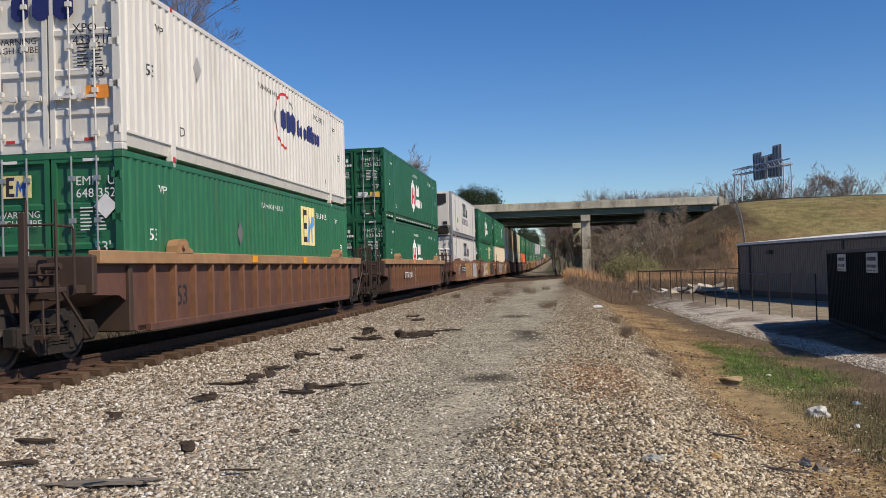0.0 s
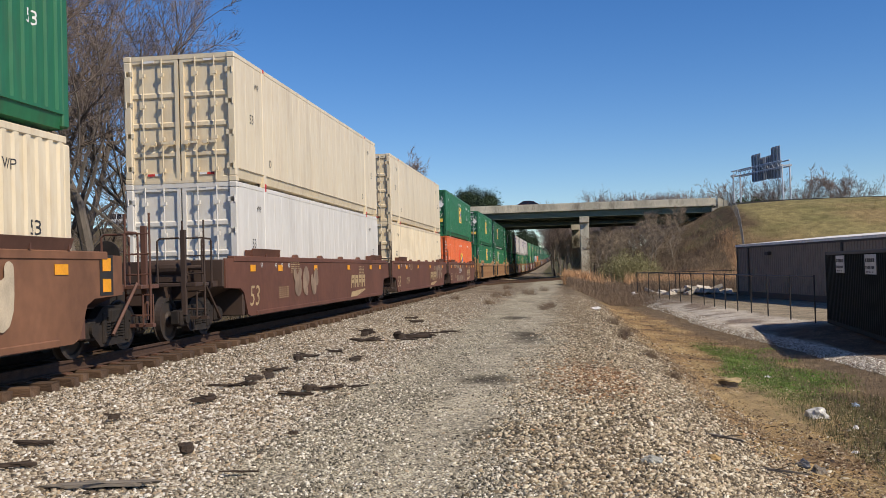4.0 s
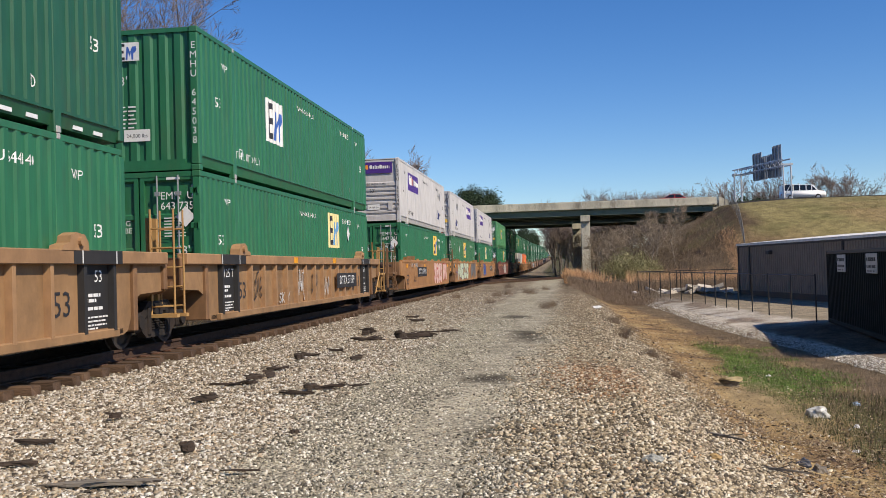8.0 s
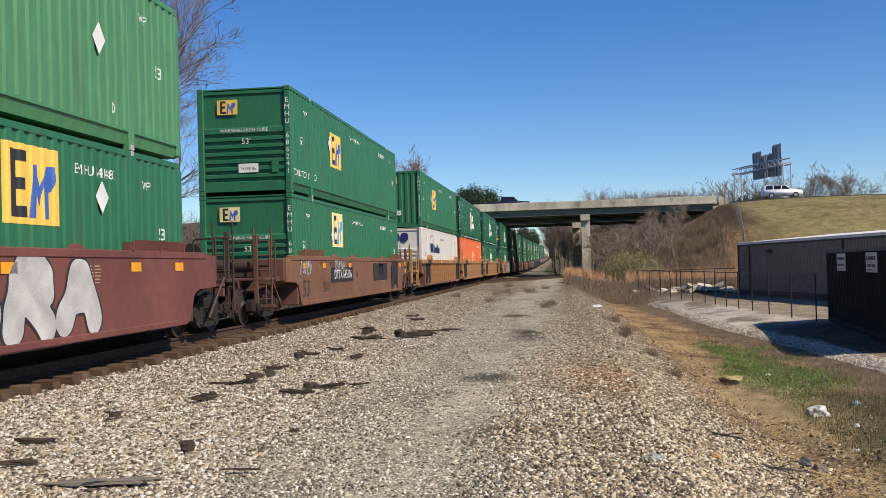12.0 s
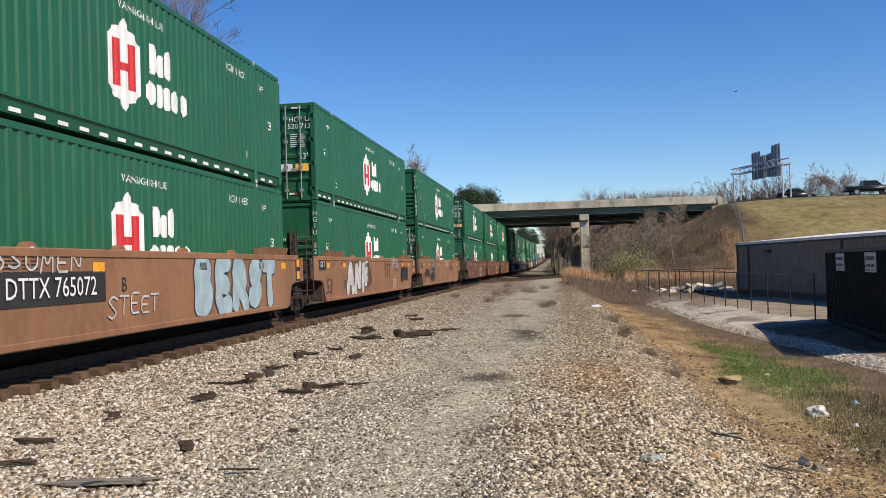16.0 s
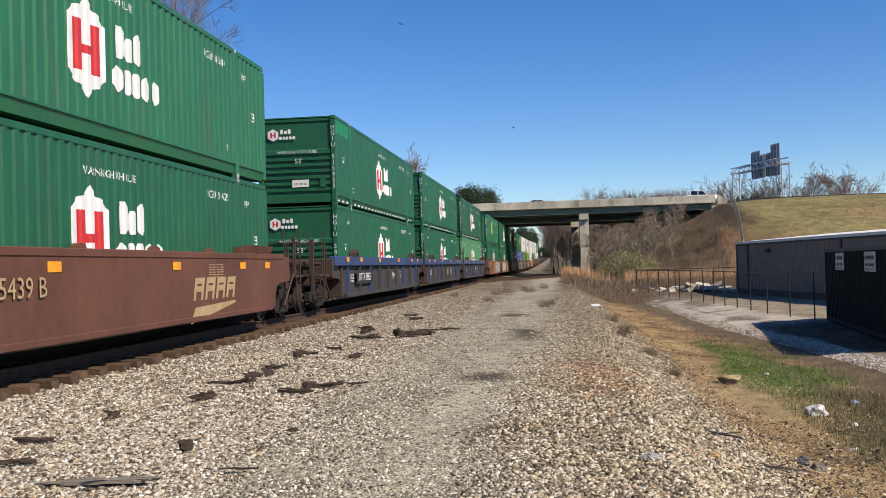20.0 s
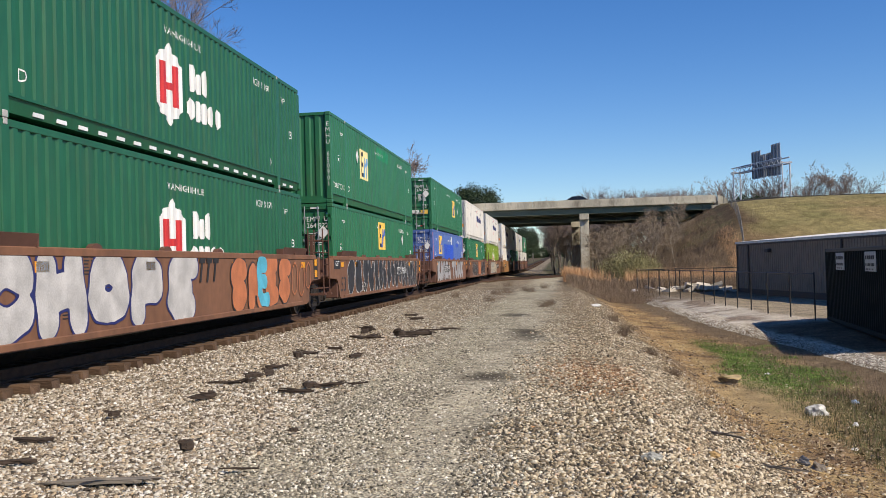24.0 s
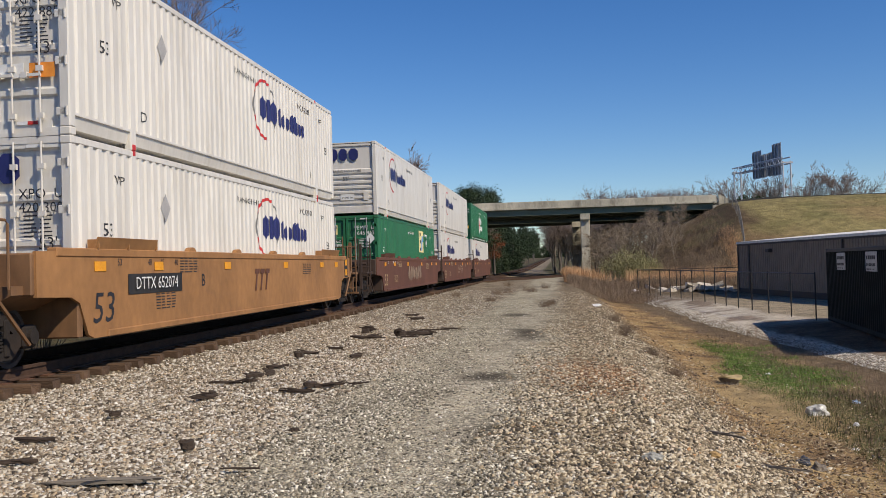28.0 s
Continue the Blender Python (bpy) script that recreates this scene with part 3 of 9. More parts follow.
@functools.lru_cache(maxsize=None)
def bars_mesh(material, cols, rows, w, h):
    """Print too small to read: short bars in rows."""
    rnd = random.Random(cols * 7 + rows)
    g = Geo()
    for i in range(cols):
        for j in range(rows):
            x0, z0 = -w / 2 + i * w / cols, -h / 2 + j * h / rows
            g.box(x0, x0 + w / cols * rnd.uniform(.55, .9), -.001, .001, z0, z0 + h / rows * .36)
    return g.mesh("fine_print", material)


@functools.lru_cache(maxsize=None)
def dash_mesh():
    g = Geo()
    y = .35
    while y < CL - .4:
        if not (POST_A - .3 < y < POST_A + .15 or POST_B - .3 < y < POST_B + .15):
            g.box(CW - .070, CW - .052, y, y + .28, .13, .19)
        y += .62
    return g.mesh("reflective_dashes", TAPE_W)


def reefer(label):
    """A refrigerated white smooth container with a cooling unit in its near end."""
    c = container(WHITE, "flat", "slant", smooth=True, label=label, emblem_y=8.0, frame_colour=FRAME_GREY, extra=(("toplift", 2.95, .45),))
    part("end_panel", Geo().box(-CW + .17, CW - .17, .05, .14, .1, CH - .05), WHITE, c)
    unit = part("cooling_unit", Geo().prism([(-CW + .2, .65), (CW - .2, .65), (CW - .2, 2.1), (CW - .2, CH - .1), (-CW + .2, CH - .1)], -.28, .05), WHITE, c,
                "white cooling unit with a black grille")
    part("grille", Geo().prism([(-.95, 2.15), (-.55, 2.0), (.55, 2.0), (.95, 2.15), (.95, CH - .16), (-.95, CH - .16)], -.33, -.28), RUBBER, unit)
    part("control_panel", Geo().box(-.75, -.42, -.30, -.28, 1.15, 1.75), RUBBER, unit)
    for x in (-.25, .38):
        part("cover_seam", Geo().box(x - .008, x + .008, -.284, -.28, .7, 2.0), GREY_INK, unit)
    part("emblem", draped_shape((((-.45, -.1), (-.1, -.2), (.35, -.16), (.5, .05), (.1, .2), (-.35, .14)),), ECO_GREEN, 3.2, 1.15, True, .004), None, c)
    part("fuel_tank", Geo().box(-1.05, 1.05, -.2, .05, .12, .52, .05), DARK, c)
    part("lamp_box", Geo().box(.72, 1.0, -.32, -.28, .72, .92), RUBBER, unit)
    return c


OLD_TAN = car_paint("worn tan steel", (0.20, 0.105, 0.048), 0.8)
ECO_GREEN = mat("leaf green sticker", (0.20, 0.36, 0.04), rough=.5)
FRAME_GREY = mat("grey aluminium frame", (0.30, 0.31, 0.33), rough=0.45, metal=0.3)

# ---------------------------------------------------------------- train: well wagons
SILL_TOP, SILL_BOT, SX = 1.66, 0.32, 1.47
ZC = 0.44


@functools.lru_cache(maxsize=None)
def plate_profile():
    return [(-1.25, 1.60), (-1.25, .98), (-.35, .95), (-.12, .86), (.12, SILL_BOT + .06), (.3, SILL_BOT), (CL - .3, SILL_BOT), (CL - .12, SILL_BOT + .06), (CL + .12, .86), (CL + .35, .95),
            (CL + 1.25, .98), (CL + 1.25, 1.60), (CL + .7, SILL_TOP - .05), (-.7, SILL_TOP - .05)]


@functools.lru_cache(maxsize=None)
def plain_sill(material):
    g = Geo().prism(plate_profile(), SX - .07, SX - .02, axis="x")
    return g.mesh("side_sill", material)


@functools.lru_cache(maxsize=None)
def sill_edges(material):
    return (Geo().box(SX - .16, SX, -.75, CL + .75, SILL_TOP - .13, SILL_TOP, .015).mesh("top_chord", material),
            Geo().box(SX - .14, SX + .005, .7, CL - .7, SILL_BOT - .01, SILL_BOT + .10, .015).mesh("bottom_chord", material),
            Geo().box(SX - .16, SX - .02, .6, CL - .6, SILL_BOT - .01, SILL_BOT + .13, .015).mesh("bottom_chord", material))


@functools.lru_cache(maxsize=None)
def ribbed_sill(material):
    g = Geo().prism(plate_profile(), SX - .15, SX - .12, axis="x")
    return g.mesh("side_sill", material)


@functools.lru_cache(maxsize=None)
def top_chord(material):
    return Geo().box(SX - .19, SX + .02, -1.2, CL + 1.2, SILL_TOP - .21, SILL_TOP, .015).mesh("top_chord", material)


@functools.lru_cache(maxsize=None)
def deep_chord(material):
    return Geo().box(SX - .19, SX + .02, -1.2, CL + 1.2, SILL_TOP - .31, SILL_TOP, .015).mesh("top_chord", material)


@functools.lru_cache(maxsize=None)
def rod_bar():
    return Geo().tube([(0, .7, 0), (0, CL - .7, 0)], .016, 6).mesh("rod", DARK)


@functools.lru_cache(maxsize=None)
def stile(material):
    return Geo().prism([(-.055, SX - .125), (.055, SX - .125), (.045, SX - .015), (-.045, SX - .015)], SILL_BOT + .1, SILL_TOP - .2, axis="z").mesh("stile", material)


def swap_xy(me):
    me.transform(Matrix(((0, 1, 0, 0), (1, 0, 0, 0), (0, 0, 1, 0), (0, 0, 0, 1))))
    return me


@functools.lru_cache(maxsize=None)
def stile_mesh(material):
    me = swap_xy(stile(material).copy())
    me.flip_normals()
    return me


@functools.lru_cache(maxsize=None)
def guide_mesh(material):
    """A flared loading guide on top of the sill, 2.2 m long."""
    g = Geo().prism([(SX - .20, SILL_TOP - .02), (SX - .02, SILL_TOP - .02), (SX + .05, SILL_TOP + .17), (SX + .03, SILL_TOP + .175), (SX - .06, SILL_TOP + .03)], 0, 2.1)
    for y in (.05, 1.05, 2.1):
        g.box(SX - .16, SX + .02, y, y + .04, SILL_TOP, SILL_TOP + .14)
    return g.mesh("loading_guide", material)


@functools.lru_cache(maxsize=None)
def hook_mesh(material):
    """A cast guide head with a hooked outline."""
    g = Geo().prism([(-.42, -.01), (-.40, .12), (-.30, .22), (-.05, .25), (.10, .20), (.12, .10), (.30, .06), (.34, -.01)], SX - .18, SX + .03, axis="x")
    g.disc((SX + .05, -.16, .12), .07, .06, "x", 10)
    return g.mesh("loading_guide", material)


@functools.lru_cache(maxsize=None)
def lug_mesh(material):
    n = 7
    prof = [(.17 * math.cos(math.pi * i / (n - 1)), .09 * math.sin(math.pi * i / (n - 1))) for i in range(n)]
    return Geo().prism(prof, SX - .14, SX - .04, axis="x").mesh("guide_lug", material)


@functools.lru_cache(maxsize=None)
def end_deck(material, reach):
    """The end platform over the truck, from the well at y = 0 out to -reach."""
    g = Geo().prism([(-.75, .78), (.75, .78), (1.30, 1.02), (1.30, 1.14), (-1.30, 1.14), (-1.30, 1.02)], -min(reach, 1.6), 0.15)
    g.box(-.42, .42, -reach, .1, .68, 1.08, .03)
    g.box(-1.42, 1.42, -1.32, -1.18, 1.0, 1.58, .02)
    g.box(-1.42, 1.42, -.12, .02, .35, 1.52, .02)
    g.box(-1.44, -1.1, -1.2, 0, 1.42, 1.56)
    g.box(1.1, 1.40, -1.2, 0, 1.42, 1.54)
    return g.mesh("end_platform", material)


@functools.lru_cache(maxsize=None)
def coupler_mesh():
    g = Geo().box(-.12, .12, -3.55, -2.0, .74, .98, .03).box(-.2, .2, -3.66, -3.35, .66, 1.05, .05)
    g.tube([(.3, -3.5, .62), (.32, -3.2, .45), (.3, -2.7, .5), (.25, -2.2, .8)], .025, 6)
    return g.mesh("coupler", DARK)


@functools.lru_cache(maxsize=None)
def wheel_mesh():
    g = Geo()
    n = 28
    o = []
    for r, x in [(.06, .19), (.14, .17), (.16, .12), (.34, .10), (.36, .135), (.42, .135), (.42, .03), (.455, .02), (.45, 0), (.36, 0), (.1, .02)]:
        o.append([(x, r * math.cos(2 * math.pi * k / n), r * math.sin(2 * math.pi * k / n)) for k in range(n)])
    v = [p for ring in o for p in ring]
    f = [(i * n + k, i * n + (k + 1) % n, (i + 1) * n + (k + 1) % n, (i + 1) * n + k) for i in range(len(o) - 1) for k in range(n)]
    f += [tuple(range(n))[::-1], tuple(range((len(o) - 1) * n, len(o) * n))]
    return g.add(v, f).mesh("wheel", STEEL)


@functools.lru_cache(maxsize=None)
def truck_meshes():
    d = {}
    g = Geo()
    # side frame: an arched casting between the two axle boxes with a window for the springs
    g.prism([(-1.12, .34), (-1.12, .58), (-.66, .62), (-.40, .80), (.40, .80), (.66, .62), (1.12, .58), (1.12, .34), (.84, .40), (.56, .50), (.38, .62), (-.38, .62),
             (-.56, .50), (-.84, .40)], -.07, .07, axis="x")
    g.prism([(-.84, .40), (-.56, .50), (-.40, .50), (-.34, .28), (.34, .28), (.40, .50), (.56, .50), (.84, .40), (.50, .16), (-.50, .16)], -.07, .07, axis="x")
    g.box(-.10, .10, -.45, -.33, .2, .7, .02).box(-.10, .10, .33, .45, .2, .7, .02)
    d["side_frame"] = g.mesh("side_frame", DARK)
    g = Geo()
    for y in (-.24, 0, .24):
        for z in range(6):
            g.disc((0, y, .31 + z * .045), .10, .028, "z", 10)
    d["spring_nest"] = g.mesh("spring_nest", DARK)
    d["axle_box"] = Geo().box(-.10, .13, -.16, .16, -.16, .16, .04).disc((.15, 0, 0), .11, .06, "x", 14).mesh("axle_box", DARK)
    d["bolster"] = Geo().box(-1.1, 1.1, -.2, .2, .50, .76, .04).mesh("bolster", DARK)
    d["axle"] = Geo().disc((0, 0, 0), .08, 1.9, "x", 10).mesh("axle", DARK)
    return d


def truck(parent, y):
    tm = truck_meshes()
    t = part("truck", tm["bolster"], None, parent, "grimy cast steel truck with coil springs", at=(0, y, 0))
    for s in (-1, 1):
        part("side_frame", tm["side_frame"], None, t, at=(s * 1.0, 0, 0))
        if s == 1:
            part("spring_nest", tm["spring_nest"], None, t, at=(s * 1.0, 0, 0))
        for a in (-.89, .89):
            part("axle_box", tm["axle_box"], None, t, at=Matrix.Translation((s * 1.0, a, .44)) @ Matrix.Diagonal((s, 1, 1, 1)))
            part("wheel", wheel_mesh(), None, t, at=Matrix.Translation((s * .66, a, .42)) @ Matrix.Diagonal((s, 1, 1, 1)))
    for a in (-.89, .89):
        part("axle", tm["axle"], None, t, at=(0, a, .42))


@functools.lru_cache(maxsize=None)
def rail_meshes(material):
    d = {}
    g = Geo()
    for x in (-.22, .22):
        g.tube([(x, 0, -.75), (x, 0, 1.15)], .02, 6)
    for z in (-.6, -.25, .1, .45, .8):
        g.tube([(-.22, 0, z), (.22, 0, z)], .016, 5)
    g.box(-.28, .28, -.06, .06, -.80, -.74)
    d["ladder"] = g.mesh("ladder", material)
    g = Geo().tube([(-.25, 0, 0), (-.25, 0, .85), (-.2, 0, .9), (.2, 0, .9), (.25, 0, .85), (.25, 0, 0)], .02, 6)
    d["grab_rail"] = g.mesh("grab_rail", material)
    d["post"] = Geo().box(-.05, .05, -.04, .04, -.5, 1.15, .008).mesh("end_post", material)
    g = Geo().tube([(0, 0, 0), (0, 0, .55)], .03, 6).disc((0, -.06, .6), .28, .04, "y", 16).box(-.12, .12, -.05, .1, .42, .78, .03)
    d["brake_stand"] = g.mesh("brake_stand", DARK)
    d["stirrup"] = Geo().tube([(0, -.2, .5), (0, -.2, 0), (0, .2, 0), (0, .2, .5)], .018, 5).mesh("stirrup", material)
    d["brace"] = Geo().tube([(0, 0, 0), (0, -.9, .8)], .03, 5).mesh("brace", material)
    return d


@functools.lru_cache(maxsize=None)
def plate_text(body, size, material, squeeze=1.0):
    me = text_mesh(body, size, material, squeeze).copy()
    me.transform(Matrix.Rotation(radians(90), 4, "Z"))
    return me


@functools.lru_cache(maxsize=None)
def slanted(body, size, material):
    """Heavy leaning numerals on the sill."""
    me = text_mesh(body, size, material, 1.12).copy()
    me.transform(Matrix(((1, 0, .18, 0), (0, 1, 0, 0), (0, 0, 1, 0), (0, 0, 0, 1))))
    me.transform(Matrix.Rotation(radians(90), 4, "Z"))
    return me


@functools.lru_cache(maxsize=None)
def side_plate(material, w, h, t=.004):
    return Geo().box(0, t, -w / 2, w / 2, -h / 2, h / 2).mesh("plate", material)


GLYPHS = (  # stroke paths of swollen abstract shapes, in a unit square
    (((.9, .7), (.5, 1.0), (.05, .75), (.3, .45), (.75, .55), (.95, .2), (.5, -.05), (.0, .25)),),
    (((.5, 1.0), (.05, .8), (.0, .2), (.4, -.05), (.75, .25), (.45, .55), (.2, .35)),),
    (((.05, .1), (.3, 1.0), (.55, .35), (.8, 1.0), (1.0, .05)), ((.3, .1), (.6, .0))),
    (((.0, .9), (.35, .55), (.05, .1), (.5, .0), (.95, .35), (.6, .75), (.95, 1.0)),),
    (((.1, .0), (.0, .6), (.4, 1.0), (.9, .85), (.7, .45), (1.0, .1)), ((.35, .3), (.5, .6))),
    (((.0, .35), (.25, .95), (.6, .9), (.5, .3), (.85, .0), (1.0, .5)),),
)


STROKES = {  # letters as strokes in a unit square
    "A": (((0, 0), (.5, 1), (1, 0)), ((.22, .36), (.78, .36))),
    "B": (((.05, 0), (.05, 1), (.75, .95), (.8, .62), (.1, .52), (.95, .45), (.85, .05), (.05, 0)),),
    "C": (((1, .85), (.5, 1), (.05, .65), (.08, .2), (.55, 0), (1, .2)),),
    "D": (((.1, 0), (.1, 1), (.75, .92), (1, .5), (.75, .08), (.1, 0)),),
    "E": (((1, .98), (.1, 1), (.1, 0), (1, .02)), ((.1, .5), (.8, .5))),
    "G": (((1, .85), (.5, 1), (.05, .55), (.3, .02), (.95, .08), (.95, .45), (.55, .45)),),
    "H": (((.05, 0), (.05, 1)), ((.95, 0), (.95, 1)), ((.05, .5), (.95, .5))),
    "I": (((.5, 0), (.5, 1)),),
    "K": (((.05, 0), (.05, 1)), ((.95, 1), (.1, .5), (1, 0))),
    "L": (((.1, 1), (.1, .02), (.95, 0)),),
    "M": (((0, 0), (.12, 1), (.5, .3), (.88, 1), (1, 0)),),
    "N": (((.05, 0), (.1, 1), (.85, 0), (.95, 1)),),
    "O": (((.5, 1), (.05, .8), (.05, .2), (.5, 0), (.95, .2), (.95, .8), (.5, 1)),),
    "P": (((.05, 0), (.05, 1), (.85, .95), (.9, .55), (.1, .45)),),
    "R": (((.05, 0), (.05, 1), (.85, .95), (.9, .55), (.1, .47)), ((.4, .47), (1, 0))),
    "S": (((.95, .85), (.5, 1), (.05, .77), (.5, .5), (.95, .25), (.5, 0), (.05, .15)),),
    "T": (((0, 1), (1, 1)), ((.5, 1), (.5, 0))),
    "U": (((.05, 1), (.05, .25), (.5, 0), (.95, .25), (.95, 1)),),
    "Y": (((0, 1), (.5, .5), (1, 1)), ((.5, .5), (.5, 0))),
}


def word_strokes(word, rnd):
    """The strokes of each letter; a number asks for that many shapes that cannot be read."""
    if isinstance(word, str):
        return [STROKES.get(ch, ()) for ch in word]
    out = []
    for _ in range(word):
        turn_y, turn_z = rnd.random() < .5, rnd.random() < .5
        out.append(tuple(tuple((1 - a if turn_y else a, 1 - b if turn_z else b) for a, b in path) for path in GLYPHS[rnd.randrange(len(GLYPHS))]))
    return out


def rounded(pts, times):
    for _ in range(times):
        q = [pts[0]]
        for (a, b), (c, d) in zip(pts, pts[1:]):
            q += [(a * .78 + c * .22, b * .78 + d * .22), (a * .22 + c * .78, b * .22 + d * .78)]
        pts = q + [pts[-1]]
    return pts


def stroke_field(paths, half, y0, y1, step, wobble=0.0):
    """One flat sheet that covers all that lies within half of the paths, in the plane x = 0: cells inside are joined into runs, cells on the rim are cut along it."""
    ny, nz = int((y1 - y0) / step) + 2, int(1.29 / step) + 1
    ys, zs = y0 + step * np.arange(ny), -.69 + step * np.arange(nz)
    yy, zz = np.meshgrid(ys, zs, indexing="ij")
    f = np.full(yy.shape, 9.0)
    for path in paths:
        for (a, b), (c, d) in zip(path, path[1:]):
            ly, lz = c - a, d - b
            u = np.clip(((yy - a) * ly + (zz - b) * lz) / (ly * ly + lz * lz + 1e-9), 0, 1)
            f = np.minimum(f, np.hypot(yy - a - u * ly, zz - b - u * lz))
    f = f - half * (1 + wobble * np.sin(yy * 5.1 + 2 * np.sin(zz * 4.3)))
    f[np.abs(f) < 1e-5] = 1e-5
    inside = f < 0
    full = inside[:-1, :-1] & inside[1:, :-1] & inside[:-1, 1:] & inside[1:, 1:]
    some = (inside[:-1, :-1] | inside[1:, :-1] | inside[:-1, 1:] | inside[1:, 1:]) & ~full
    g = Geo()
    for k in range(nz - 1):
        m = 0
        while m < ny - 1:
            if full[m, k]:
                s = m
                while m < ny - 1 and full[m, k]:
                    m += 1
                g.add([(0, ys[s], zs[k]), (0, ys[m], zs[k]), (0, ys[m], zs[k + 1]), (0, ys[s], zs[k + 1])], [(0, 1, 2, 3)])
            else:
                m += 1
    for m, k in zip(*np.nonzero(some)):
        ring = ((m, k), (m + 1, k), (m + 1, k + 1), (m, k + 1))
        poly = []
        for p, q in zip(ring, ring[1:] + ring[:1]):
            fp, fq = f[p], f[q]
            if fp < 0:
                poly.append((0, ys[p[0]], zs[p[1]]))
            if fp * fq < 0:
                u = fp / (fp - fq)
                poly.append((0, ys[p[0]] + (ys[q[0]] - ys[p[0]]) * u, zs[p[1]] + (zs[q[1]] - zs[p[1]]) * u))
        if len(poly) > 2:
            g.add(poly, [tuple(range(len(poly)))])
    return g


@functools.lru_cache(maxsize=None)
def spray_mesh(material, seed, word, width, height, swell, rim):
    """A sprayed word of fat strokes in (y, z), centred; rim widens it for the outline behind it."""
    rnd = random.Random(seed)
    letters = word_strokes(word, rnd)
    cell = width / len(letters)
    height = min(height, 1.26)
    fat = min(cell, height) * .15 * swell
    paths = []
    for i, strokes in enumerate(letters):
        tilt, dz, grow_z = rnd.uniform(-.12, .12), rnd.uniform(-.04, .04) * height, rnd.uniform(.92, 1.08)
        y0, w = -width / 2 + i * cell, cell - 2.1 * fat
        for path in strokes:
            paths.append(rounded([(y0 + 1.05 * fat + a * w + tilt * (b - .5) * height, (b - .5) * (height - 2 * fat) * grow_z + dz) for a, b in path], 1))
    return stroke_field(paths, fat + rim, -width / 2 - .4, width / 2 + .4, .032, .14).mesh("sprayed_shape", material)


@functools.lru_cache(maxsize=None)
def tag_mesh(material, seed, word, width, height):
    """A thin scribbled tag: leaning letters drawn with one narrow line."""
    rnd = random.Random(seed)
    letters = word_strokes(word, rnd)
    cell = width / len(letters)
    paths = []
    for i, strokes in enumerate(letters):
        dz, s, lean = rnd.uniform(-.10, .10) * height, rnd.uniform(.75, 1.1), rnd.uniform(.05, .3)
        for path in strokes:
            paths.append(rounded([(-width / 2 + i * cell + a * cell * .8 + lean * (b - .5) * height * .5, (b - .5) * height * s + dz) for a, b in path], 1))
    return stroke_field(paths, .017, -width / 2 - .3, width / 2 + .3, .018).mesh("scribbled_tag", material)


@functools.lru_cache(maxsize=None)
def floor_mesh():
    # floor closed into one full plate, added to keep sky light off the track
    return Geo().box(-SX + .1, SX - .12, .3, CL - .3, .345, .425).mesh("well_floor", DARK)


@functools.lru_cache(maxsize=None)
def end_marks():
    """White dashes and small print on a black end panel, 1.25 m wide, in (y, z)."""
    g = Geo()
    rnd = random.Random(5)
    for z, a, h in ((-.02, .62, .05), (-.10, .5, .05), (-.22, .7, .05), (-.34, .9, .025), (-.40, .8, .025), (-.46, .85, .025), (-.51, .5, .025)):
        y = -.36
        a *= .8
        while y < -.36 + a:
            b = rnd.uniform(.05, .16)
            g.box(0, .002, y, min(y + b, -.34 + a), z, z + h)
            y += b + .025
    return g.mesh("fine_print", W_INK)


BRAKE_CYL = Geo().disc((.35, -1.75, 1.42), .17, 1.0, "x", 16).disc((.9, -1.75, 1.42), .05, .5, "x", 8).box(-.1, .8, -1.85, -1.65, 1.12, 1.3, .02).mesh("brake_cylinder", GRIME)


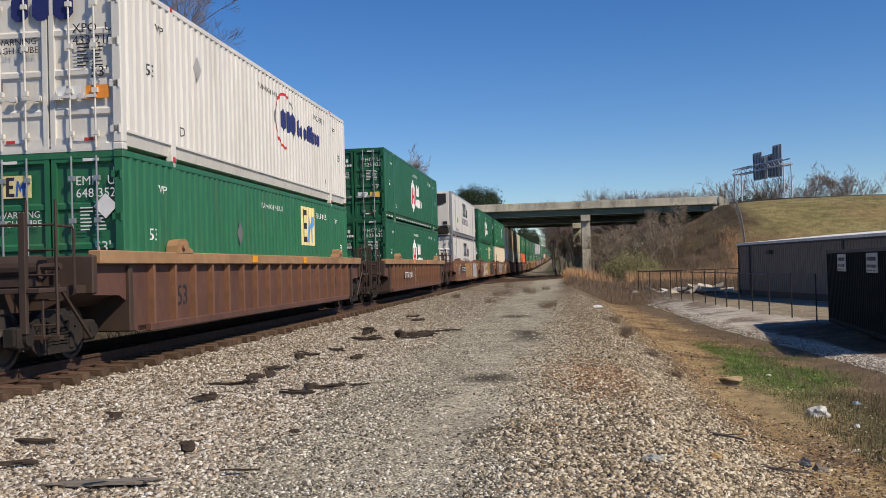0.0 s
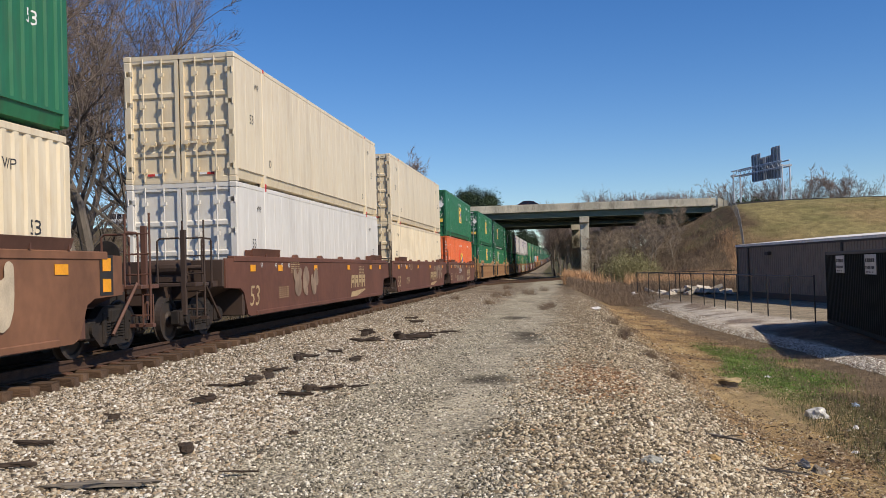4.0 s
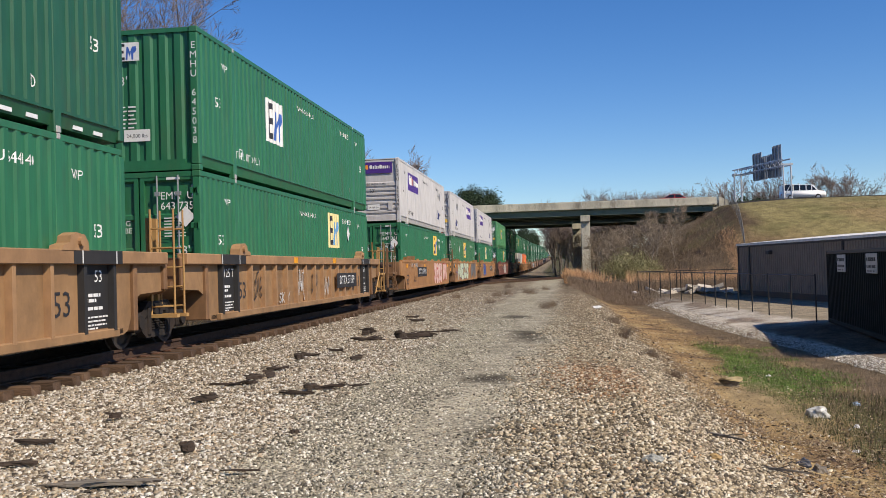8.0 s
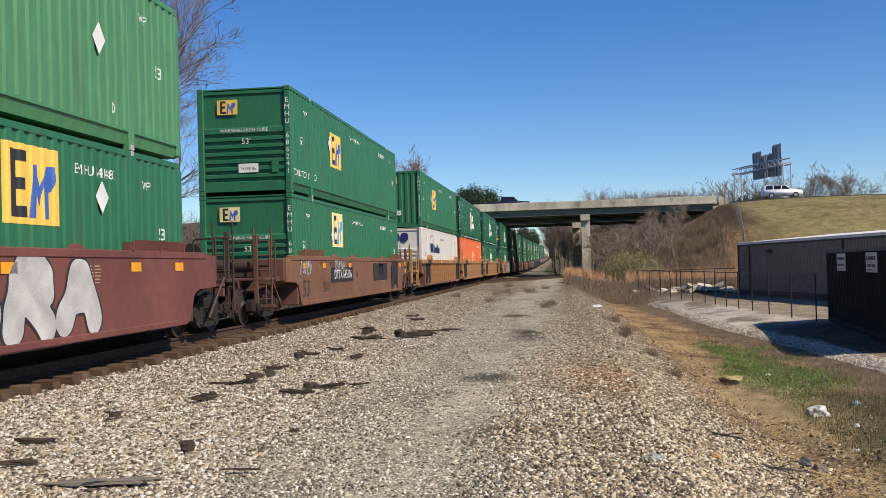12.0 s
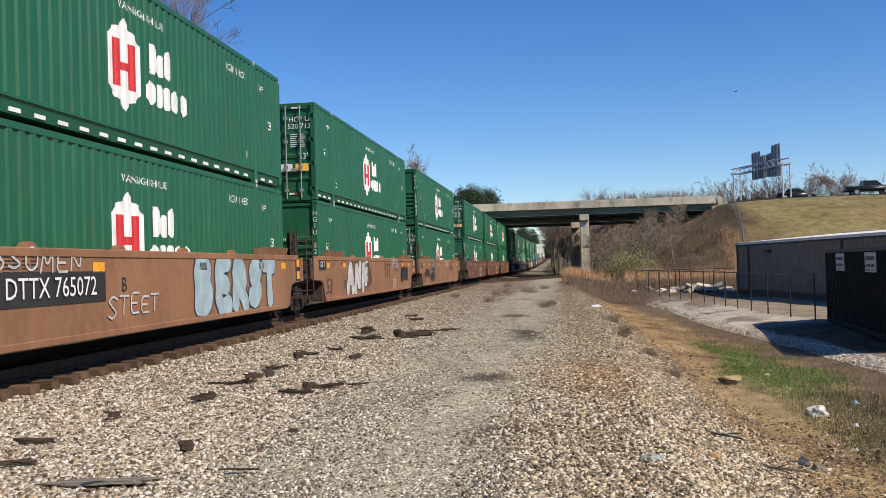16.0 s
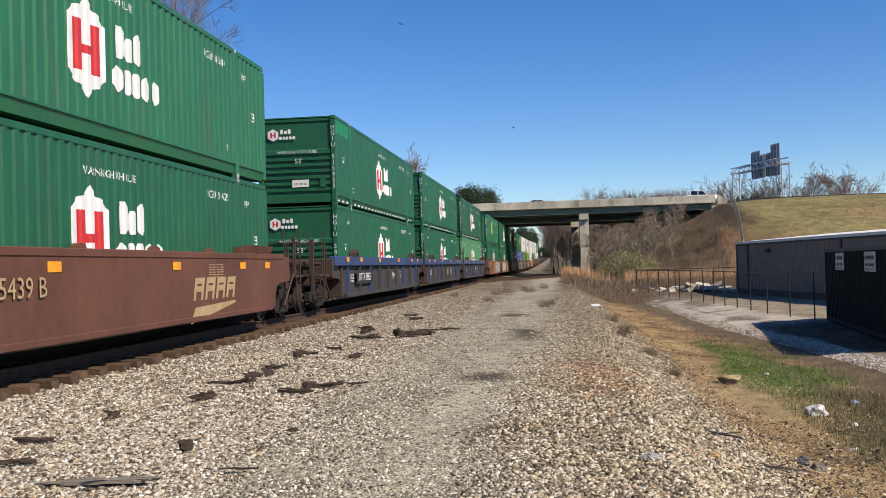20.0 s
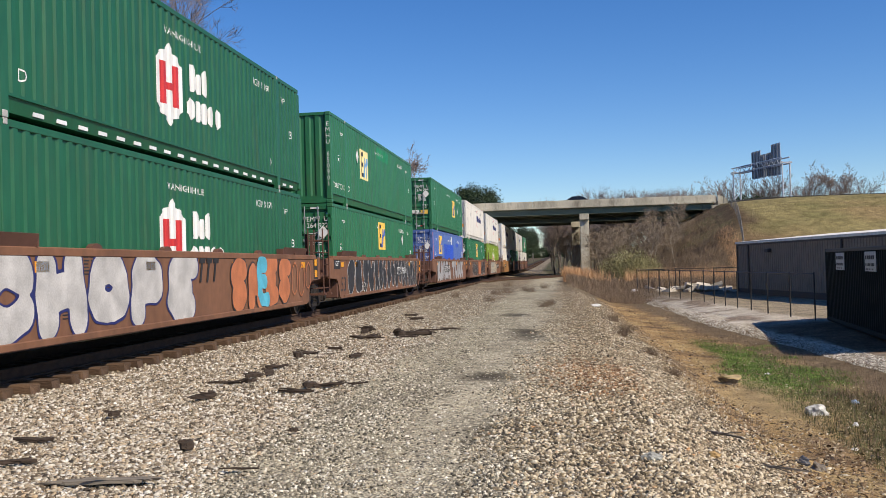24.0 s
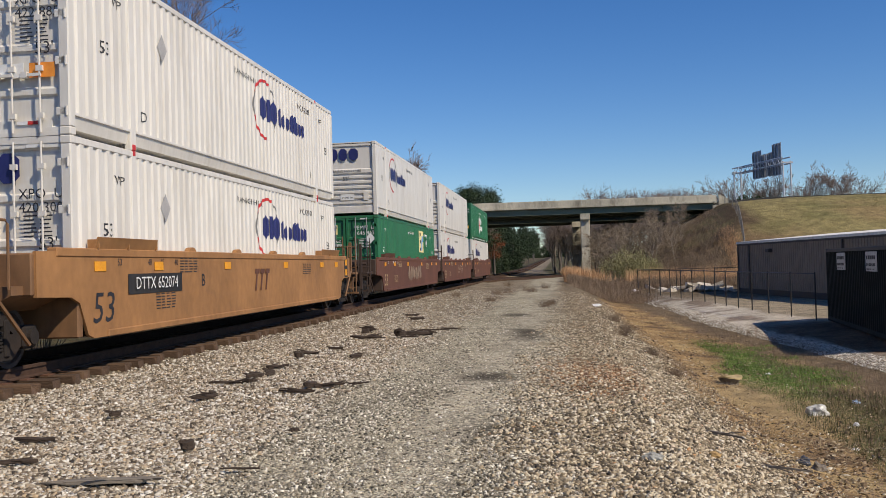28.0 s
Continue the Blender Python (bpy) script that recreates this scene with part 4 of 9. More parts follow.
def wagon(kind, colour, trim, near_end, far_end, label, mark="", mark_y=9.5, art=(), seed=0, rail=None, patch=None):
    """A well wagon unit: its well begins at y = 0 under the container's near end. near_end, far_end: 'joint', 'coupled' or 'none'."""
    w = thing("well_wagon", label, "rail wagon", "well wagons of the train")
    rnd = random.Random(seed)
    worn = {TAN: OLD_TAN, RUSTY: BROWN, YELLOWED: OLD_TAN}.get(colour, GRIME)
    rail = rail or (LADDER_YELLOW if kind == "ribbed" and colour not in (SLATE, BROWN) else worn)
    face = SX - .019
    if kind == "plain":
        sill = plain_sill(colour)
    else:
        sill = ribbed_sill(colour)
    for s in (1, -1):
        p = part("side_sill", sill, None, w, at=Matrix.Diagonal((s, 1, 1, 1)))
        if s == 1:
            for e in ((0, 1) if kind == "plain" else (2,)):
                part("chord", sill_edges(colour)[e], None, w)
        if kind == "ribbed":
            part("top_chord", deep_chord(trim) if colour is SLATE else top_chord(trim), None, w, at=Matrix.Diagonal((s, 1, 1, 1)))
            if s == 1 and colour is SLATE:
                for i in range(9):
                    part("stile", stile_mesh(trim if i in (0, 2, 6, 8) else colour), None, p, at=(0, .75 + i * (CL - 1.5) / 8, 0))
                for z in (1.30, 1.37):
                    part("rod", rod_bar(), None, w, at=(SX - .05, 0, z))
                for y in (3.4, 11.3):
                    part("lettering", plate_text("53", .40, TAN_SPRAY), None, w, at=(SX - .112, y, .92))
                    part("fine_print", bars_side(W_INK), None, w, at=(SX - .112, y - 1.6, .95))
            elif s == 1:
                for i in range(17):
                    part("stile", stile_mesh(SHADE_PANEL if i in (0, 1, 15, 16) and colour is not BROWN else {BROWN: RUSTY, YELLOWED: CHORD_TAN, TAN: CHORD_TAN, RUSTY: TAN}.get(colour, colour)), None, p, at=(0, .75 + i * (CL - 1.5) / 16, 0))
    for y, fl in ((.35, 1), (CL - .35, -1)):
        if kind == "ribbed":
            part("loading_guide", hook_mesh(GRIME if colour is SLATE else trim), None, w, at=Matrix.Translation((0, y + fl * 1.7, SILL_TOP)) @ Matrix.Diagonal((1, fl, 1, 1)))
            part("lettering", plate_text("53", .52, K_INK if colour is not SLATE else W_INK), None, w, at=(SX - .112, y + fl * 1.82, .86)) if colour is not SLATE else None
            continue
        part("loading_guide", guide_mesh(trim), None, w, at=Matrix.Translation((0, y, 0)) @ Matrix.Diagonal((1, fl, 1, 1)))
    if kind == "plain":
        for i in range(4):
            part("guide_lug", lug_mesh(trim), None, w, at=(0, 4.2 + i * 2.6, SILL_TOP - .01))
    part("well_floor", floor_mesh(), None, w)
    rm = rail_meshes(rail)
    for end, y0, fl in ((near_end, 0, 1), (far_end, CL, -1)):
        turn = Matrix.Translation((0, y0, 0)) @ Matrix.Diagonal((1, fl, 1, 1))
        reach = 1.62 if end == "joint" else 2.9
        part("end_platform", end_deck(worn, reach), None, w, at=turn)
        if end != "joint":
            part("coupler", coupler_mesh(), None, w, at=turn)
            truck(w, y0 - fl * 1.75)
            part("ladder", rm["ladder"], None, w, at=turn @ pose(1.2, -2.35, 1.2))
            part("grab_rail", rm["grab_rail"], None, w, at=turn @ pose(.75, -2.45, 1.1))
            part("grab_rail", rm["grab_rail"], None, w, at=turn @ pose(1.3, -1.9, 1.1, 0, 0, 90))
            part("walkway", Geo().box(-1.35, 1.40, -2.75, -2.05, 1.05, 1.12, .01), rail, w, at=turn)
            part("step", rm["stirrup"], None, w, at=turn @ pose(1.35, -2.4, .45))
            part("brace", rm["brace"], None, w, at=turn @ pose(1.3, -1.2, .35))
            part("end_post", rm["post"], None, w, at=turn @ pose(1.15, -2.72, 1.0))
            if fl == 1:
                part("brake_cylinder", BRAKE_CYL, None, w, at=turn)
                part("brake_stand", rm["brake_stand"], None, w, at=turn @ pose(-.6, -2.3, 1.12))
        else:
            part("ladder", rm["ladder"], None, w, at=turn @ pose(1.28, -1.42, 1.3, 0, 0, 0))
            part("end_post", rm["post"], None, w, at=turn @ pose(1.0, -1.5, 1.15))
            if fl == 1:
                truck(w, y0 - 1.6)
                if colour is MAROON:
                    part("lettering", plate_text("125 T", .22, YELLOW_MARK), None, w, at=(face + .005, .45, 1.42))
                elif kind == "plain":
                    part("end_panel", side_plate(SHADE_PANEL, .8, .34), None, w, "black painted end panel", at=(face + .003, -.2, 1.42))
                    part("lettering", plate_text("125 T", .22, W_INK), None, w, at=(face + .009, -.2, 1.42))
        if kind == "ribbed" and colour not in (SLATE, BROWN):
            yc = y0 + fl * 1.21
            part("end_panel", side_plate(SHADE_PANEL, .82, 1.0), None, w, "black painted end panel with white print", at=(SX - .116, yc, .97))
            part("fine_print", end_marks(), None, w, at=(SX - .110, yc, .98))
            part("lettering", plate_text("125 T" if end == "joint" and fl == 1 else "53", .26, W_INK), None, w, at=(SX - .108, yc + .1, 1.26))
            part("chord_panel", side_plate(SHADE_PANEL, 1.5, .205), None, w, at=(SX + .021, yc + fl * .1, SILL_TOP - .105))
            for q in (-.6, .45):
                part("reflective_mark", side_plate(W_INK, .03, .19, .002), None, w, at=(SX + .026, yc + q, SILL_TOP - .105))
        if kind == "plain" and colour not in (MAROON, OXIDE) and fl == -1:
            part("end_panel", side_plate(SHADE_PANEL, .42, .62), None, w, "black end panel with amber reflectors", at=(face + .003, CL + .72, 1.30))
            for z in (1.14, 1.46):
                part("reflector", side_plate(REFLECT, .26, .20), None, w, at=(face + .009, CL + .72, z))
    # markings
    for y in ((.5, 2.6, 6.0, 10.2, 13.8, CL - .6) if kind == "plain" or colour is SLATE else (6.0, 10.2)):
        part("reflector", side_plate(REFLECT, .36, .15), None, w, at=(face + (.042 if kind == "ribbed" else .006), y, SILL_TOP - (.10 if kind == "ribbed" else .27)))
    big = kind == "plain"
    ink = YELLOW_MARK if colour in (MAROON, OXIDE) else (W_INK if colour is SLATE else K_INK)
    if big:
        part("lettering", slanted("53", .66, ink), None, w, at=(face + .004, .62, .74))
        for i, y in enumerate((1.15, 2.25, 2.75, 3.35)):
            part("lettering", plate_text(("53", "48", "45", "40")[i], .16, W_INK if colour in (MAROON, OXIDE, BROWN) else K_INK), None, w, at=(face + .004, y, 1.45))
        part("fine_print", bars_side(ink), None, w, at=(face + .004, 3.95, 1.42))
        part("fine_print", bars_side(ink), None, w, at=(face + .004, 12.2, 1.30))
        part("fine_print", bars_side(ink), None, w, at=(face + .004, 2.9, .8))
    if mark:
        small = .72 if seed in (4, 21, 34) else 1.0
        zz, fx = (1.10, face + .006) if big else (.95, SX - .016)
        if patch:
            part("number_plate_panel", side_plate(patch, (len(mark) * .255 + .2) * small, .46 * small), None, w, at=(fx, mark_y, zz))
        part("lettering", plate_text(mark, (.40 if big else .38) * small, W_INK if patch is SHADE_PANEL or colour in (BROWN, SLATE) or seed == 7 else ink), None, w, at=(fx + (.026 if big else .008), mark_y, zz))
        if big and colour not in (MAROON, OXIDE):
            part("lettering", plate_text("ABC"[seed % 3], .34, ink), None, w, at=(fx + .002, mark_y + len(mark) * .13 + .7, zz))
    for i, (what, material, y, z, *more) in enumerate(art):
        lift = .010 + .004 * i
        fx = (face if big else SX - .10) + lift
        if what == "piece":
            word, width, height, rim = more[:4]
            swell = more[4] if len(more) > 4 else 1.0
            part("sprayed_outline", spray_mesh(rim, i + seed, word, width, height, swell, .042), None, w, at=(fx - .003, y, z))
            part("sprayed_word", spray_mesh(material, i + seed, word, width, height, swell, 0.0), None, w, at=(fx, y, z))
        elif what == "ghost":
            part("sprayed_word", spray_mesh(material, i + seed, more[0], more[1], more[2], 1.25, 0.0), None, w, at=(fx, y, z))
        elif what == "tag":
            part("scribbled_tag", tag_mesh(material, i + seed, more[0], more[1], more[2]), None, w, at=(fx, y, z))
        elif what == "plate":
            part("painted_panel", side_plate(material, more[0], more[1]), None, w, at=(fx, y, z))
        elif what == "mark":
            part("emblem", emblem_blocks(material, more[0]), None, w, at=(fx, y, z))
    return w




@functools.lru_cache(maxsize=None)
def bars_side(material):
    me = bars_mesh(material, 4, 6, .85, .30).copy()
    me.transform(Matrix.Rotation(radians(90), 4, "Z"))
    return me


@functools.lru_cache(maxsize=None)
def emblem_blocks(material, s):
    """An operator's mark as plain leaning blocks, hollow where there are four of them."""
    g = Geo()
    n = 4 if material is YELLOW_MARK else 3
    wide, tall = .50 * s, (.44 if n == 4 else .8) * s
    edge = .12 * s
    for i in range(n):
        u = (i - n / 2) * (wide + .10 * s)

        def put(a0, a1, b0, b1):
            g.add([(0, u + a + .3 * b, -.3 * s + b) for a, b in ((a0, b0), (a1, b0), (a1, b1), (a0, b1))], [(0, 1, 2, 3)])

        if n == 4:
            put(0, edge, 0, tall), put(wide - edge, wide, 0, tall), put(edge, wide - edge, tall - edge, tall), put(edge, wide - edge, tall * .36, tall * .36 + edge)
        else:
            put(wide * .32, wide * .62, 0, tall * .78), put(0, wide, tall * .78, tall)
    if n == 4:
        g.add([(0, -1.35 * s, -.75 * s), (0, 1.2 * s, -.42 * s), (0, 1.15 * s, -.37 * s), (0, -1.1 * s, -.44 * s)], [(0, 1, 2, 3)])
    return g.mesh("emblem", material)

# ---------------------------------------------------------------- ground
def lerp(x, knots):
    for (a, p), (b, q) in zip(knots, knots[1:]):
        if x <= b:
            u = min(1, max(0, (x - a) / (b - a)))
            return p + (q - p) * u
    return knots[-1][1]


def smooth_step(a, b, x):
    u = min(1, max(0, (x - a) / (b - a)))
    return u * u * (3 - 2 * u)


def mix3(a, b, u):
    return tuple(p + (q - p) * u for p, q in zip(a, b))


ROAD_Y0, ROAD_Y1 = 120.5, 147.0
LOT_Z = -1.40


def road_z(x):
    """The road climbs a little beyond the bridge."""
    return lerp(x, [(10, 8.37), (19.4, 8.42), (27, 8.68), (900, 8.68)])


def grade(y):
    """The line climbs gently beyond the bridge."""
    return 0.0 if y < 150 else 5.5e-5 * (min(y, 260) - 150) ** 2 + .0121 * max(0.0, min(y, 1200) - 260)


def lot_edge(y):
    """Where the pale gravel margin of the lot begins beside the ditch."""
    return lerp(y, [(0, 9.0), (16, 8.3), (24, 7.95), (31.8, 7.5), (37.5, 6.85), (45, 6.4), (59, 6.1), (68, 5.6), (80, 4.8)]) + .25 * noise.noise((y * .25, 3, 0))


def fence_x(y):
    return lerp(y, [(0, 11.0), (30, 10.7), (40.9, 10.2), (46.6, 9.4), (59.5, 8.6), (65.7, 7.74), (70.5, 7.04), (76.5, 5.88)])


def ground_z(x, y):
    e, fx = lot_edge(y), fence_x(y)
    base = lerp(x, [(-60, -.9), (-16, -.9), (-12, -.55), (-10.6, -.27), (-7.5, -.27), (-7.2, -.32), (-6.7, -.35), (-5.2, -.42), (-3.5, -.42), (-.3, -.44), (.9, -.52), (2.5, -1.28),
                    (3.2, -1.58), (4.2, -1.70), (e - .5, -1.74), (e + .25, -1.62), (max(fx, e + .6), LOT_Z), (200, LOT_Z)])
    far = smooth_step(66, 92, y)
    flat = lerp(x, [(-60, -.9), (-16, -.9), (-12, -.55), (-10.6, -.27), (-6.9, -.27), (-5.6, -.45), (1, -.42), (2.5, -.4), (6, -.5), (200, -.9)])
    z = base + (flat - base) * far
    if abs(x) > 3.5:
        up = min(smooth_step(86, ROAD_Y0 - 1.5, y), 1 - smooth_step(ROAD_Y1 + 1, ROAD_Y1 + 26, y))
        if x > 0:
            side = lerp(x, [(4.2, 0), (19.5, 1), (400, 1)])
        else:
            side = lerp(-x, [(20, 0), (34, 1), (400, 1)])
        if up * side > 0:
            z = z + (lerp(x, [(18, 7.85), (21, 8.0), (27, 8.38)]) - z) * up * side
    return z + grade(y)


# ballast and bank ground are darkened so that gaps between stones read shaded
BALLAST_C, PATH_C, BANK_C = (0.25, 0.205, 0.145), (0.40, 0.36, 0.265), (0.215, 0.165, 0.105)
DITCH_C, GREEN_C, WEED_C, LOT_C = (0.36, 0.235, 0.105), (0.085, 0.115, 0.030), (0.19, 0.14, 0.085), (0.60, 0.54, 0.44)
PAVE_C, SLOPE_C, BRUSH_C, FAR_C = (0.36, 0.30, 0.21), (0.27, 0.225, 0.098), (0.110, 0.078, 0.046), (0.10, 0.09, 0.045)
STAINS = ((-.91, 23.6, .65, 1.9), (-1.10, 14.2, .65, .8), (-.52, 9.75, .55, .75), (.25, 8.0, .8, .7), (-1.6, 31, .6, 2.0))  # dark stains and patches on the path: x, y, half widths


def green_mask(x, y):
    """How far the ditch is grown with green grass."""
    e = lot_edge(y)
    w = .9 * noise.noise((x * .6, y * .35, 21)) + .5 * noise.noise((x * 1.7, y * 1.1, 22))
    m = smooth_step(3.9, 4.7, x + w) * smooth_step(e - .7, e - 1.6, x + w) * smooth_step(18.5, 21.5, y + 2 * w - 1.6 * (x - 5)) * smooth_step(37, 30, y + 5 * w)
    return m * smooth_step(-.9, -.2, noise.noise((x * 1.1, y * .7, 25)))


def dusty(x, y):
    """How far fine pale dust covers the path: a worn lane and a patch at the edge of the ballast."""
    w = .35 * noise.noise((x * 1.2, y * .6, 5)) + .2 * noise.noise((x * 3.1, y * 2.2, 6))
    lane = smooth_step(.75, .15, abs(x + 1.15 + .012 * (20 - y)) + w) * smooth_step(42, 26, y)
    patch = smooth_step(1.0, .3, math.hypot((x + 2.55) / .75, (y - 7.5) / .9) + w)
    return .85 * max(lane, patch)


def cover(x, y):
    """The colour of the ground cover at a place: ballast, path, bank, ditch, grass or lot."""
    w = .45 * noise.noise((x * .55, y * .35, 7)) + .25 * noise.noise((x * 1.9, y * 1.3, 2))
    xx = x + w
    if x < -14:
        return mix3(BRUSH_C, FAR_C, smooth_step(-.2, .3, w))
    e = lot_edge(y)
    c = BALLAST_C
    c = mix3(c, PATH_C, smooth_step(-3.35, -2.75, xx - .15))
    c = mix3(c, (0.47, 0.42, 0.315), dusty(x, y))
    c = mix3(c, BANK_C, smooth_step(-.75, .15, xx))
    c = mix3(c, (0.20, 0.115, 0.065), .8 * smooth_step(1.0, .1, math.hypot((x - .35), (y - 14.6) * .4) + .5 * w))
    # track bed: grimy ballast, blackened further for the shade under the train
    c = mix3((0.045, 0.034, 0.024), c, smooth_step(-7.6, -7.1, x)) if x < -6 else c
    d = noise.noise((x * .9, y * .5, 12)) + .6 * noise.noise((x * 2.6, y * 1.4, 15))
    ditch = mix3(DITCH_C, (0.16, 0.10, 0.055), smooth_step(.05, .5, d))
    ditch = mix3(ditch, (0.46, 0.34, 0.16), max(smooth_step(-.1, -.5, d) * .8, smooth_step(1.4, .5, math.hypot(x - 3.95, (y - 19.3) * .5) + w)))
    c = mix3(c, ditch, smooth_step(2.1, 2.7, xx))
    for sx, sy, rx, ry in STAINS:
        if abs(y - sy) < 2 * ry and abs(x - sx) < 2 * rx:
            c = mix3(c, (0.085, 0.072, 0.05), .95 * smooth_step(1.1, .3, math.hypot((x - sx) / rx, (y - sy) / ry) + 1.2 * w))
    g = green_mask(x, y)
    c = mix3(c, GREEN_C, g)
    c = mix3(c, (0.115, 0.095, 0.050), .8 * smooth_step(3.9, 4.6, x + w - .11 * (y - 13)) * smooth_step(23, 19.5, y + 2 * w))
    weed = smooth_step(e - 1.7, e - 1.0, xx)
    c = mix3(c, WEED_C, weed * (1 - g * .5))
    c = mix3(c, LOT_C, smooth_step(e + .0, e + .4, xx))
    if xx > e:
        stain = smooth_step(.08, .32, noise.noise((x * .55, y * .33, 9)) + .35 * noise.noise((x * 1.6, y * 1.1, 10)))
        # inner: brown dirt, its colour deepened where the storage container's shadow falls
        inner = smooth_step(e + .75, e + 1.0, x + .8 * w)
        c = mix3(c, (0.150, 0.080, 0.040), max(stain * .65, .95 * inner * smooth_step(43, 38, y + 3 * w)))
    # short of y = 36 the shadow-darkened brown runs on past the fence
    c = mix3(c, PAVE_C, smooth_step(fence_x(y) + .1, fence_x(y) + .5, x) * smooth_step(36, 41, y + 2 * w))
    far = smooth_step(55, 78, y + 6 * w)
    if x > 1.0:
        c = mix3(c, BRUSH_C, far * smooth_step(1.0, 2.0, xx))
    if x > 3.5 and y > 84:
        c = mix3(BRUSH_C, SLOPE_C, smooth_step(18.5, 21.0, x + 1.5 * w + (121 - y) * -.12))
        c = mix3(c, (0.29, 0.20, 0.10), smooth_step(.0, .4, noise.noise((x * .10, y * .16, 4))) * .6)
        c = mix3(c, (0.15, 0.15, 0.055), smooth_step(.05, .4, noise.noise((x * .16, y * .45, 14))) * .5)
    if y > 150:
        c = mix3(c, FAR_C, smooth_step(1.0, 2.2, abs(x + 8.0) - lerp(y, [(150, 4), (210, 2.0), (400, 1.5)])))
    return c


def stony(x, y):
    """How far the cover is made of separate stones."""
    return max(.3, smooth_step(3.1, 2.3, x), .7 * smooth_step(lot_edge(y) - .3, lot_edge(y) + .2, x) * smooth_step(fence_x(y) + .3, fence_x(y), x)) if y < 80 else .3


def cover_material():
    m = bpy.data.materials.new("ground cover")
    m.use_nodes = True
    nt = m.node_tree
    link = nt.links.new
    b = nt.nodes["Principled BSDF"]
    b.inputs["Roughness"].default_value = .95
    b.inputs["Specular IOR Level"].default_value = .2
    at = nt.nodes.new("ShaderNodeVertexColor")
    at.layer_name = "cover"
    tc = nt.nodes.new("ShaderNodeTexCoord")
    out = at.outputs[0]
    for scale, lo, hi, amount in ((28, .25, .78, .75), (7, .3, .7, .35), (1.1, .3, .72, .4)):
        n = nt.nodes.new("ShaderNodeTexNoise")
        n.inputs["Scale"].default_value, n.inputs["Detail"].default_value = scale, 5
        link(tc.outputs["Object"], n.inputs["Vector"])
        r = ramp(nt, [(lo, (.12,) * 3), (hi, (.88,) * 3)])
        link(n.outputs[0], r.inputs[0])
        mx = nt.nodes.new("ShaderNodeMix")
        mx.data_type, mx.blend_type = "RGBA", "OVERLAY"
        mx.inputs[0].default_value = amount
        link(out, mx.inputs[6])
        link(r.outputs[0], mx.inputs[7])
        out = mx.outputs[2]
    for scale, amount in ((46, .75), (19, .45)):
        ce = nt.nodes.new("ShaderNodeTexVoronoi")
        ce.inputs["Scale"].default_value = scale
        link(tc.outputs["Object"], ce.inputs["Vector"])
        r = ramp(nt, [(.0, (.10,) * 3), (.35, (.38,) * 3), (.75, (.58,) * 3), (1, (.93,) * 3)])
        link(ce.outputs["Color"], r.inputs[0])
        k = nt.nodes.new("ShaderNodeMath")
        k.operation = "MULTIPLY"
        k.inputs[1].default_value = amount
        link(at.outputs["Alpha"], k.inputs[0])
        mx = nt.nodes.new("ShaderNodeMix")
        mx.data_type, mx.blend_type = "RGBA", "OVERLAY"
        link(k.outputs[0], mx.inputs[0])
        link(out, mx.inputs[6])
        link(r.outputs[0], mx.inputs[7])
        out = mx.outputs[2]
    vo = nt.nodes.new("ShaderNodeTexVoronoi")
    vo.inputs["Scale"].default_value = 40
    link(tc.outputs["Object"], vo.inputs["Vector"])
    bn = nt.nodes.new("ShaderNodeBump")
    bn.inputs["Strength"].default_value, bn.inputs["Distance"].default_value = .8, .03
    link(vo.outputs["Distance"], bn.inputs["Height"])
    link(bn.outputs[0], b.inputs["Normal"])
    link(out, b.inputs["Base Color"])
    return m


def axis_steps(stops):
    out = [stops[0][0]]
    for (a, d), (b, _) in zip(stops, stops[1:]):
        n = max(1, round((b - a) / d))
        out += [a + (b - a) * (i + 1) / n for i in range(n)]
    return out


def ground_top(x, y):
    z = ground_z(x, y)
    if -6.5 < x < 30 and y < 84:
        z += .035 * noise.noise((x * .8, y * .5, 0)) + .012 * noise.noise((x * 2.6, y * 2.6, 1))
    elif y >= 84 and x > 4:
        z += .12 * noise.noise((x * .3, y * .3, 0))
    return z


def build_ground():
    xs = axis_steps([(-4000, 800), (-800, 150), (-120, 12), (-30, 2), (-14, .6), (-7, .3), (13, .6), (24, 1.5), (60, 6), (140, 60), (800, 800), (4000, 800)])
    ys = axis_steps([(-600, 150), (-30, 6), (0, .5), (6, .3), (34, .6), (80, 1.2), (160, 8), (320, 80), (1200, 700), (4000, 700)])
    n = len(xs)
    v = [(x, y, ground_top(x, y)) for y in ys for x in xs]
    f = [(j * n + i, j * n + i + 1, (j + 1) * n + i + 1, (j + 1) * n + i) for j in range(len(ys) - 1) for i in range(n - 1)]
    me = mesh_of("ground", v, f, cover_material(), True)
    col = me.color_attributes.new("cover", "FLOAT_COLOR", "POINT")
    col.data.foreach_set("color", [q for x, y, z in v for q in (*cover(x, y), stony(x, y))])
    thing("ground", "gravel trackside path, ditch, lot and grassy banks", "ground", kind="structure", mesh=me)


build_ground()


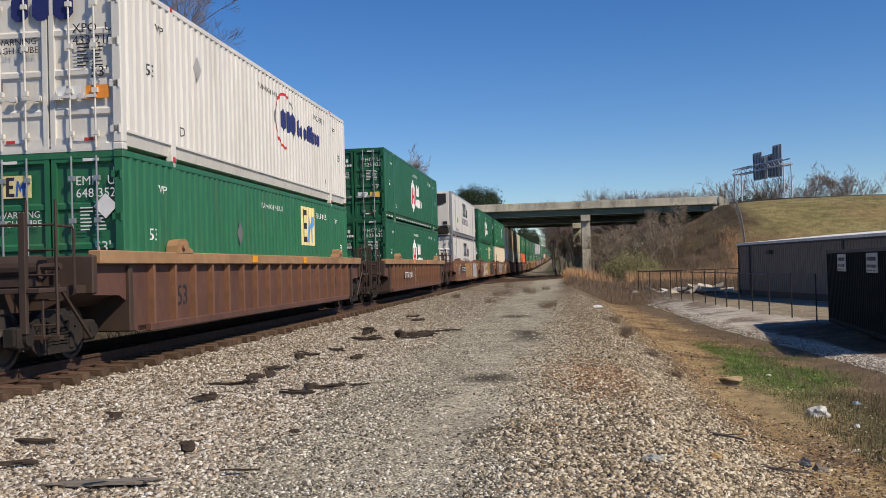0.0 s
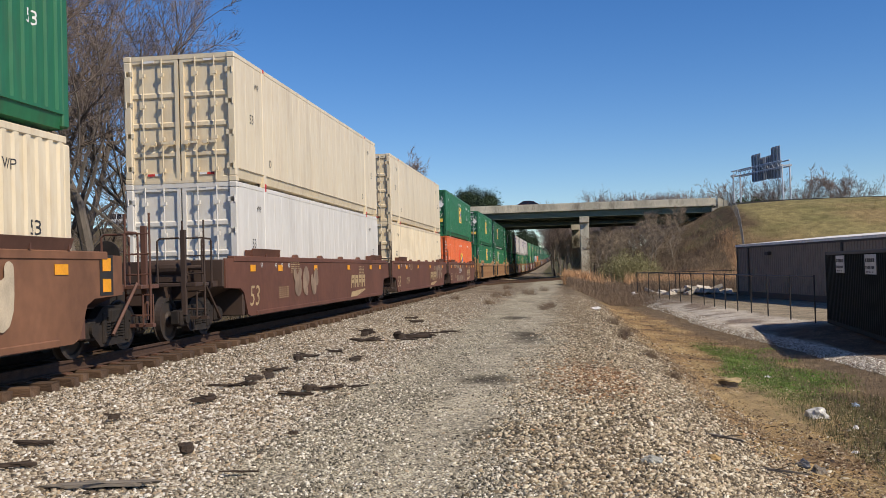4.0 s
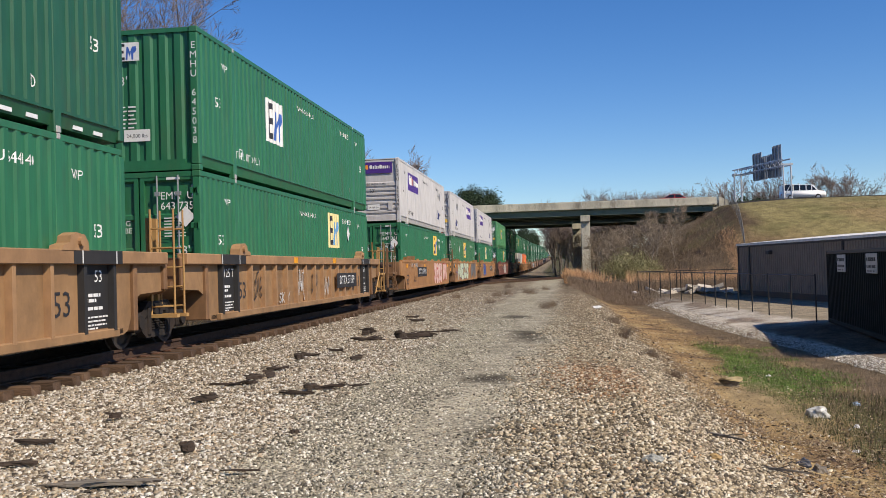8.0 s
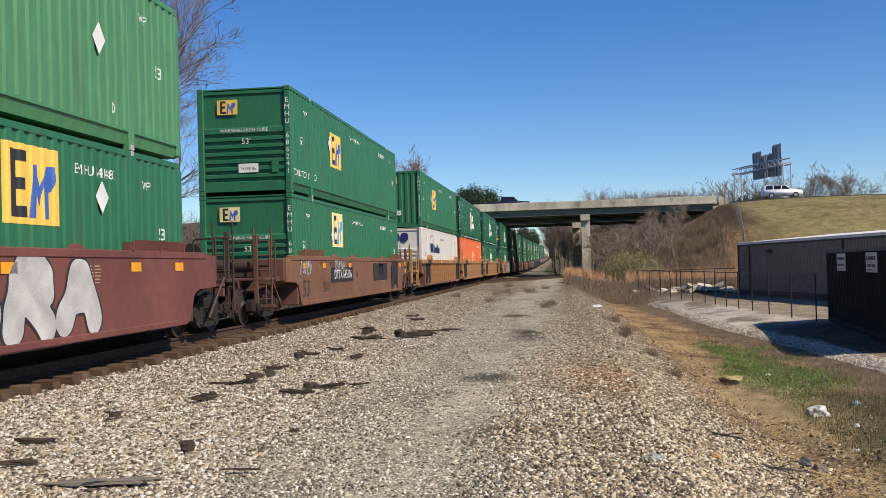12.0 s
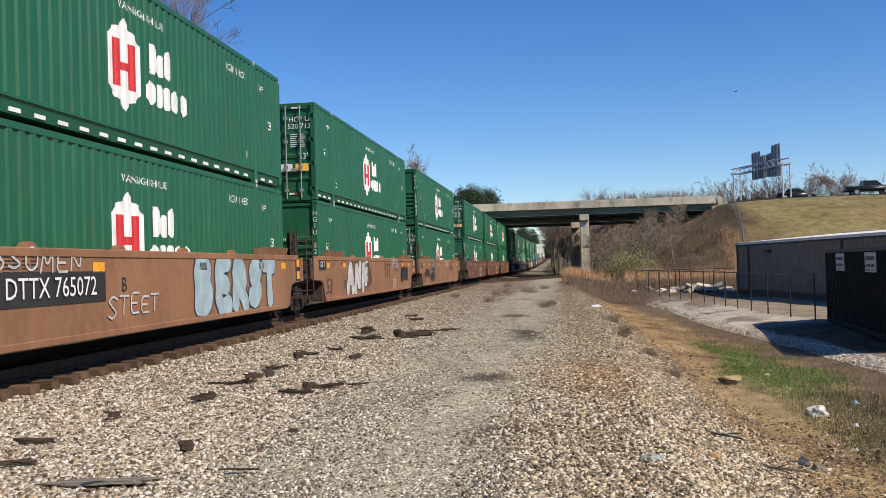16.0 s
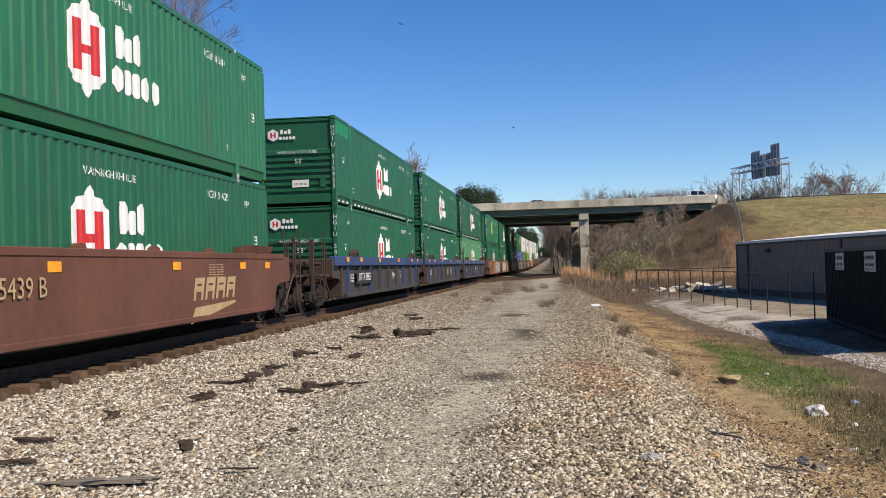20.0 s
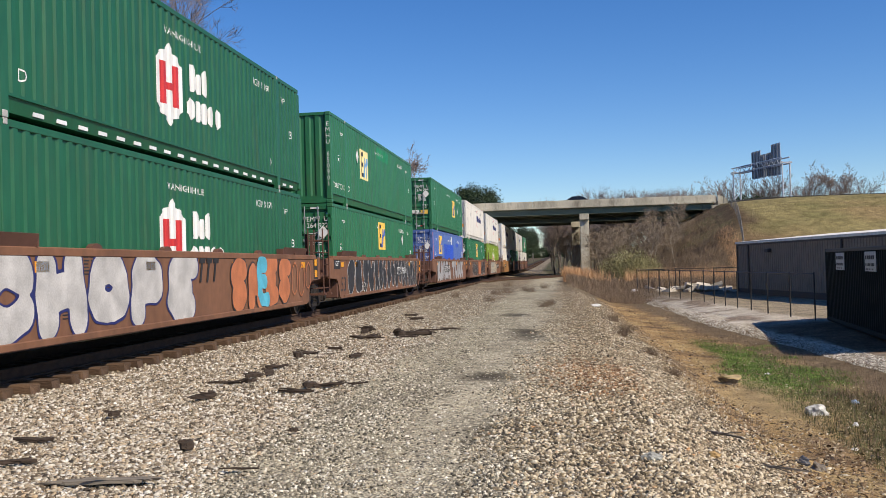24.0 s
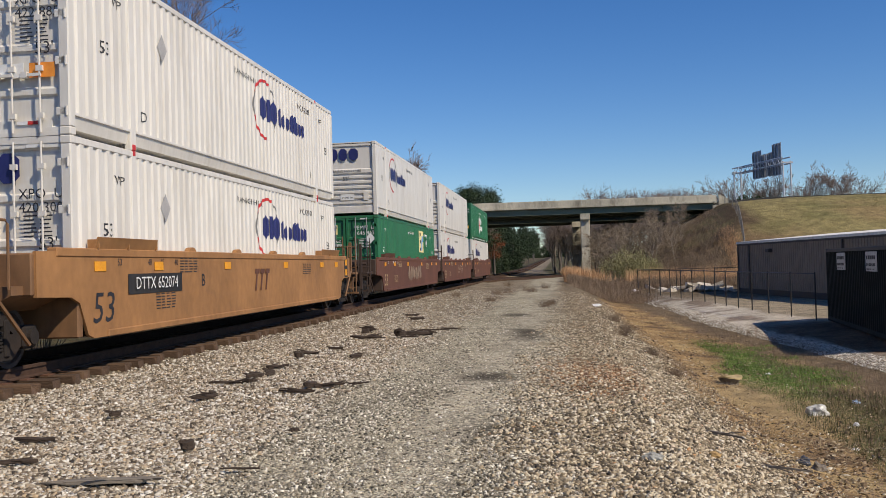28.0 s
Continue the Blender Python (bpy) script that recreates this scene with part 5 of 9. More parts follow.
# ---------------------------------------------------------------- loose stones
def stone_material(name, shades):
    m = bpy.data.materials.new(name)
    m.use_nodes = True
    nt = m.node_tree
    b = nt.nodes["Principled BSDF"]
    b.inputs["Roughness"].default_value = .85
    ge = nt.nodes.new("ShaderNodeNewGeometry")
    r = ramp(nt, shades)
    nt.links.new(ge.outputs["Random Per Island"], r.inputs[0])
    tc = nt.nodes.new("ShaderNodeTexCoord")
    no = nt.nodes.new("ShaderNodeTexNoise")
    no.inputs["Scale"].default_value = 45
    nt.links.new(tc.outputs["Object"], no.inputs["Vector"])
    mx = nt.nodes.new("ShaderNodeMix")
    mx.data_type, mx.blend_type = "RGBA", "OVERLAY"
    mx.inputs[0].default_value = .5
    nt.links.new(r.outputs[0], mx.inputs[6])
    nt.links.new(no.outputs[0], mx.inputs[7])
    nt.links.new(mx.outputs[2], b.inputs["Base Color"])
    return m


def scatter(name, label, count, place, size, material, seed, flat=.42):
    """Angular stones, all in one mesh. place(rng, n) gives xs and ys; size: smallest and largest."""
    rng = np.random.default_rng(seed)
    xs, ys = place(rng, count)
    n = len(xs)
    zs = np.array([ground_top(a, b) for a, b in zip(xs, ys)])
    cube = np.array([(x, y, z) for x in (-1, 1) for y in (-1, 1) for z in (-1, 1)], float)
    quads = np.array([(0, 1, 3, 2), (4, 6, 7, 5), (0, 4, 5, 1), (2, 3, 7, 6), (1, 5, 7, 3)])  # the side that lies in the ground stays open
    s = (size[0] + (size[1] - size[0]) * rng.random(n) ** 2.2)[:, None, None] / 2
    v = cube[None] * (0.28 + .72 * rng.random((n, 8, 3))) * s * np.stack([1.25 * np.ones(n), .55 + .5 * rng.random(n), flat * (.5 + .8 * rng.random(n))], 1)[:, None, :]
    a, b = rng.random(n) * 6.283, (rng.random(n) - .5) * 1.5
    ca, sa, cb, sb = np.cos(a), np.sin(a), np.cos(b), np.sin(b)
    x, z = v[..., 0] * cb[:, None] + v[..., 2] * sb[:, None], -v[..., 0] * sb[:, None] + v[..., 2] * cb[:, None]
    y = v[..., 1]
    x, y = x * ca[:, None] - y * sa[:, None], x * sa[:, None] + y * ca[:, None]
    v = np.stack([x + xs[:, None], y + ys[:, None], z + (zs + s[:, 0, 0] * .22)[:, None]], 2).reshape(-1, 3)
    f = (quads[None] + (np.arange(n) * 8)[:, None, None]).reshape(-1)
    me = bpy.data.meshes.new(name)
    me.vertices.add(n * 8)
    me.vertices.foreach_set("co", v.ravel())
    me.loops.add(n * 20)
    me.loops.foreach_set("vertex_index", f)
    me.polygons.add(n * 5)
    me.polygons.foreach_set("loop_start", np.arange(n * 5) * 4)
    me.update(calc_edges=True)
    me.materials.append(material)
    thing(name, label, "gravel", kind="stuff", mesh=me)


def strip(x0, x1, y0, y1):
    """Places between x0 and x1 that thin out with distance, kept to the wedge of ground that opens from the standpoint."""
    def place(rng, n):
        u = rng.random(n * 4)
        y = 1 / (1 / y0 + (1 / y1 - 1 / y0) * u)
        x = x0 + (x1 - x0) * rng.random(n * 4)
        keep = (x > -.66 * y - .4) & (x < .335 * y + .4)
        return x[keep][:n], y[keep][:n]
    return place


def soft_path(rng, n):
    """The path, with fewer stones where the dust lies."""
    x, y = strip(-3.6, .1, 6.7, 46)(rng, n)
    thin = np.array([dusty(a, b) for a, b in zip(x, y)])
    for sx, sy, rx, ry in STAINS:
        thin = np.maximum(thin, np.clip(1.3 - np.hypot((x - sx) / rx, (y - sy) / ry), 0, .9))
    keep = rng.random(len(x)) > thin * .95
    return x[keep], y[keep]


def ballast_place(rng, n):
    x, y = strip(-7.25, -2.3, 6.7, 62)(rng, n)
    edge = np.array([-3.05 + .40 * noise.noise((b * .55, 0, 31)) + .2 * noise.noise((b * 1.9, a, 32)) for a, b in zip(x, y)]) + .16 * rng.normal(size=len(x))
    keep = x < edge
    return x[keep], y[keep]


def bank_place(rng, n):
    x, y = strip(-.9, 3.3, 6.7, 58)(rng, n)
    keep = np.array([a + .7 * noise.noise((a * .7, b * .45, 3)) + .35 * rng.normal() < 2.55 and a + .6 * noise.noise((a, b * .5, 8)) + .3 * rng.normal() > -.45 for a, b in zip(x, y)])
    return x[keep], y[keep]


BALLAST_M = stone_material("pale ballast stone", [(0, (0.045, 0.036, 0.027)), (.20, (0.165, 0.125, 0.085)), (.38, (0.31, 0.26, 0.19)), (.56, (0.46, 0.405, 0.315)), (.70, (0.44, 0.325, 0.20)), (.76, (0.55, 0.495, 0.405)),
                                                  (.94, (0.66, 0.62, 0.545)), (1, (0.80, 0.77, 0.70))])
PATH_M = stone_material("grey path gravel", [(0, (0.040, 0.036, 0.028)), (.25, (0.17, 0.150, 0.112)), (.55, (0.37, 0.33, 0.25)), (.82, (0.58, 0.53, 0.42)), (1, (0.88, 0.83, 0.72))])
BANK_M = stone_material("brownish bank gravel", [(0, (0.045, 0.036, 0.025)), (.25, (0.155, 0.12, 0.076)), (.52, (0.37, 0.297, 0.190)), (.76, (0.54, 0.45, 0.315)), (.95, (0.70, 0.63, 0.485)), (.97, (0.78, 0.75, 0.64)), (1, (0.48, 0.25, 0.10))])
LOT_M = stone_material("white lot gravel", [(0, (.20, .175, .14)), (.4, (.46, .42, .35)), (1, (.80, .76, .68))])
# oily ballast with the shade under the train mixed into its colours
GRIMY_SHADED_M = stone_material("oily track ballast darkened for train shade", [(0, (.015, .011, .008)), (.6, (.045, .034, .024)), (1, (.12, .09, .062))])
RUST_M = stone_material("rust stained stone", [(0, (.10, .05, .025)), (.5, (.27, .14, .065)), (1, (.50, .32, .17))])
scatter("ballast_stones", "pale angular ballast stones beside the track", 92000, ballast_place, (.018, .060), BALLAST_M, 1, .62)
scatter("track_ballast", "grimy ballast stones between the sleepers, darkened for the train's shade", 5000, strip(-10.4, -7.3, 12, 70), (.03, .085), GRIMY_SHADED_M, 2)
scatter("path_gravel", "fine grey gravel on the path", 64000, soft_path, (.010, .042), PATH_M, 3, .6)
scatter("loose_ballast", "pale ballast stones strewn over the path", 1600, lambda rng, n: (-3.1 + np.abs(rng.normal(size=n)) * .9, strip(0, 1, 6.7, 45)(rng, n)[1]), (.018, .05), BALLAST_M, 8)
scatter("bank_gravel", "brownish gravel on the sloping bank", 74000, bank_place, (.016, .056), BANK_M, 4, .62)
scatter("rusty_stones", "rust stained stones on the bank", 2600, lambda rng, n: (.45 + rng.normal(size=n) * .40, 14.6 + rng.normal(size=n) * 1.2), (.02, .06), RUST_M, 9)
LITTER_M = stone_material("dry leaf litter", [(0, (.05, .03, .018)), (.3, (.14, .085, .045)), (.65, (.30, .20, .105)), (.9, (.46, .35, .20)), (1, (.60, .52, .38))])


def ditch_place(rng, n):
    x, y = strip(2.1, 6.6, 8, 60)(rng, n)
    keep = np.array([a + .5 * noise.noise((a, b * .5, 8)) > 2.4 and a < lot_edge(b) - .3 for a, b in zip(x, y)])
    return x[keep], y[keep]


scatter("leaf_litter", "dry leaves and bits of straw on the ditch floor", 12000, ditch_place, (.025, .10), LITTER_M, 10, .10)
scatter("ditch_stones", "scattered stones in the ditch", 2500, strip(2.5, 5.6, 8, 40), (.02, .07), BANK_M, 5)


def lot_place(rng, n):
    y = 1 / (1 / 16 + (1 / 70 - 1 / 16) * rng.random(n))
    e = np.array([lot_edge(q) for q in y])
    return e - .2 + rng.random(n) ** 1.2 * .95, y


scatter("lot_gravel", "white gravel along the edge of the lot", 11000, lot_place, (.03, .09), LOT_M, 6)

# ---------------------------------------------------------------- track
RAIL = mat("rusty rail steel", (0.060, 0.031, 0.019), rough=0.9, spread=.25, scale=8, grain=60, bump=.15)
TIE = mat("weathered timber sleeper", (0.098, 0.058, 0.034), rough=0.9, spread=.35, scale=4, grain=35, bump=.6, stretch=(.3, 2, 2), vary=.25)
TIE_IRON = mat("rusty tie plate", (0.13, 0.06, 0.035), rough=.8, grain=50)
track = thing("railway_track", "rusty rails on weathered timber sleepers in ballast", "railway track", kind="structure")
rail_prof = [(-.07, -.172), (.07, -.172), (.07, -.155), (.012, -.14), (.012, -.05), (.037, -.042), (.037, -.004), (.03, 0), (-.03, 0), (-.037, -.004), (-.037, -.042),
             (-.012, -.05), (-.012, -.14), (-.07, -.155)]
for x in (-9.165, -7.655):
    stops = [-60, 150, 180, 210, 240, 260, 900]
    g, n = Geo(), len(rail_prof)
    g.add([(a, yy, b + grade(yy)) for yy in stops for a, b in rail_prof],
          [(i * n + k, i * n + (k + 1) % n, i * n + n + (k + 1) % n, i * n + n + k) for i in range(len(stops) - 1) for k in range(n)] + [tuple(range(n))[::-1], tuple(range(n * len(stops) - n, n * len(stops)))])
    part("rail", g, RAIL, track, at=(x, 0, 0))
rnd = random.Random(4)
tie_shapes = []
for k in range(5):
    bm = bmesh.new()
    bmesh.ops.create_cube(bm, size=1, matrix=Matrix.Diagonal((2.56 + .07 * k - .1, .225, .19, 1)))
    bmesh.ops.bevel(bm, geom=bm.edges[:], offset=.012, segments=1, affect="EDGES")
    for v in bm.verts:
        v.co += Vector((rnd.uniform(-.02, .02), rnd.uniform(-.01, .01), rnd.uniform(-.01, .01)))
    tie_shapes.append(Geo().bm(bm).mesh("sleeper", TIE))
plate = Geo().box(-.18, .18, -.1, .1, 0, .02).mesh("tie_plate", TIE_IRON)
rest = Geo()
i = 0
y = -8.0
while y < 420:
    if 6 < y < 78:
        part("sleeper", tie_shapes[i % 5], None, track, at=Matrix.Translation((-8.41 + rnd.uniform(-.05, .05), y, -.275)) @ Matrix.Rotation(rnd.uniform(-.02, .02), 4, "Z"))
        if y < 40:
            part("tie_plate", plate, None, track, at=(-7.655, y, -.192))
    else:
        rest.box(-9.72, -7.1, y - .11, y + .11, -.36 + grade(y), -.19 + grade(y))
    y += .54
    i += 1
part("far_sleepers", rest, TIE, track)["kind"] = "stuff"
# an old siding that leaves the line near the bridge, with dark timbers
siding = [(-8.6, 84), (-8.0, 92), (-6.6, 99), (-4.4, 106), (-1.6, 113), (.8, 118)]
for dx in (0, 1.51):
    g, n = Geo(), len(rail_prof)
    pts = [(a + dx, b) for a, b in siding]
    g.add([(a + p, b, ground_z(a, b) + .24 + q) for a, b in pts for p, q in rail_prof],
          [(i * n + k, i * n + (k + 1) % n, i * n + n + (k + 1) % n, i * n + n + k) for i in range(len(pts) - 1) for k in range(n)])
    part("siding_rail", g, RAIL, track)
g = Geo()
for (a, b), (c, d) in zip(siding, siding[1:]):
    for k in range(9):
        u = k / 9
        x, y = a + (c - a) * u, b + (d - b) * u
        g.box(x - .5, x + 2.05, y - .12, y + .12, ground_z(x, y) - .08, ground_z(x, y) + .07)
part("siding_sleepers", g, TIE, track)["kind"] = "stuff"

# ---------------------------------------------------------------- road bridge
CONCRETE = mat("weathered concrete", (0.50, 0.46, 0.36), rough=0.9, spread=0.25, scale=.5, grain=9, bump=.2, dirt=(0.12, 0.105, 0.08), dirt_amount=.75, dirt_scale=.7, dust=(0.58, 0.54, 0.45), dust_amount=.5,
               stretch=(1, 1, .35))
GIRDER = mat("dull green girder paint", (0.155, 0.185, 0.135), rough=0.6, spread=.15, dirt=(0.05, 0.04, 0.03), dirt_amount=.4, stretch=(.3, 1, 1))
ASPHALT = mat("grey asphalt", (0.07, 0.068, 0.065), rough=.9, grain=30, bump=.2)
bridge = thing("bridge", "weathered concrete road bridge on dull green steel girders", "bridge", kind="structure")
BX0, BX1 = -34.0, 19.1
for deck_y0, deck_y1, dz in ((ROAD_Y0, 132.6, 0.0), (135.2, ROAD_Y1, -.36)):
    part("deck", Geo().box(BX0, BX1, deck_y0, deck_y1, 8.12 + dz, 8.30 + dz), CONCRETE, bridge)
    part("road_surface", Geo().box(BX0, BX1, deck_y0 + .35, deck_y1 - .35, 8.30 + dz, 8.36 + dz), ASPHALT, bridge)
    for y0, y1 in ((deck_y0 - .18, deck_y0 + .22), (deck_y1 - .2, deck_y1 + .18)):
        x = BX0
        while x < BX1 - .1:
            x2 = min(x + 6.1, BX1)
            part("parapet", Geo().prism([(y0, 8.34 + dz), (y0 + .4, 8.34 + dz), (y0 + .30, 9.02 + dz), (y0 + .30, 9.12 + dz), (y0 + .02, 9.12 + dz), (y0, 8.98 + dz)], x + .01, x2 - .01, axis="x"), CONCRETE, bridge)
            x = x2
        part("fascia", Geo().box(BX0, BX1, y0 - .12, y1 - .02, 8.16 + dz, 8.34 + dz), CONCRETE, bridge)
    for i in range(4):
        y = deck_y0 + .35 + i * (deck_y1 - deck_y0 - .7) / 3
        g = Geo().box(BX0, BX1 - .3, y - .02, y + .02, 7.42 + dz, 8.12 + dz).box(BX0, BX1 - .3, y - .24, y + .24, 7.36 + dz, 7.42 + dz).box(BX0, BX1 - .3, y - .2, y + .2, 8.07 + dz, 8.12 + dz)
        if i == 0:
            x = BX0 + 1
            while x < BX1 - 1:
                g.box(x - .01, x + .01, y - .18, y, 7.42 + dz, 8.07 + dz)
                x += 2.4
        part("girder", g, GIRDER, bridge)
PX = 2.96
for bx, y0, y1, dz in ((PX, ROAD_Y0, 132.6, 0), (2.05, 135.2, ROAD_Y1, -.36), (-20.0, ROAD_Y0, 132.6, 0), (-21.0, 135.2, ROAD_Y1, -.36)):
    skew = bx / y0
    for y in (y0 + .9, (y0 + y1) / 2, y1 - .9):
        x = bx + skew * (y - y0 - .9)
        part("column", Geo().box(x - .56, x + .56, y - .5, y + .5, -1.0, 6.62 + dz, .05), CONCRETE, bridge)
    g = Geo().box(bx - .60, bx + .60, y0 - .05, y1 + .05, 6.6 + dz, 7.36 + dz, .04)
    g.v = [(x + skew * (y - y0 - .9), y, z) for x, y, z in g.v]
    part("pier_cap", g, CONCRETE, bridge)
part("abutment", Geo().box(18.6, 20.2, ROAD_Y0 - .6, ROAD_Y1 + .6, 5.4, 7.85), CONCRETE, bridge)
part("wing_wall", Geo().prism([(19.4, 7.0), (20.6, 7.3), (20.6, 8.6), (19.4, 9.12)], ROAD_Y0 - .18, ROAD_Y0 + .2), CONCRETE, bridge)
part("abutment", Geo().box(BX0 - 1, BX0 + .6, ROAD_Y0 - .6, ROAD_Y1 + .6, 5.4, 7.85), CONCRETE, bridge)
road = thing("road", "highway on the embankment", "road", kind="structure")
part("roadway", Geo().prism([(19.2, 7.4), (950, 7.4), (950, 8.66), (27, 8.66), (19.2, 8.38)], ROAD_Y0 + 1.2, ROAD_Y1 - .6), ASPHALT, road)
part("roadway", Geo().box(-950, BX0 - .2, ROAD_Y0 + .6, ROAD_Y1 - .6, 7.4, 8.08), ASPHALT, road)

# ---------------------------------------------------------------- shed, lot and fence
CLAD = mat("grey brown metal cladding", (0.235, 0.195, 0.155), rough=.9, spread=.08, scale=1, grain=15, bump=.02, dirt=(.10, .085, .07), dirt_amount=.3)
TRIM = mat("dark bronze trim", (0.045, 0.04, 0.038), rough=.6)
PALE = mat("pale roof edge", (0.82, 0.79, 0.72), rough=.6, grain=20)
shed = thing("shed", "long grey brown metal clad shed with a pale roof edge", "shed")
sa, sb = Vector((12.9, 72.3, 0)), Vector((18.8, 38.5, 0))
along = (sb - sa).normalized()
out = Vector((-along.y, along.x, 0))
if out.x > 0:
    out = -out
turn = Matrix(((along.x, -out.x, 0, sa.x), (along.y, -out.y, 0, sa.y), (0, 0, 1, 0), (0, 0, 0, 1)))  # u along the wall, v into the shed
SL = (sb - sa).length
g = Geo()
us, k = [], 0
u = 0.0
while u < SL:
    us.append((u, (0, .0, .035, .035)[k % 4]))
    u += (.20, .03, .07, .03)[k % 4]
    k += 1
us.append((SL, 0))
n = len(us)
g.add([(a, b, z) for z in (-1.0, 2.15) for a, b in us], [(i, n + i, n + i + 1, i + 1) for i in range(n - 1)])
part("front_cladding", g, CLAD, shed, at=turn)
# dark band along the foot of the wall
part("plinth", Geo().box(0, SL, .02, .2, -1.5, -.98), TRIM, shed, at=turn)
part("end_wall", Geo().box(0, .15, .04, 14, -1.5, 2.2), CLAD, shed, at=turn)
part("end_wall", Geo().box(SL - .15, SL, .04, 14, -1.5, 2.2), CLAD, shed, at=turn)
part("back_wall", Geo().box(0, SL, 13.9, 14, -1.5, 2.33), CLAD, shed, at=turn)
part("roof", Geo().prism([(-.10, 2.34), (7, 2.80), (14.0, 2.34), (14.0, 2.40), (7, 2.86), (-.10, 2.40)], -.05, SL + .05, axis="x"), PALE, shed, at=turn)
part("eave_trim", Geo().box(-.05, SL + .05, -.04, .05, 2.12, 2.34), TRIM, shed, at=turn)
part("gutter_edge", Geo().box(-.12, SL + .12, -.10, -.042, 2.24, 2.37), PALE, shed, at=turn)
for u in (2.3, 16.6, 30.5):
    part("downpipe", Geo().box(u - .10, u + .10, -.09, -.01, -1.2, 2.15, .01), TRIM, shed, at=turn)
part("wall_lamp", Geo().box(5.9, 6.5, -.30, -.02, 1.55, 1.80, .04), TRIM, shed, "dark wall-mounted flood lamp", at=turn)
part("corner_trim", Geo().box(-.05, .12, -.05, .06, -1.2, 2.2), TRIM, shed, at=turn)

BLACKP = mat("black powder-coated steel", (0.016, 0.016, 0.017), rough=.5)
MESHM = mat("black coated wire", (0.02, 0.02, 0.02), rough=.6)
fence = thing("fence", "black chain-link fence along the lot", "fence", "lot fences")
pts = []
y = 40.4
while y < 76:
    pts.append((fence_x(y), y))
    y += 2.75
pts.append((5.88, 76.6))
pts += [(5.88 + 3.0 * (i + 1), 76.7 + .15 * i) for i in range(4)]
for (a, b), (c, d) in zip(pts, pts[1:]):
    z = LOT_Z
    part("rail", Geo().tube([(a, b, z + 1.90), (c, d, z + 1.90)], .028, 6), BLACKP, fence)
    L2 = math.hypot(c - a, d - b)
    g = Geo()
    k = 0
    step = .26
    while k * step < L2 + 1.7:
        for sgn in (1, -1):
            u0 = k * step - (1.72 if sgn == 1 else 0)
            p, q = (u0, .05), (u0 + 1.72 * sgn if sgn == 1 else u0 - 1.72, 1.87)
            lo, hi = sorted((p, q))
            # clip the slanting wire to the bay
            def cut(pp, qq):
                (x0, z0), (x1, z1) = pp, qq
                if x0 > x1:
                    x0, z0, x1, z1 = x1, z1, x0, z0
                if x1 < 0 or x0 > L2:
                    return None
                s = (z1 - z0) / (x1 - x0)
                if x0 < 0:
                    z0, x0 = z0 - s * x0, 0
                if x1 > L2:
                    z1, x1 = z1 - s * (x1 - L2), L2
                return x0, z0, x1, z1
            r = cut(p, q)
            if r:
                x0, z0, x1, z1 = r
                ux, uy = (c - a) / L2, (d - b) / L2
                w = .004
                g.add([(a + ux * x0, b + uy * x0, z + z0 - w), (a + ux * x1, b + uy * x1, z + z1 - w), (a + ux * x1, b + uy * x1, z + z1 + w), (a + ux * x0, b + uy * x0, z + z0 + w)], [(0, 1, 2, 3)])
        k += 1
    part("wire_mesh", g, MESHM, fence)["kind"] = "stuff"
for a, b in pts:
    part("post", Geo().tube([(a, b, LOT_Z - .1), (a, b, LOT_Z + 1.96)], .03, 8), BLACKP, fence)

DARKG = mat("very dark green container paint", (0.005, 0.008, 0.006), rough=.95, spread=.1, scale=1, dirt=(.03, .03, .028), dirt_amount=.3)
SIGNW = mat("white sign board", (0.62, 0.62, 0.60), rough=.6, grain=30)
store = thing("storage_container", "very dark green corrugated storage container with white signs", "container")
SM = Matrix.Translation((10.6, 40.0, LOT_Z + .02)) @ Matrix.Rotation(radians(-95.5), 4, "Z")  # u runs towards the viewer
g = Geo()
us, u, k = [], .15, 0
while u < 12.05:
    us.append((u, (0, 0, .04, .04)[k % 4]))
    u += (.10, .05, .09, .05)[k % 4]
    k += 1
n = len(us)
g.add([(a, -b, z) for z in (.16, 2.74) for a, b in us], [(i, i + 1, n + i + 1, n + i) for i in range(n - 1)])
part("side_panel", g, DARKG, store, at=SM @ Matrix.Diagonal((1, -1, 1, 1)))
part("top_rail", Geo().box(0, 12.19, -.02, .06, 2.74, 2.86, .01), TRIM, store, at=SM)
part("bottom_rail", Geo().box(0, 12.19, -.02, .06, 0, .16, .01), DARKG, store, at=SM)
for u in (0, 12.0):
    part("corner_post", Geo().box(u, u + .17, -.02, .15, 0, 2.87, .01), DARKG, store, at=SM)
part("body", Geo().box(.02, 12.17, .06, 2.42, .02, 2.84), DARKG, store, at=SM)
for u in (3.2, 8.3):
    s = part("sign", Geo().box(u - .80, u + .80, -.035, -.012, 2.06, 2.70, .004), SIGNW, store, "white sign with dark lettering", at=SM)
    part("lettering", bars_mesh(K_INK, 5, 1, 1.35, .34), None, s, at=(u, -.040, 2.62))
    part("lettering", bars_mesh(K_INK, 7, 1, 1.35, .26), None, s, at=(u, -.040, 2.36))
    part("fine_print", bars_mesh(GREY_INK, 3, 1, 1.3, .12), None, s, at=(u, -.04, 2.17))

# rubble behind the fence
RUBBLE = mat("broken white slabs", (0.50, 0.45, 0.37), rough=.9, spread=.25, scale=3, grain=20, bump=.3)
rnd = random.Random(11)
slab = thing("rubble_pile", "pile of broken white concrete slabs behind the fence", "rubble")
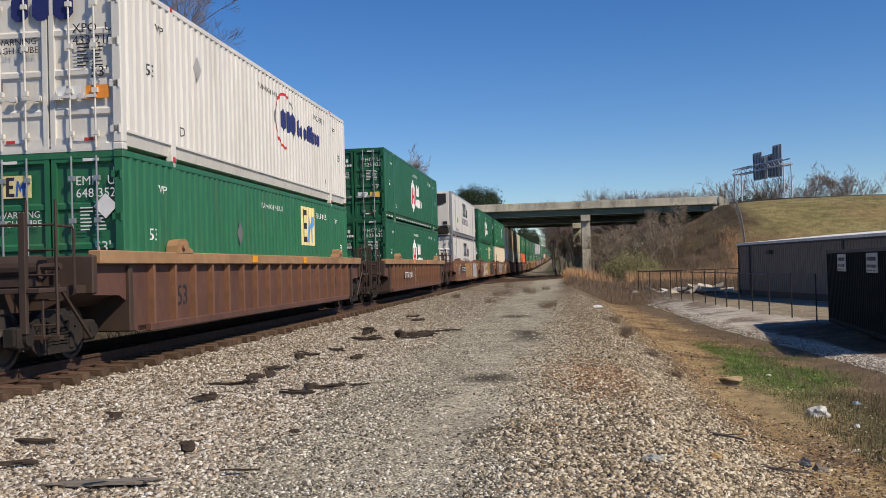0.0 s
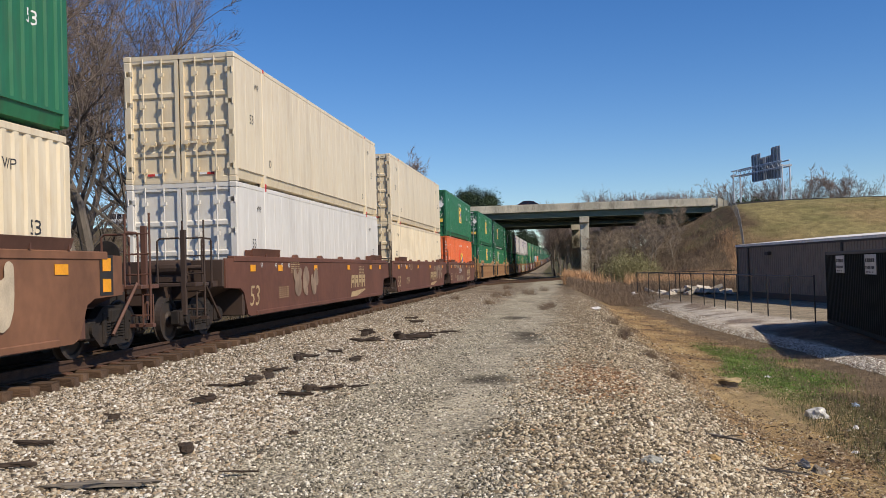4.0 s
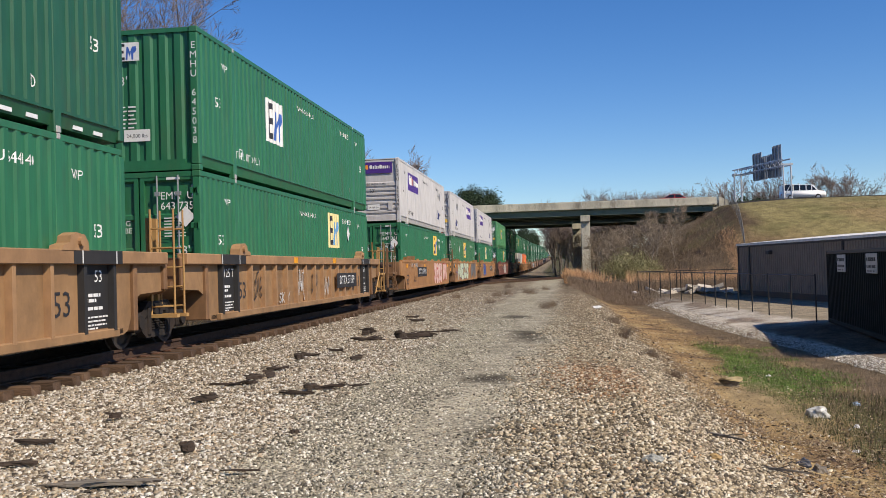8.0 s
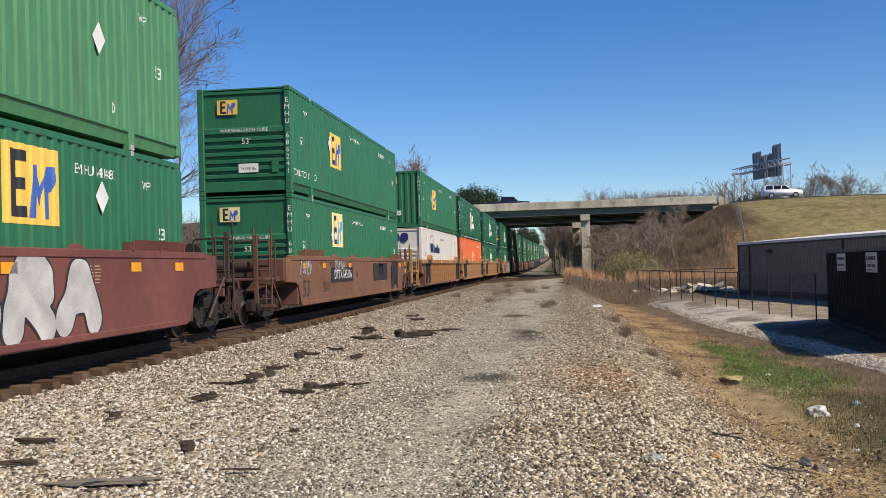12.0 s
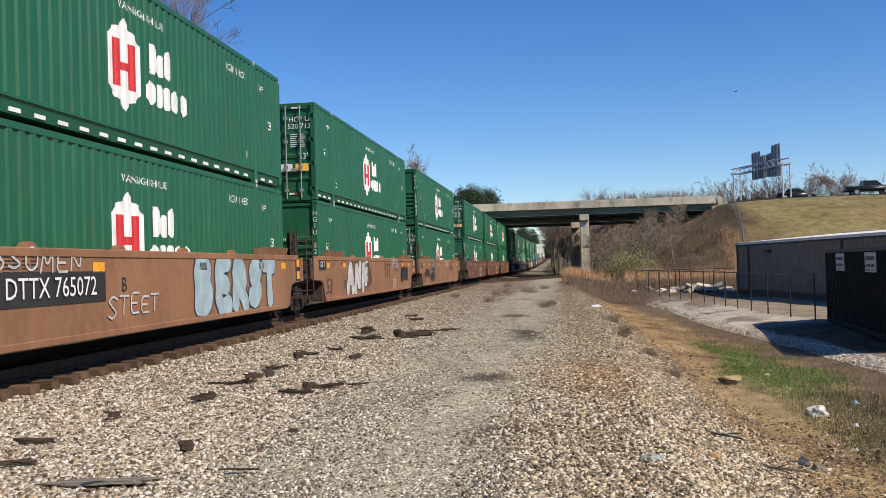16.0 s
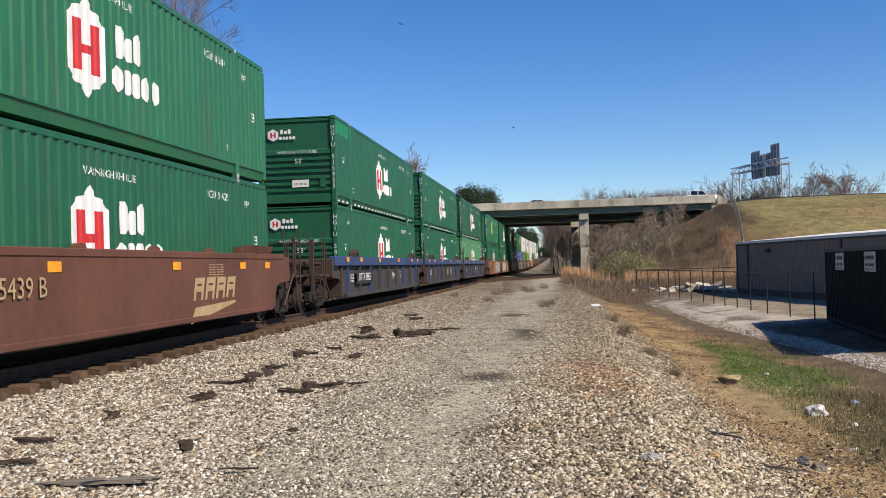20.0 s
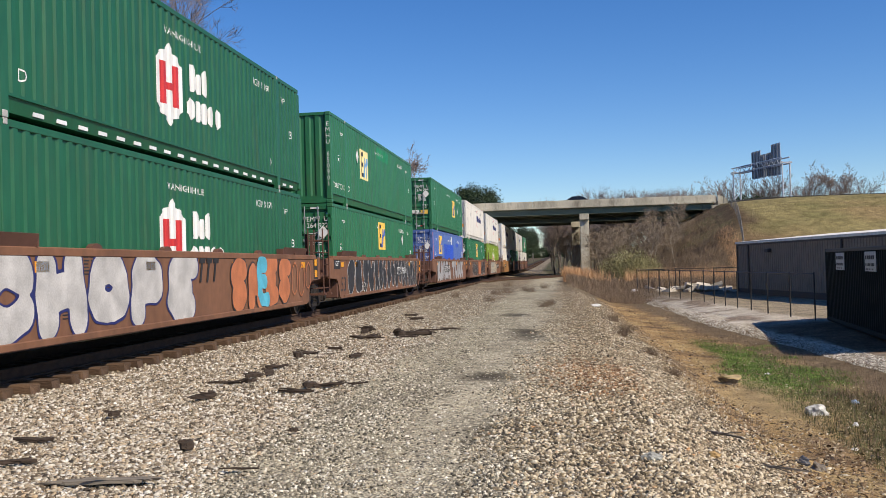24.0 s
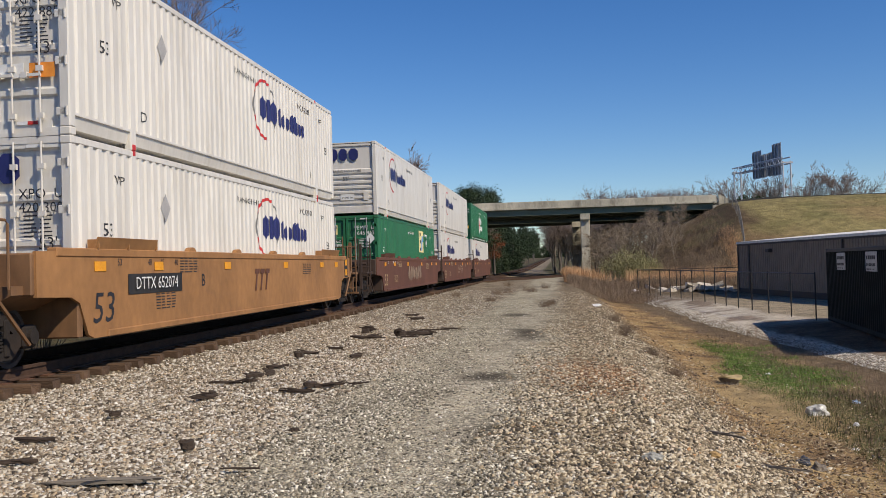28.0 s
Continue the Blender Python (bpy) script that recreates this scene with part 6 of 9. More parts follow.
for i in range(34):
    q = rnd.random()
    x, y = 7.0 + q * 5.6, 76 - q * 2 + rnd.uniform(-1.6, 1.6)
    w, h, t = rnd.uniform(.4, 1.7), rnd.uniform(.4, 1.1), rnd.uniform(.10, .28)
    bm = bmesh.new()
    bmesh.ops.create_cube(bm, size=1, matrix=Matrix.Diagonal((w, h, t, 1)))
    for v in bm.verts:
        v.co += Vector([rnd.uniform(-.07, .07) for _ in range(3)])
    part("slab", Geo().bm(bm), RUBBLE, slab, at=Matrix.Translation((x, y, LOT_Z + .10 + rnd.random() * (.50 if .35 < q < .85 else .15))) @ Euler((rnd.uniform(-.4, .4), rnd.uniform(-.4, .4), rnd.uniform(0, 6))).to_matrix().to_4x4())

# ---------------------------------------------------------------- sign gantry on the road
GALV = mat("galvanised posts", (0.55, 0.56, 0.58), rough=.5, metal=.2)
SIGN_BACK = mat("dull sign backs", (0.46, 0.50, 0.56), rough=.6, metal=.0, spread=.1)
STIFF = mat("grey sign stiffener", (0.20, 0.21, 0.23), rough=.6)
gantry = thing("sign_gantry", "grey steel gantry with the backs of road signs", "sign gantry")
gl, gr = Vector((25.2, 139.6, 0)), Vector((29.15, 127.0, 0))
for p in (gl, gr):
    for dx in (-.48, .48):
        part("post", Geo().tube([(p.x + dx, p.y, 7.6), (p.x + dx, p.y, 13.6)], .10, 8), GALV, gantry)
    part("brace", Geo().tube([(p.x - .55, p.y, 9.2), (p.x + .55, p.y, 11.0)], .05, 5), GALV, gantry)
    part("brace", Geo().tube([(p.x + .55, p.y, 8.2), (p.x - .55, p.y, 9.4)], .05, 5), GALV, gantry)
    part("cap_beam", Geo().box(p.x - .75, p.x + .75, p.y - .12, p.y + .12, 13.3, 13.5), GALV, gantry)
for dx in (-.5, .5):
    for z in (13.3, 14.1):
        part("chord", Geo().tube([(gl.x + dx, gl.y + 1, z), (gr.x + dx, gr.y + .2, z)], .09, 6), SIGN_BACK, gantry)
for i in range(20):
    u0, u1 = i / 20, (i + 1) / 20
    a, b = gl.lerp(gr, u0), gl.lerp(gr, u1)
    z0, z1 = (13.3, 14.1) if i % 2 else (14.1, 13.3)
    part("lattice_bar", Geo().tube([(a.x - .5, a.y, z0), (b.x - .5, b.y, z1)], .045, 5), GALV, gantry)
for u0, u1, z0, z1 in ((.235, .40, 12.1, 15.95), (.41, .505, 12.1, 15.3), (.54, .635, 12.1, 15.35), (.64, .79, 12.05, 16.35)):
    a, b = gl.lerp(gr, u0), gl.lerp(gr, u1)
    s = part("sign_panel", Geo().add([(p.x + .75 + t, p.y, z) for t in (0, .06) for z in (z0, z1) for p in (a, b)],
                                     [(0, 1, 3, 2), (4, 6, 7, 5), (0, 4, 5, 1), (2, 3, 7, 6), (0, 2, 6, 4), (1, 5, 7, 3)]), SIGN_BACK, gantry)
    for q in (.12, .5, .88):
        p = a.lerp(b, q)
        part("stiffener", Geo().box(p.x + .50, p.x + .68, p.y - .06, p.y + .06, z0 + .1, z1 - .1), STIFF, s)

# chain-link fence that climbs the embankment beside the bridge
bank_fence = thing("fence", "thin grey wire fence climbing the embankment", "fence", "lot fences")
WIRE = mat("grey wire", (0.20, 0.19, 0.17), rough=.6)
tops = [Vector((19.9 - 3.2 * u * u, 119.5 - 29 * u, 0)) for u in [i / 9 for i in range(10)]]
tops = [Vector((p.x, p.y, ground_z(p.x, p.y))) for p in tops]
for p in tops:
    part("post", Geo().tube([p - Vector((0, 0, .2)), p + Vector((0, 0, 1.75))], .04, 6), WIRE, bank_fence)
for p, q in zip(tops, tops[1:]):
    g = Geo()
    for k in range(8):
        g.tube([p + Vector((0, 0, .1 + .23 * k)), q + Vector((0, 0, .1 + .23 * k))], .006 if k < 7 else .025, 3)
    for k in range(1, 14):
        m = p.lerp(q, k / 14)
        g.tube([m + Vector((0, 0, .1)), m + Vector((0, 0, 1.7))], .005, 3)
    part("wire_mesh", g, WIRE, bank_fence)["kind"] = "stuff"

# ---------------------------------------------------------------- woods, brush and grass
BARK = mat("grey brown bark", (0.15, 0.13, 0.11), rough=.95, spread=.3, scale=3, grain=30, bump=.5, stretch=(1, 1, .3))
TWIG = mat("bare twigs", (0.19, 0.15, 0.125), rough=.95, spread=.25, scale=2, grain=10, bump=0)
# TWIG made paler: frontal sun and haze on far trees, in the colour
FAR_LIT_TWIG = mat("grey twigs paled for sun and haze", (0.27, 0.215, 0.185), rough=.95, spread=.25, scale=2, grain=10, bump=0)
BRUSH_TWIG = mat("dry brush twigs", (0.175, 0.13, 0.085), rough=.95, spread=.3, scale=2, grain=10, bump=0)
PALE_TWIG = mat("pale twigs", (0.30, 0.235, 0.165), rough=.95, spread=.3, scale=2, grain=10, bump=0)
PALE_BARK = mat("pale grey bark", (0.30, 0.25, 0.19), rough=.95, spread=.3, scale=3, grain=30, bump=.3)
NEEDLE = mat("dark pine needles", (0.030, 0.052, 0.020), rough=.8, spread=.45, scale=1.2, grain=6, bump=0)
OLIVE_LEAF = mat("olive shrub leaves", (0.29, 0.265, 0.12), rough=.75, spread=.4, scale=2, grain=6, bump=0)
RUST_LEAF = mat("rusty dry leaves", (0.20, 0.065, 0.025), rough=.85, spread=.35, scale=2, grain=6, bump=0)
PLUME = mat("tan grass plumes", (0.58, 0.36, 0.19), rough=.9, spread=.3, scale=2, grain=6, bump=0)
DRY_STALK = mat("dry brown stalks", (0.23, 0.165, 0.11), rough=.9, spread=.3, scale=2, grain=6, bump=0)
STRAW = mat("straw coloured grass", (0.46, 0.34, 0.17), rough=.9, spread=.35, scale=2, grain=8, bump=0)
BLADE = mat("green grass", (0.15, 0.23, 0.045), rough=.8, spread=.4, scale=1.5, grain=8, bump=0)


def grow(geo_thick, geo_thin, rnd, p, d, r, length, level, levels, spread, kids, lift, thin_r=.008, twigs=5):
    n = 4 if level < 2 else 2 if level < levels else 1
    pts = [p]
    q = p.copy()
    dd = d.copy()
    for i in range(n):
        dd = (dd + Vector((rnd.gauss(0, .16), rnd.gauss(0, .16), rnd.gauss(.04 + lift, .10)))).normalized()
        q = q + dd * (length / n)
        pts.append(q.copy())
    end = r * (.45 if level else .30)
    (geo_thick if level < 2 else geo_thin).tube(pts, r, (8, 5, 3, 3, 3)[min(level, 4)], end, level < 2)
    if level >= levels:
        # the outermost twigs, thin cones
        for k in range(twigs if level > 2 else 0):
            u = rnd.uniform(.15, 1.0)
            b = pts[0].lerp(pts[-1], u)
            ax = dd.orthogonal().normalized()
            ax.rotate(Matrix.Rotation(rnd.uniform(0, 6.283), 3, dd))
            tip = b + (dd * .8 + ax * rnd.uniform(.4, .9) + Vector((0, 0, lift + .1))).normalized() * length * rnd.uniform(.45, .9)
            w = max(thin_r * .55, .004)
            side, up = ax.cross(dd).normalized() * w, ax * w
            geo_thin.add([b + side, b - side, b + up, tip], [(0, 1, 3), (1, 2, 3), (2, 0, 3)])
        return
    for k in range(kids[level]):
        u = rnd.uniform(.35 if level else .30, 1.0)
        i = min(n - 1, int(u * n))
        base = pts[i].lerp(pts[i + 1], u * n - i)
        ax = dd.orthogonal().normalized()
        ax.rotate(Matrix.Rotation(rnd.uniform(0, 6.283), 3, dd))
        nd = (dd * math.cos(spread) + ax * math.sin(spread) * rnd.uniform(.7, 1.2)).normalized()
        grow(geo_thick, geo_thin, rnd, base, nd, max(thin_r, r * rnd.uniform(.32, .5) * (1 - .4 * u)), length * (rnd.uniform(.42, .66) if level == 0 else rnd.uniform(.34, .55)), level + 1, levels, spread, kids, lift, thin_r, twigs)


def tree_kind(seed, height, kids, spread=.75, lift=.02, lean=0.0, thin_r=.008, twig=None, bark=None, twigs=5):
    rnd = random.Random(seed)
    thick, thin = Geo(), Geo()
    grow(thick, thin, rnd, Vector((0, 0, -.3)), Vector((lean, 0, 1)).normalized(), height * .017, height * .60, 0, len(kids), spread, kids, lift, thin_r, twigs)
    return thick.mesh("trunk", bark or BARK), thin.mesh("crown", twig or TWIG)


def plant_tree(kindex, x, y, z, s, turn, label="bare grey brown tree without leaves", group="bare trees"):
    t = thing("tree", label, "tree", group, at=Matrix.LocRotScale((x, y, z), Euler((0, 0, turn)), (s, s, s)))
    part("trunk", TREES[kindex][0], None, t)
    part("crown", TREES[kindex][1], None, t)
    return t


TREES = [tree_kind(1, 15, (12, 8, 6, 3), .7, .05), tree_kind(2, 15, (11, 8, 6, 3), .8, .03), tree_kind(3, 14, (13, 8, 6, 3), .6, .08), tree_kind(4, 16, (11, 8, 6, 3), .85, .02),
         tree_kind(5, 9, (9, 7, 6), .8, .04), tree_kind(6, 15, (11, 9, 7), .62, .06, thin_r=.017, twig=FAR_LIT_TWIG, twigs=8), tree_kind(7, 15, (12, 8, 8), .55, .08, thin_r=.017, twig=FAR_LIT_TWIG, twigs=8), tree_kind(8, 15, (11, 8, 7, 3), .72, .05, thin_r=.017, twig=FAR_LIT_TWIG, twigs=8),
         tree_kind(9, 15, (10, 7, 6, 2), .55, .10, thin_r=.017, twig=FAR_LIT_TWIG, twigs=8),
         tree_kind(10, 8, (10, 8, 6), .75, .06, thin_r=.018, twig=PALE_TWIG, bark=PALE_BARK)]


def plant_to(kindex, x, y, z, top, turn, label, group="bare trees"):
    """A tree whose crown reaches up to the height top."""
    high = max(v.co.z for me in TREES[kindex] for v in me.vertices)
    return plant_tree(kindex, x, y, z, (top - z) / high, turn, label, group)


def shrub_kind(seed, stems, height, width):
    rnd = random.Random(seed)
    g = Geo()
    for i in range(stems):
        a, rr = rnd.uniform(0, 6.283), width * rnd.random() ** .6
        p = Vector((math.cos(a) * rr * .6, math.sin(a) * rr * .6, -.05))
        d = Vector((math.cos(a) * rr / height, math.sin(a) * rr / height, 1)).normalized()
        grow(g, g, rnd, p, d, .016, height * rnd.uniform(.45, .8), 2, 4, .7, (0, 0, 4, 4), .0, twigs=1)
    return g.mesh("clump", BRUSH_TWIG)


SHRUBS = [shrub_kind(11, 26, 2.6, 1.5), shrub_kind(12, 22, 3.4, 1.7), shrub_kind(13, 30, 1.9, 1.4)]


def leaf_cloud(seed, clumps, radius, leaf, material, stretch=(1, 1, 1), per=42, name="crown"):
    """A crown of many small leaves gathered in uneven clumps."""
    rng = np.random.default_rng(seed)
    v, f = [], []
    for c in range(clumps):
        d = rng.normal(size=3)
        d /= np.linalg.norm(d)
        centre = d * radius * (.35 + .65 * rng.random() ** .5) * np.array(stretch)
        cr = radius * (.16 + .16 * rng.random())
        pos = centre + rng.normal(size=(per, 3)) * cr * .55
        a, b = rng.normal(size=(per, 3)), rng.normal(size=(per, 3))
        a /= np.linalg.norm(a, axis=1)[:, None]
        b /= np.linalg.norm(b, axis=1)[:, None]
        for i in range(per):
            o = len(v)
            v += [tuple(pos[i] - a[i] * leaf), tuple(pos[i] + a[i] * leaf), tuple(pos[i] + b[i] * leaf * 1.2)]
            f.append((o, o + 1, o + 2))
    return mesh_of(name, v, f, material)


PINE_CROWN = leaf_cloud(21, 120, 1.0, .045, NEEDLE, (1, 1, .8), 45)
DENSE_CROWN = leaf_cloud(25, 230, 1.0, .038, NEEDLE, (1, 1, .75), 90)
CONE_CROWN = leaf_cloud(22, 130, 1.0, .05, NEEDLE, (.62, .62, 1.25), 40)
SHRUB_CROWN = leaf_cloud(23, 70, 1.0, .035, OLIVE_LEAF, (1, 1, .75), 60)
RUST_CROWN = leaf_cloud(24, 70, 1.0, .04, RUST_LEAF, (.8, .8, 1.1), 50)
PINE_TRUNK = Geo().tube([(0, 0, -.5), (.05, 0, 5), (0, .05, 10)], .22, 8, .10).mesh("trunk", BARK)


def pine(x, y, top, radius, cone=False, crown=None, label="dark green pine with a rounded crown"):
    z = ground_z(x, y)
    t = thing("tree", label, "tree", "evergreen trees", at=Matrix.LocRotScale((x, y, z), Euler((0, 0, x * 1.7)), None))
    h = top - z
    part("trunk", PINE_TRUNK, None, t, at=Matrix.Diagonal((1, 1, (h - radius * .6) / 10, 1)))
    part("crown", crown or (CONE_CROWN if cone else PINE_CROWN), None, t, at=Matrix.LocRotScale((0, 0, h - radius * (1.1 if cone else .8)), None, (radius, radius, radius)))


rnd = random.Random(77)
# along the far side of the line
for x, y, s, k in ((-18.5, 14, 1.35, 0), (-22, 19, 1.45, 1), (-18.4, 23, 1.3, 2), (-23, 26, 1.5, 3), (-18.8, 28.5, 1.35, 0), (-21, 32, 1.5, 1), (-18.6, 36, 1.35, 2), (-23, 39, 1.6, 2),
                   (-22.4, 40, 1.3, 0), (-27, 45, 1.4, 2), (-28, 29, 1.5, 0), (-29, 39, 1.5, 3), (-26, 15, 1.4, 2), (-31, 21, 1.5, 1), (-26, 50, 1.35, 2), (-17.5, 18.5, 1.1, 2), (-17.2, 32.5, 1.1, 2)):
    plant_tree(k, x, y, -.9, s, rnd.uniform(0, 6.28), "tall bare tree beside the railway")
for i in range(20):
    x, y = rnd.uniform(-26, -15.5), rnd.uniform(25, 105)
    plant_tree(4, x, y, -.9, rnd.uniform(.6, 1.0), rnd.uniform(0, 6.28), "young bare tree beside the railway")
plant_to(2, -20.2, 47, -.9, 17.0, 3.7, "tall slender bare tree beside the railway")
plant_to(0, -20.6, 44, -.9, 17.5, 5.3, "tall slender bare tree beside the railway")
plant_to(7, -17.2, 112, -.8, 17.2, 1.0, "bare tree above the train")
plant_to(7, -19.6, 110, -.8, 16.4, 2.0, "bare tree above the train")
for i in range(14):
    me = SHRUBS[i % 3]
    x, y = rnd.uniform(-16.5, -13.2), 12 + i * 5 + rnd.uniform(-2, 2)
    s = rnd.uniform(.8, 1.2)
    t = thing("shrub", "dry brown leafless brush", "shrub", "brush", at=Matrix.LocRotScale((x, y, ground_z(x, y)), Euler((0, 0, rnd.uniform(0, 6))), (s, s, s)))
    part("clump", me, None, t)
pine(-15.2, 168, 15.4, 4.3, crown=DENSE_CROWN)
pine(-19.5, 172, 14.0, 4.0, crown=DENSE_CROWN)
# beyond the bridge
for i in range(44):
    u = (i + rnd.random()) / 44
    y = 152 + 560 * u * u
    x = -13.0 - rnd.random() ** 1.5 * 22 - .012 * (y - 150)
    if i % 4 == 0:
        plant_tree(rnd.choice((5, 6)), x, y, grade(y) - .9, rnd.uniform(.8, 1.1), rnd.uniform(0, 6))
    else:
        pine(x, y, rnd.uniform(7.0, 12.0) * (1 + (y - 150) / 450), rnd.uniform(3.2, 4.6), cone=i % 3 != 0, label="dark green pine beyond the bridge")
for i in range(12):
    pine(-11.6 - rnd.random() * 6, 150 + i * 9, rnd.uniform(3.5, 6.5), rnd.uniform(2.0, 2.8), cone=True, label="young pine beside the line")
for i in range(14):
    pine(-34 + i * 6.0, 720 + rnd.uniform(-10, 30), rnd.uniform(15, 22), 8, cone=i % 2 == 0, label="distant dark pine at the end of the line")
for x, y, top in ((-11.8, 330, 13), (-13, 300, 12), (-12.5, 420, 16), (-14.5, 360, 15), (-16, 270, 13), (-12.4, 240, 9)):
    pine(x, y, top, 4.2, cone=True, label="dark green pine far along the line")
pine(-12.6, 176, 6.6, 2.3, crown=RUST_CROWN, label="small tree with rusty dry leaves")
for i in range(26):
    u = (i + rnd.random()) / 26
    y = 150 + 330 * u * u
    x = -1.0 - 3.5 * u + rnd.random() ** 1.4 * 15
    plant_tree(rnd.choice((5, 6)), x, y, grade(y) - .9, rnd.uniform(.55, .85) * (1 + .5 * u), rnd.uniform(0, 6), "bare tree beyond the bridge")
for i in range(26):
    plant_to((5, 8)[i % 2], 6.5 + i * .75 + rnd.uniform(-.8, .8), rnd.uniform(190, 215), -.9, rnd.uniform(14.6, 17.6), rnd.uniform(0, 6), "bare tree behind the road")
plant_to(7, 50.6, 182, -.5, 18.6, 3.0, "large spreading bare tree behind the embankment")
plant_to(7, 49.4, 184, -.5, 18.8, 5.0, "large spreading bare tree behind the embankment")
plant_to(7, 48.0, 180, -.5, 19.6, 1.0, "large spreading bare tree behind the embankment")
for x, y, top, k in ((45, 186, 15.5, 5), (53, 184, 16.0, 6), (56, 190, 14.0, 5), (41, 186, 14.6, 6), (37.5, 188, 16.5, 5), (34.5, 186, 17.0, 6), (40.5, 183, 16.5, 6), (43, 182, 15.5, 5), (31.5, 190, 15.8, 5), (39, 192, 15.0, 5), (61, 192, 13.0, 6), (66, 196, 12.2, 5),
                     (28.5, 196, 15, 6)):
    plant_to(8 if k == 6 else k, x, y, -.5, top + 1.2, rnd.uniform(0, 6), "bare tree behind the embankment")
pine(30.5, 160, 11.6, 2.6, label="low dark evergreen behind the gantry")
pine(34.5, 162, 11.0, 2.4, label="low dark evergreen behind the gantry")
# brush on the slope by the bridge
for i in range(70):
    u = rnd.random()
    x, y = 4.2 + 15.0 * u + rnd.uniform(-1, 1), rnd.uniform(91, 119)
    if x > 19.2 - (121 - y) * .10 or (x < 9.5 and y < 97):
        continue
    z = ground_z(x, y)
    s = min(rnd.uniform(.7, 1.15), max(.3, (6.0 - z) / 2.8)) * lerp(x, [(9, 1), (15, .6)])
    t = thing("shrub", "tangled dry brown brush on the slope", "shrub", "brush", at=Matrix.LocRotScale((x, y, ground_z(x, y) - .1), Euler((0, 0, rnd.uniform(0, 6))), (s, s, s)))
    part("clump", SHRUBS[i % 3], None, t)
for x, y, s in ((5.2, 104, .6), (7.5, 104, .60), (9.5, 101, .56), (11.5, 100, .5), (6.2, 112, .6), (8.6, 97, .55), (1.6, 128, .75), (.6, 134, .7), (2.2, 140, .75), (4.6, 124, .7),
                (5.0, 132, .8), (6.8, 129, .75), (4.4, 112, .7), (7.0, 108, .62), (9.8, 106, .6), (12.0, 106, .5), (5.6, 98, .5), (10.6, 112, .6), (13.5, 111, .5)):
    plant_tree(9, x, y, ground_z(x, y), s * 1.08, rnd.uniform(0, 6), "thin bare pale tree in the brush")
for x, y, r in ((5.0, 90.0, 1.5), (6.3, 90.4, 2.1), (7.6, 89.8, 1.5), (5.7, 89.0, 1.1), (6.9, 88.8, 1.1)):
    t = thing("shrub", "olive green leafy shrub under the bridge", "shrub", "leafy shrubs", at=Matrix.LocRotScale((x, y, ground_z(x, y) + r * .7), Euler((0, 0, x)), (r, r, r)))
    part("crown", SHRUB_CROWN, None, t)


def blades(name, label, count, place, height, width, material, seed, lean=.35, curve=True):
    rng = np.random.default_rng(seed)
    xs, ys = place(rng, count)
    n = len(xs)
    zs = np.array([ground_top(a, b) for a, b in zip(xs, ys)]) - .01
    h = height[0] + (height[1] - height[0]) * rng.random(n)
    a = rng.random(n) * 6.283
    l = rng.normal(size=n) * lean if lean < 2 else np.sign(rng.normal(size=n)) * (1.9 + np.abs(rng.normal(size=n)) * .6)
    b = rng.random(n) * 6.283
    w = width * (.6 + .8 * rng.random(n))
    base = np.stack([xs, ys, zs], 1)
    side = np.stack([np.cos(a) * w, np.sin(a) * w, np.zeros(n)], 1)
    mid = base + np.stack([np.cos(b) * l * h * .35, np.sin(b) * l * h * .35, h * .6 * np.clip(1 - np.abs(l) * .4, .12, 1)], 1)
    tip = base + np.stack([np.cos(b) * l * h, np.sin(b) * l * h, h * np.clip(1 - np.abs(l) * .4, .12, 1)], 1)
    v = np.stack([base - side, base + side, mid + side * .6, mid - side * .6, tip], 1).reshape(-1, 3)
    o = (np.arange(n) * 5)[:, None]
    f = [tuple(q) for q in (o + np.array([0, 1, 2, 3])).tolist()] + [tuple(q) for q in (o + np.array([3, 2, 4])).tolist()]
    thing(name, label, "grass", kind="stuff", mesh=mesh_of(name, v.tolist(), f, material))


def patchy(place, freq=.9, cutoff=0.0, seed=3.0):
    def inner(rng, n):
        xs, ys = place(rng, n)
        keep = np.array([noise.noise((x * freq, y * freq * .7, seed)) > cutoff for x, y in zip(xs, ys)])
        return xs[keep], ys[keep]
    return inner


def along_edge(off0, off1, y0, y1):
    def inner(rng, n):
        ys = 1 / (1 / y0 + (1 / y1 - 1 / y0) * rng.random(n))
        e = np.array([lot_edge(q) for q in ys])
        return e + off0 + (off1 - off0) * rng.random(n), ys
    return inner


def grassy(rng, n):
    xs, ys = 3.8 + rng.random(n) * 3.6, 14.5 + 23 * rng.random(n)
    keep = np.array([green_mask(x, y) > q for x, y, q in zip(xs, ys, .15 + .85 * rng.random(n))])
    return xs[keep], ys[keep]


blades("straw_grass", "dry straw grass lying in the ditch", 13000, patchy(strip(2.7, 5.2, 9, 52), .8, -.05), (.10, .30), .004, STRAW, 31, 2.6)
blades("straw_heap", "pale straw lying round the stump", 9000, lambda rng, n: (3.95 + rng.normal(size=n) * .42, 19.6 + rng.normal(size=n) * 1.5), (.12, .35), .007, STRAW, 41, 2.6)
blades("green_grass", "patch of short green grass in the ditch", 60000, grassy, (.03, .10), .008, BLADE, 32, 1.0)
blades("weeds", "grey brown dry weeds on the lot bank", 30000, patchy(along_edge(-2.6, .0, 12, 66), .9, -.3), (.06, .24), .003, DRY_STALK, 33, 1.0)
blades("bank_weeds", "dry weeds along the foot of the gravel bank", 3500, patchy(strip(2.2, 3.2, 14, 78), .8, .1), (.06, .22), .004, DRY_STALK, 34, 1.1)
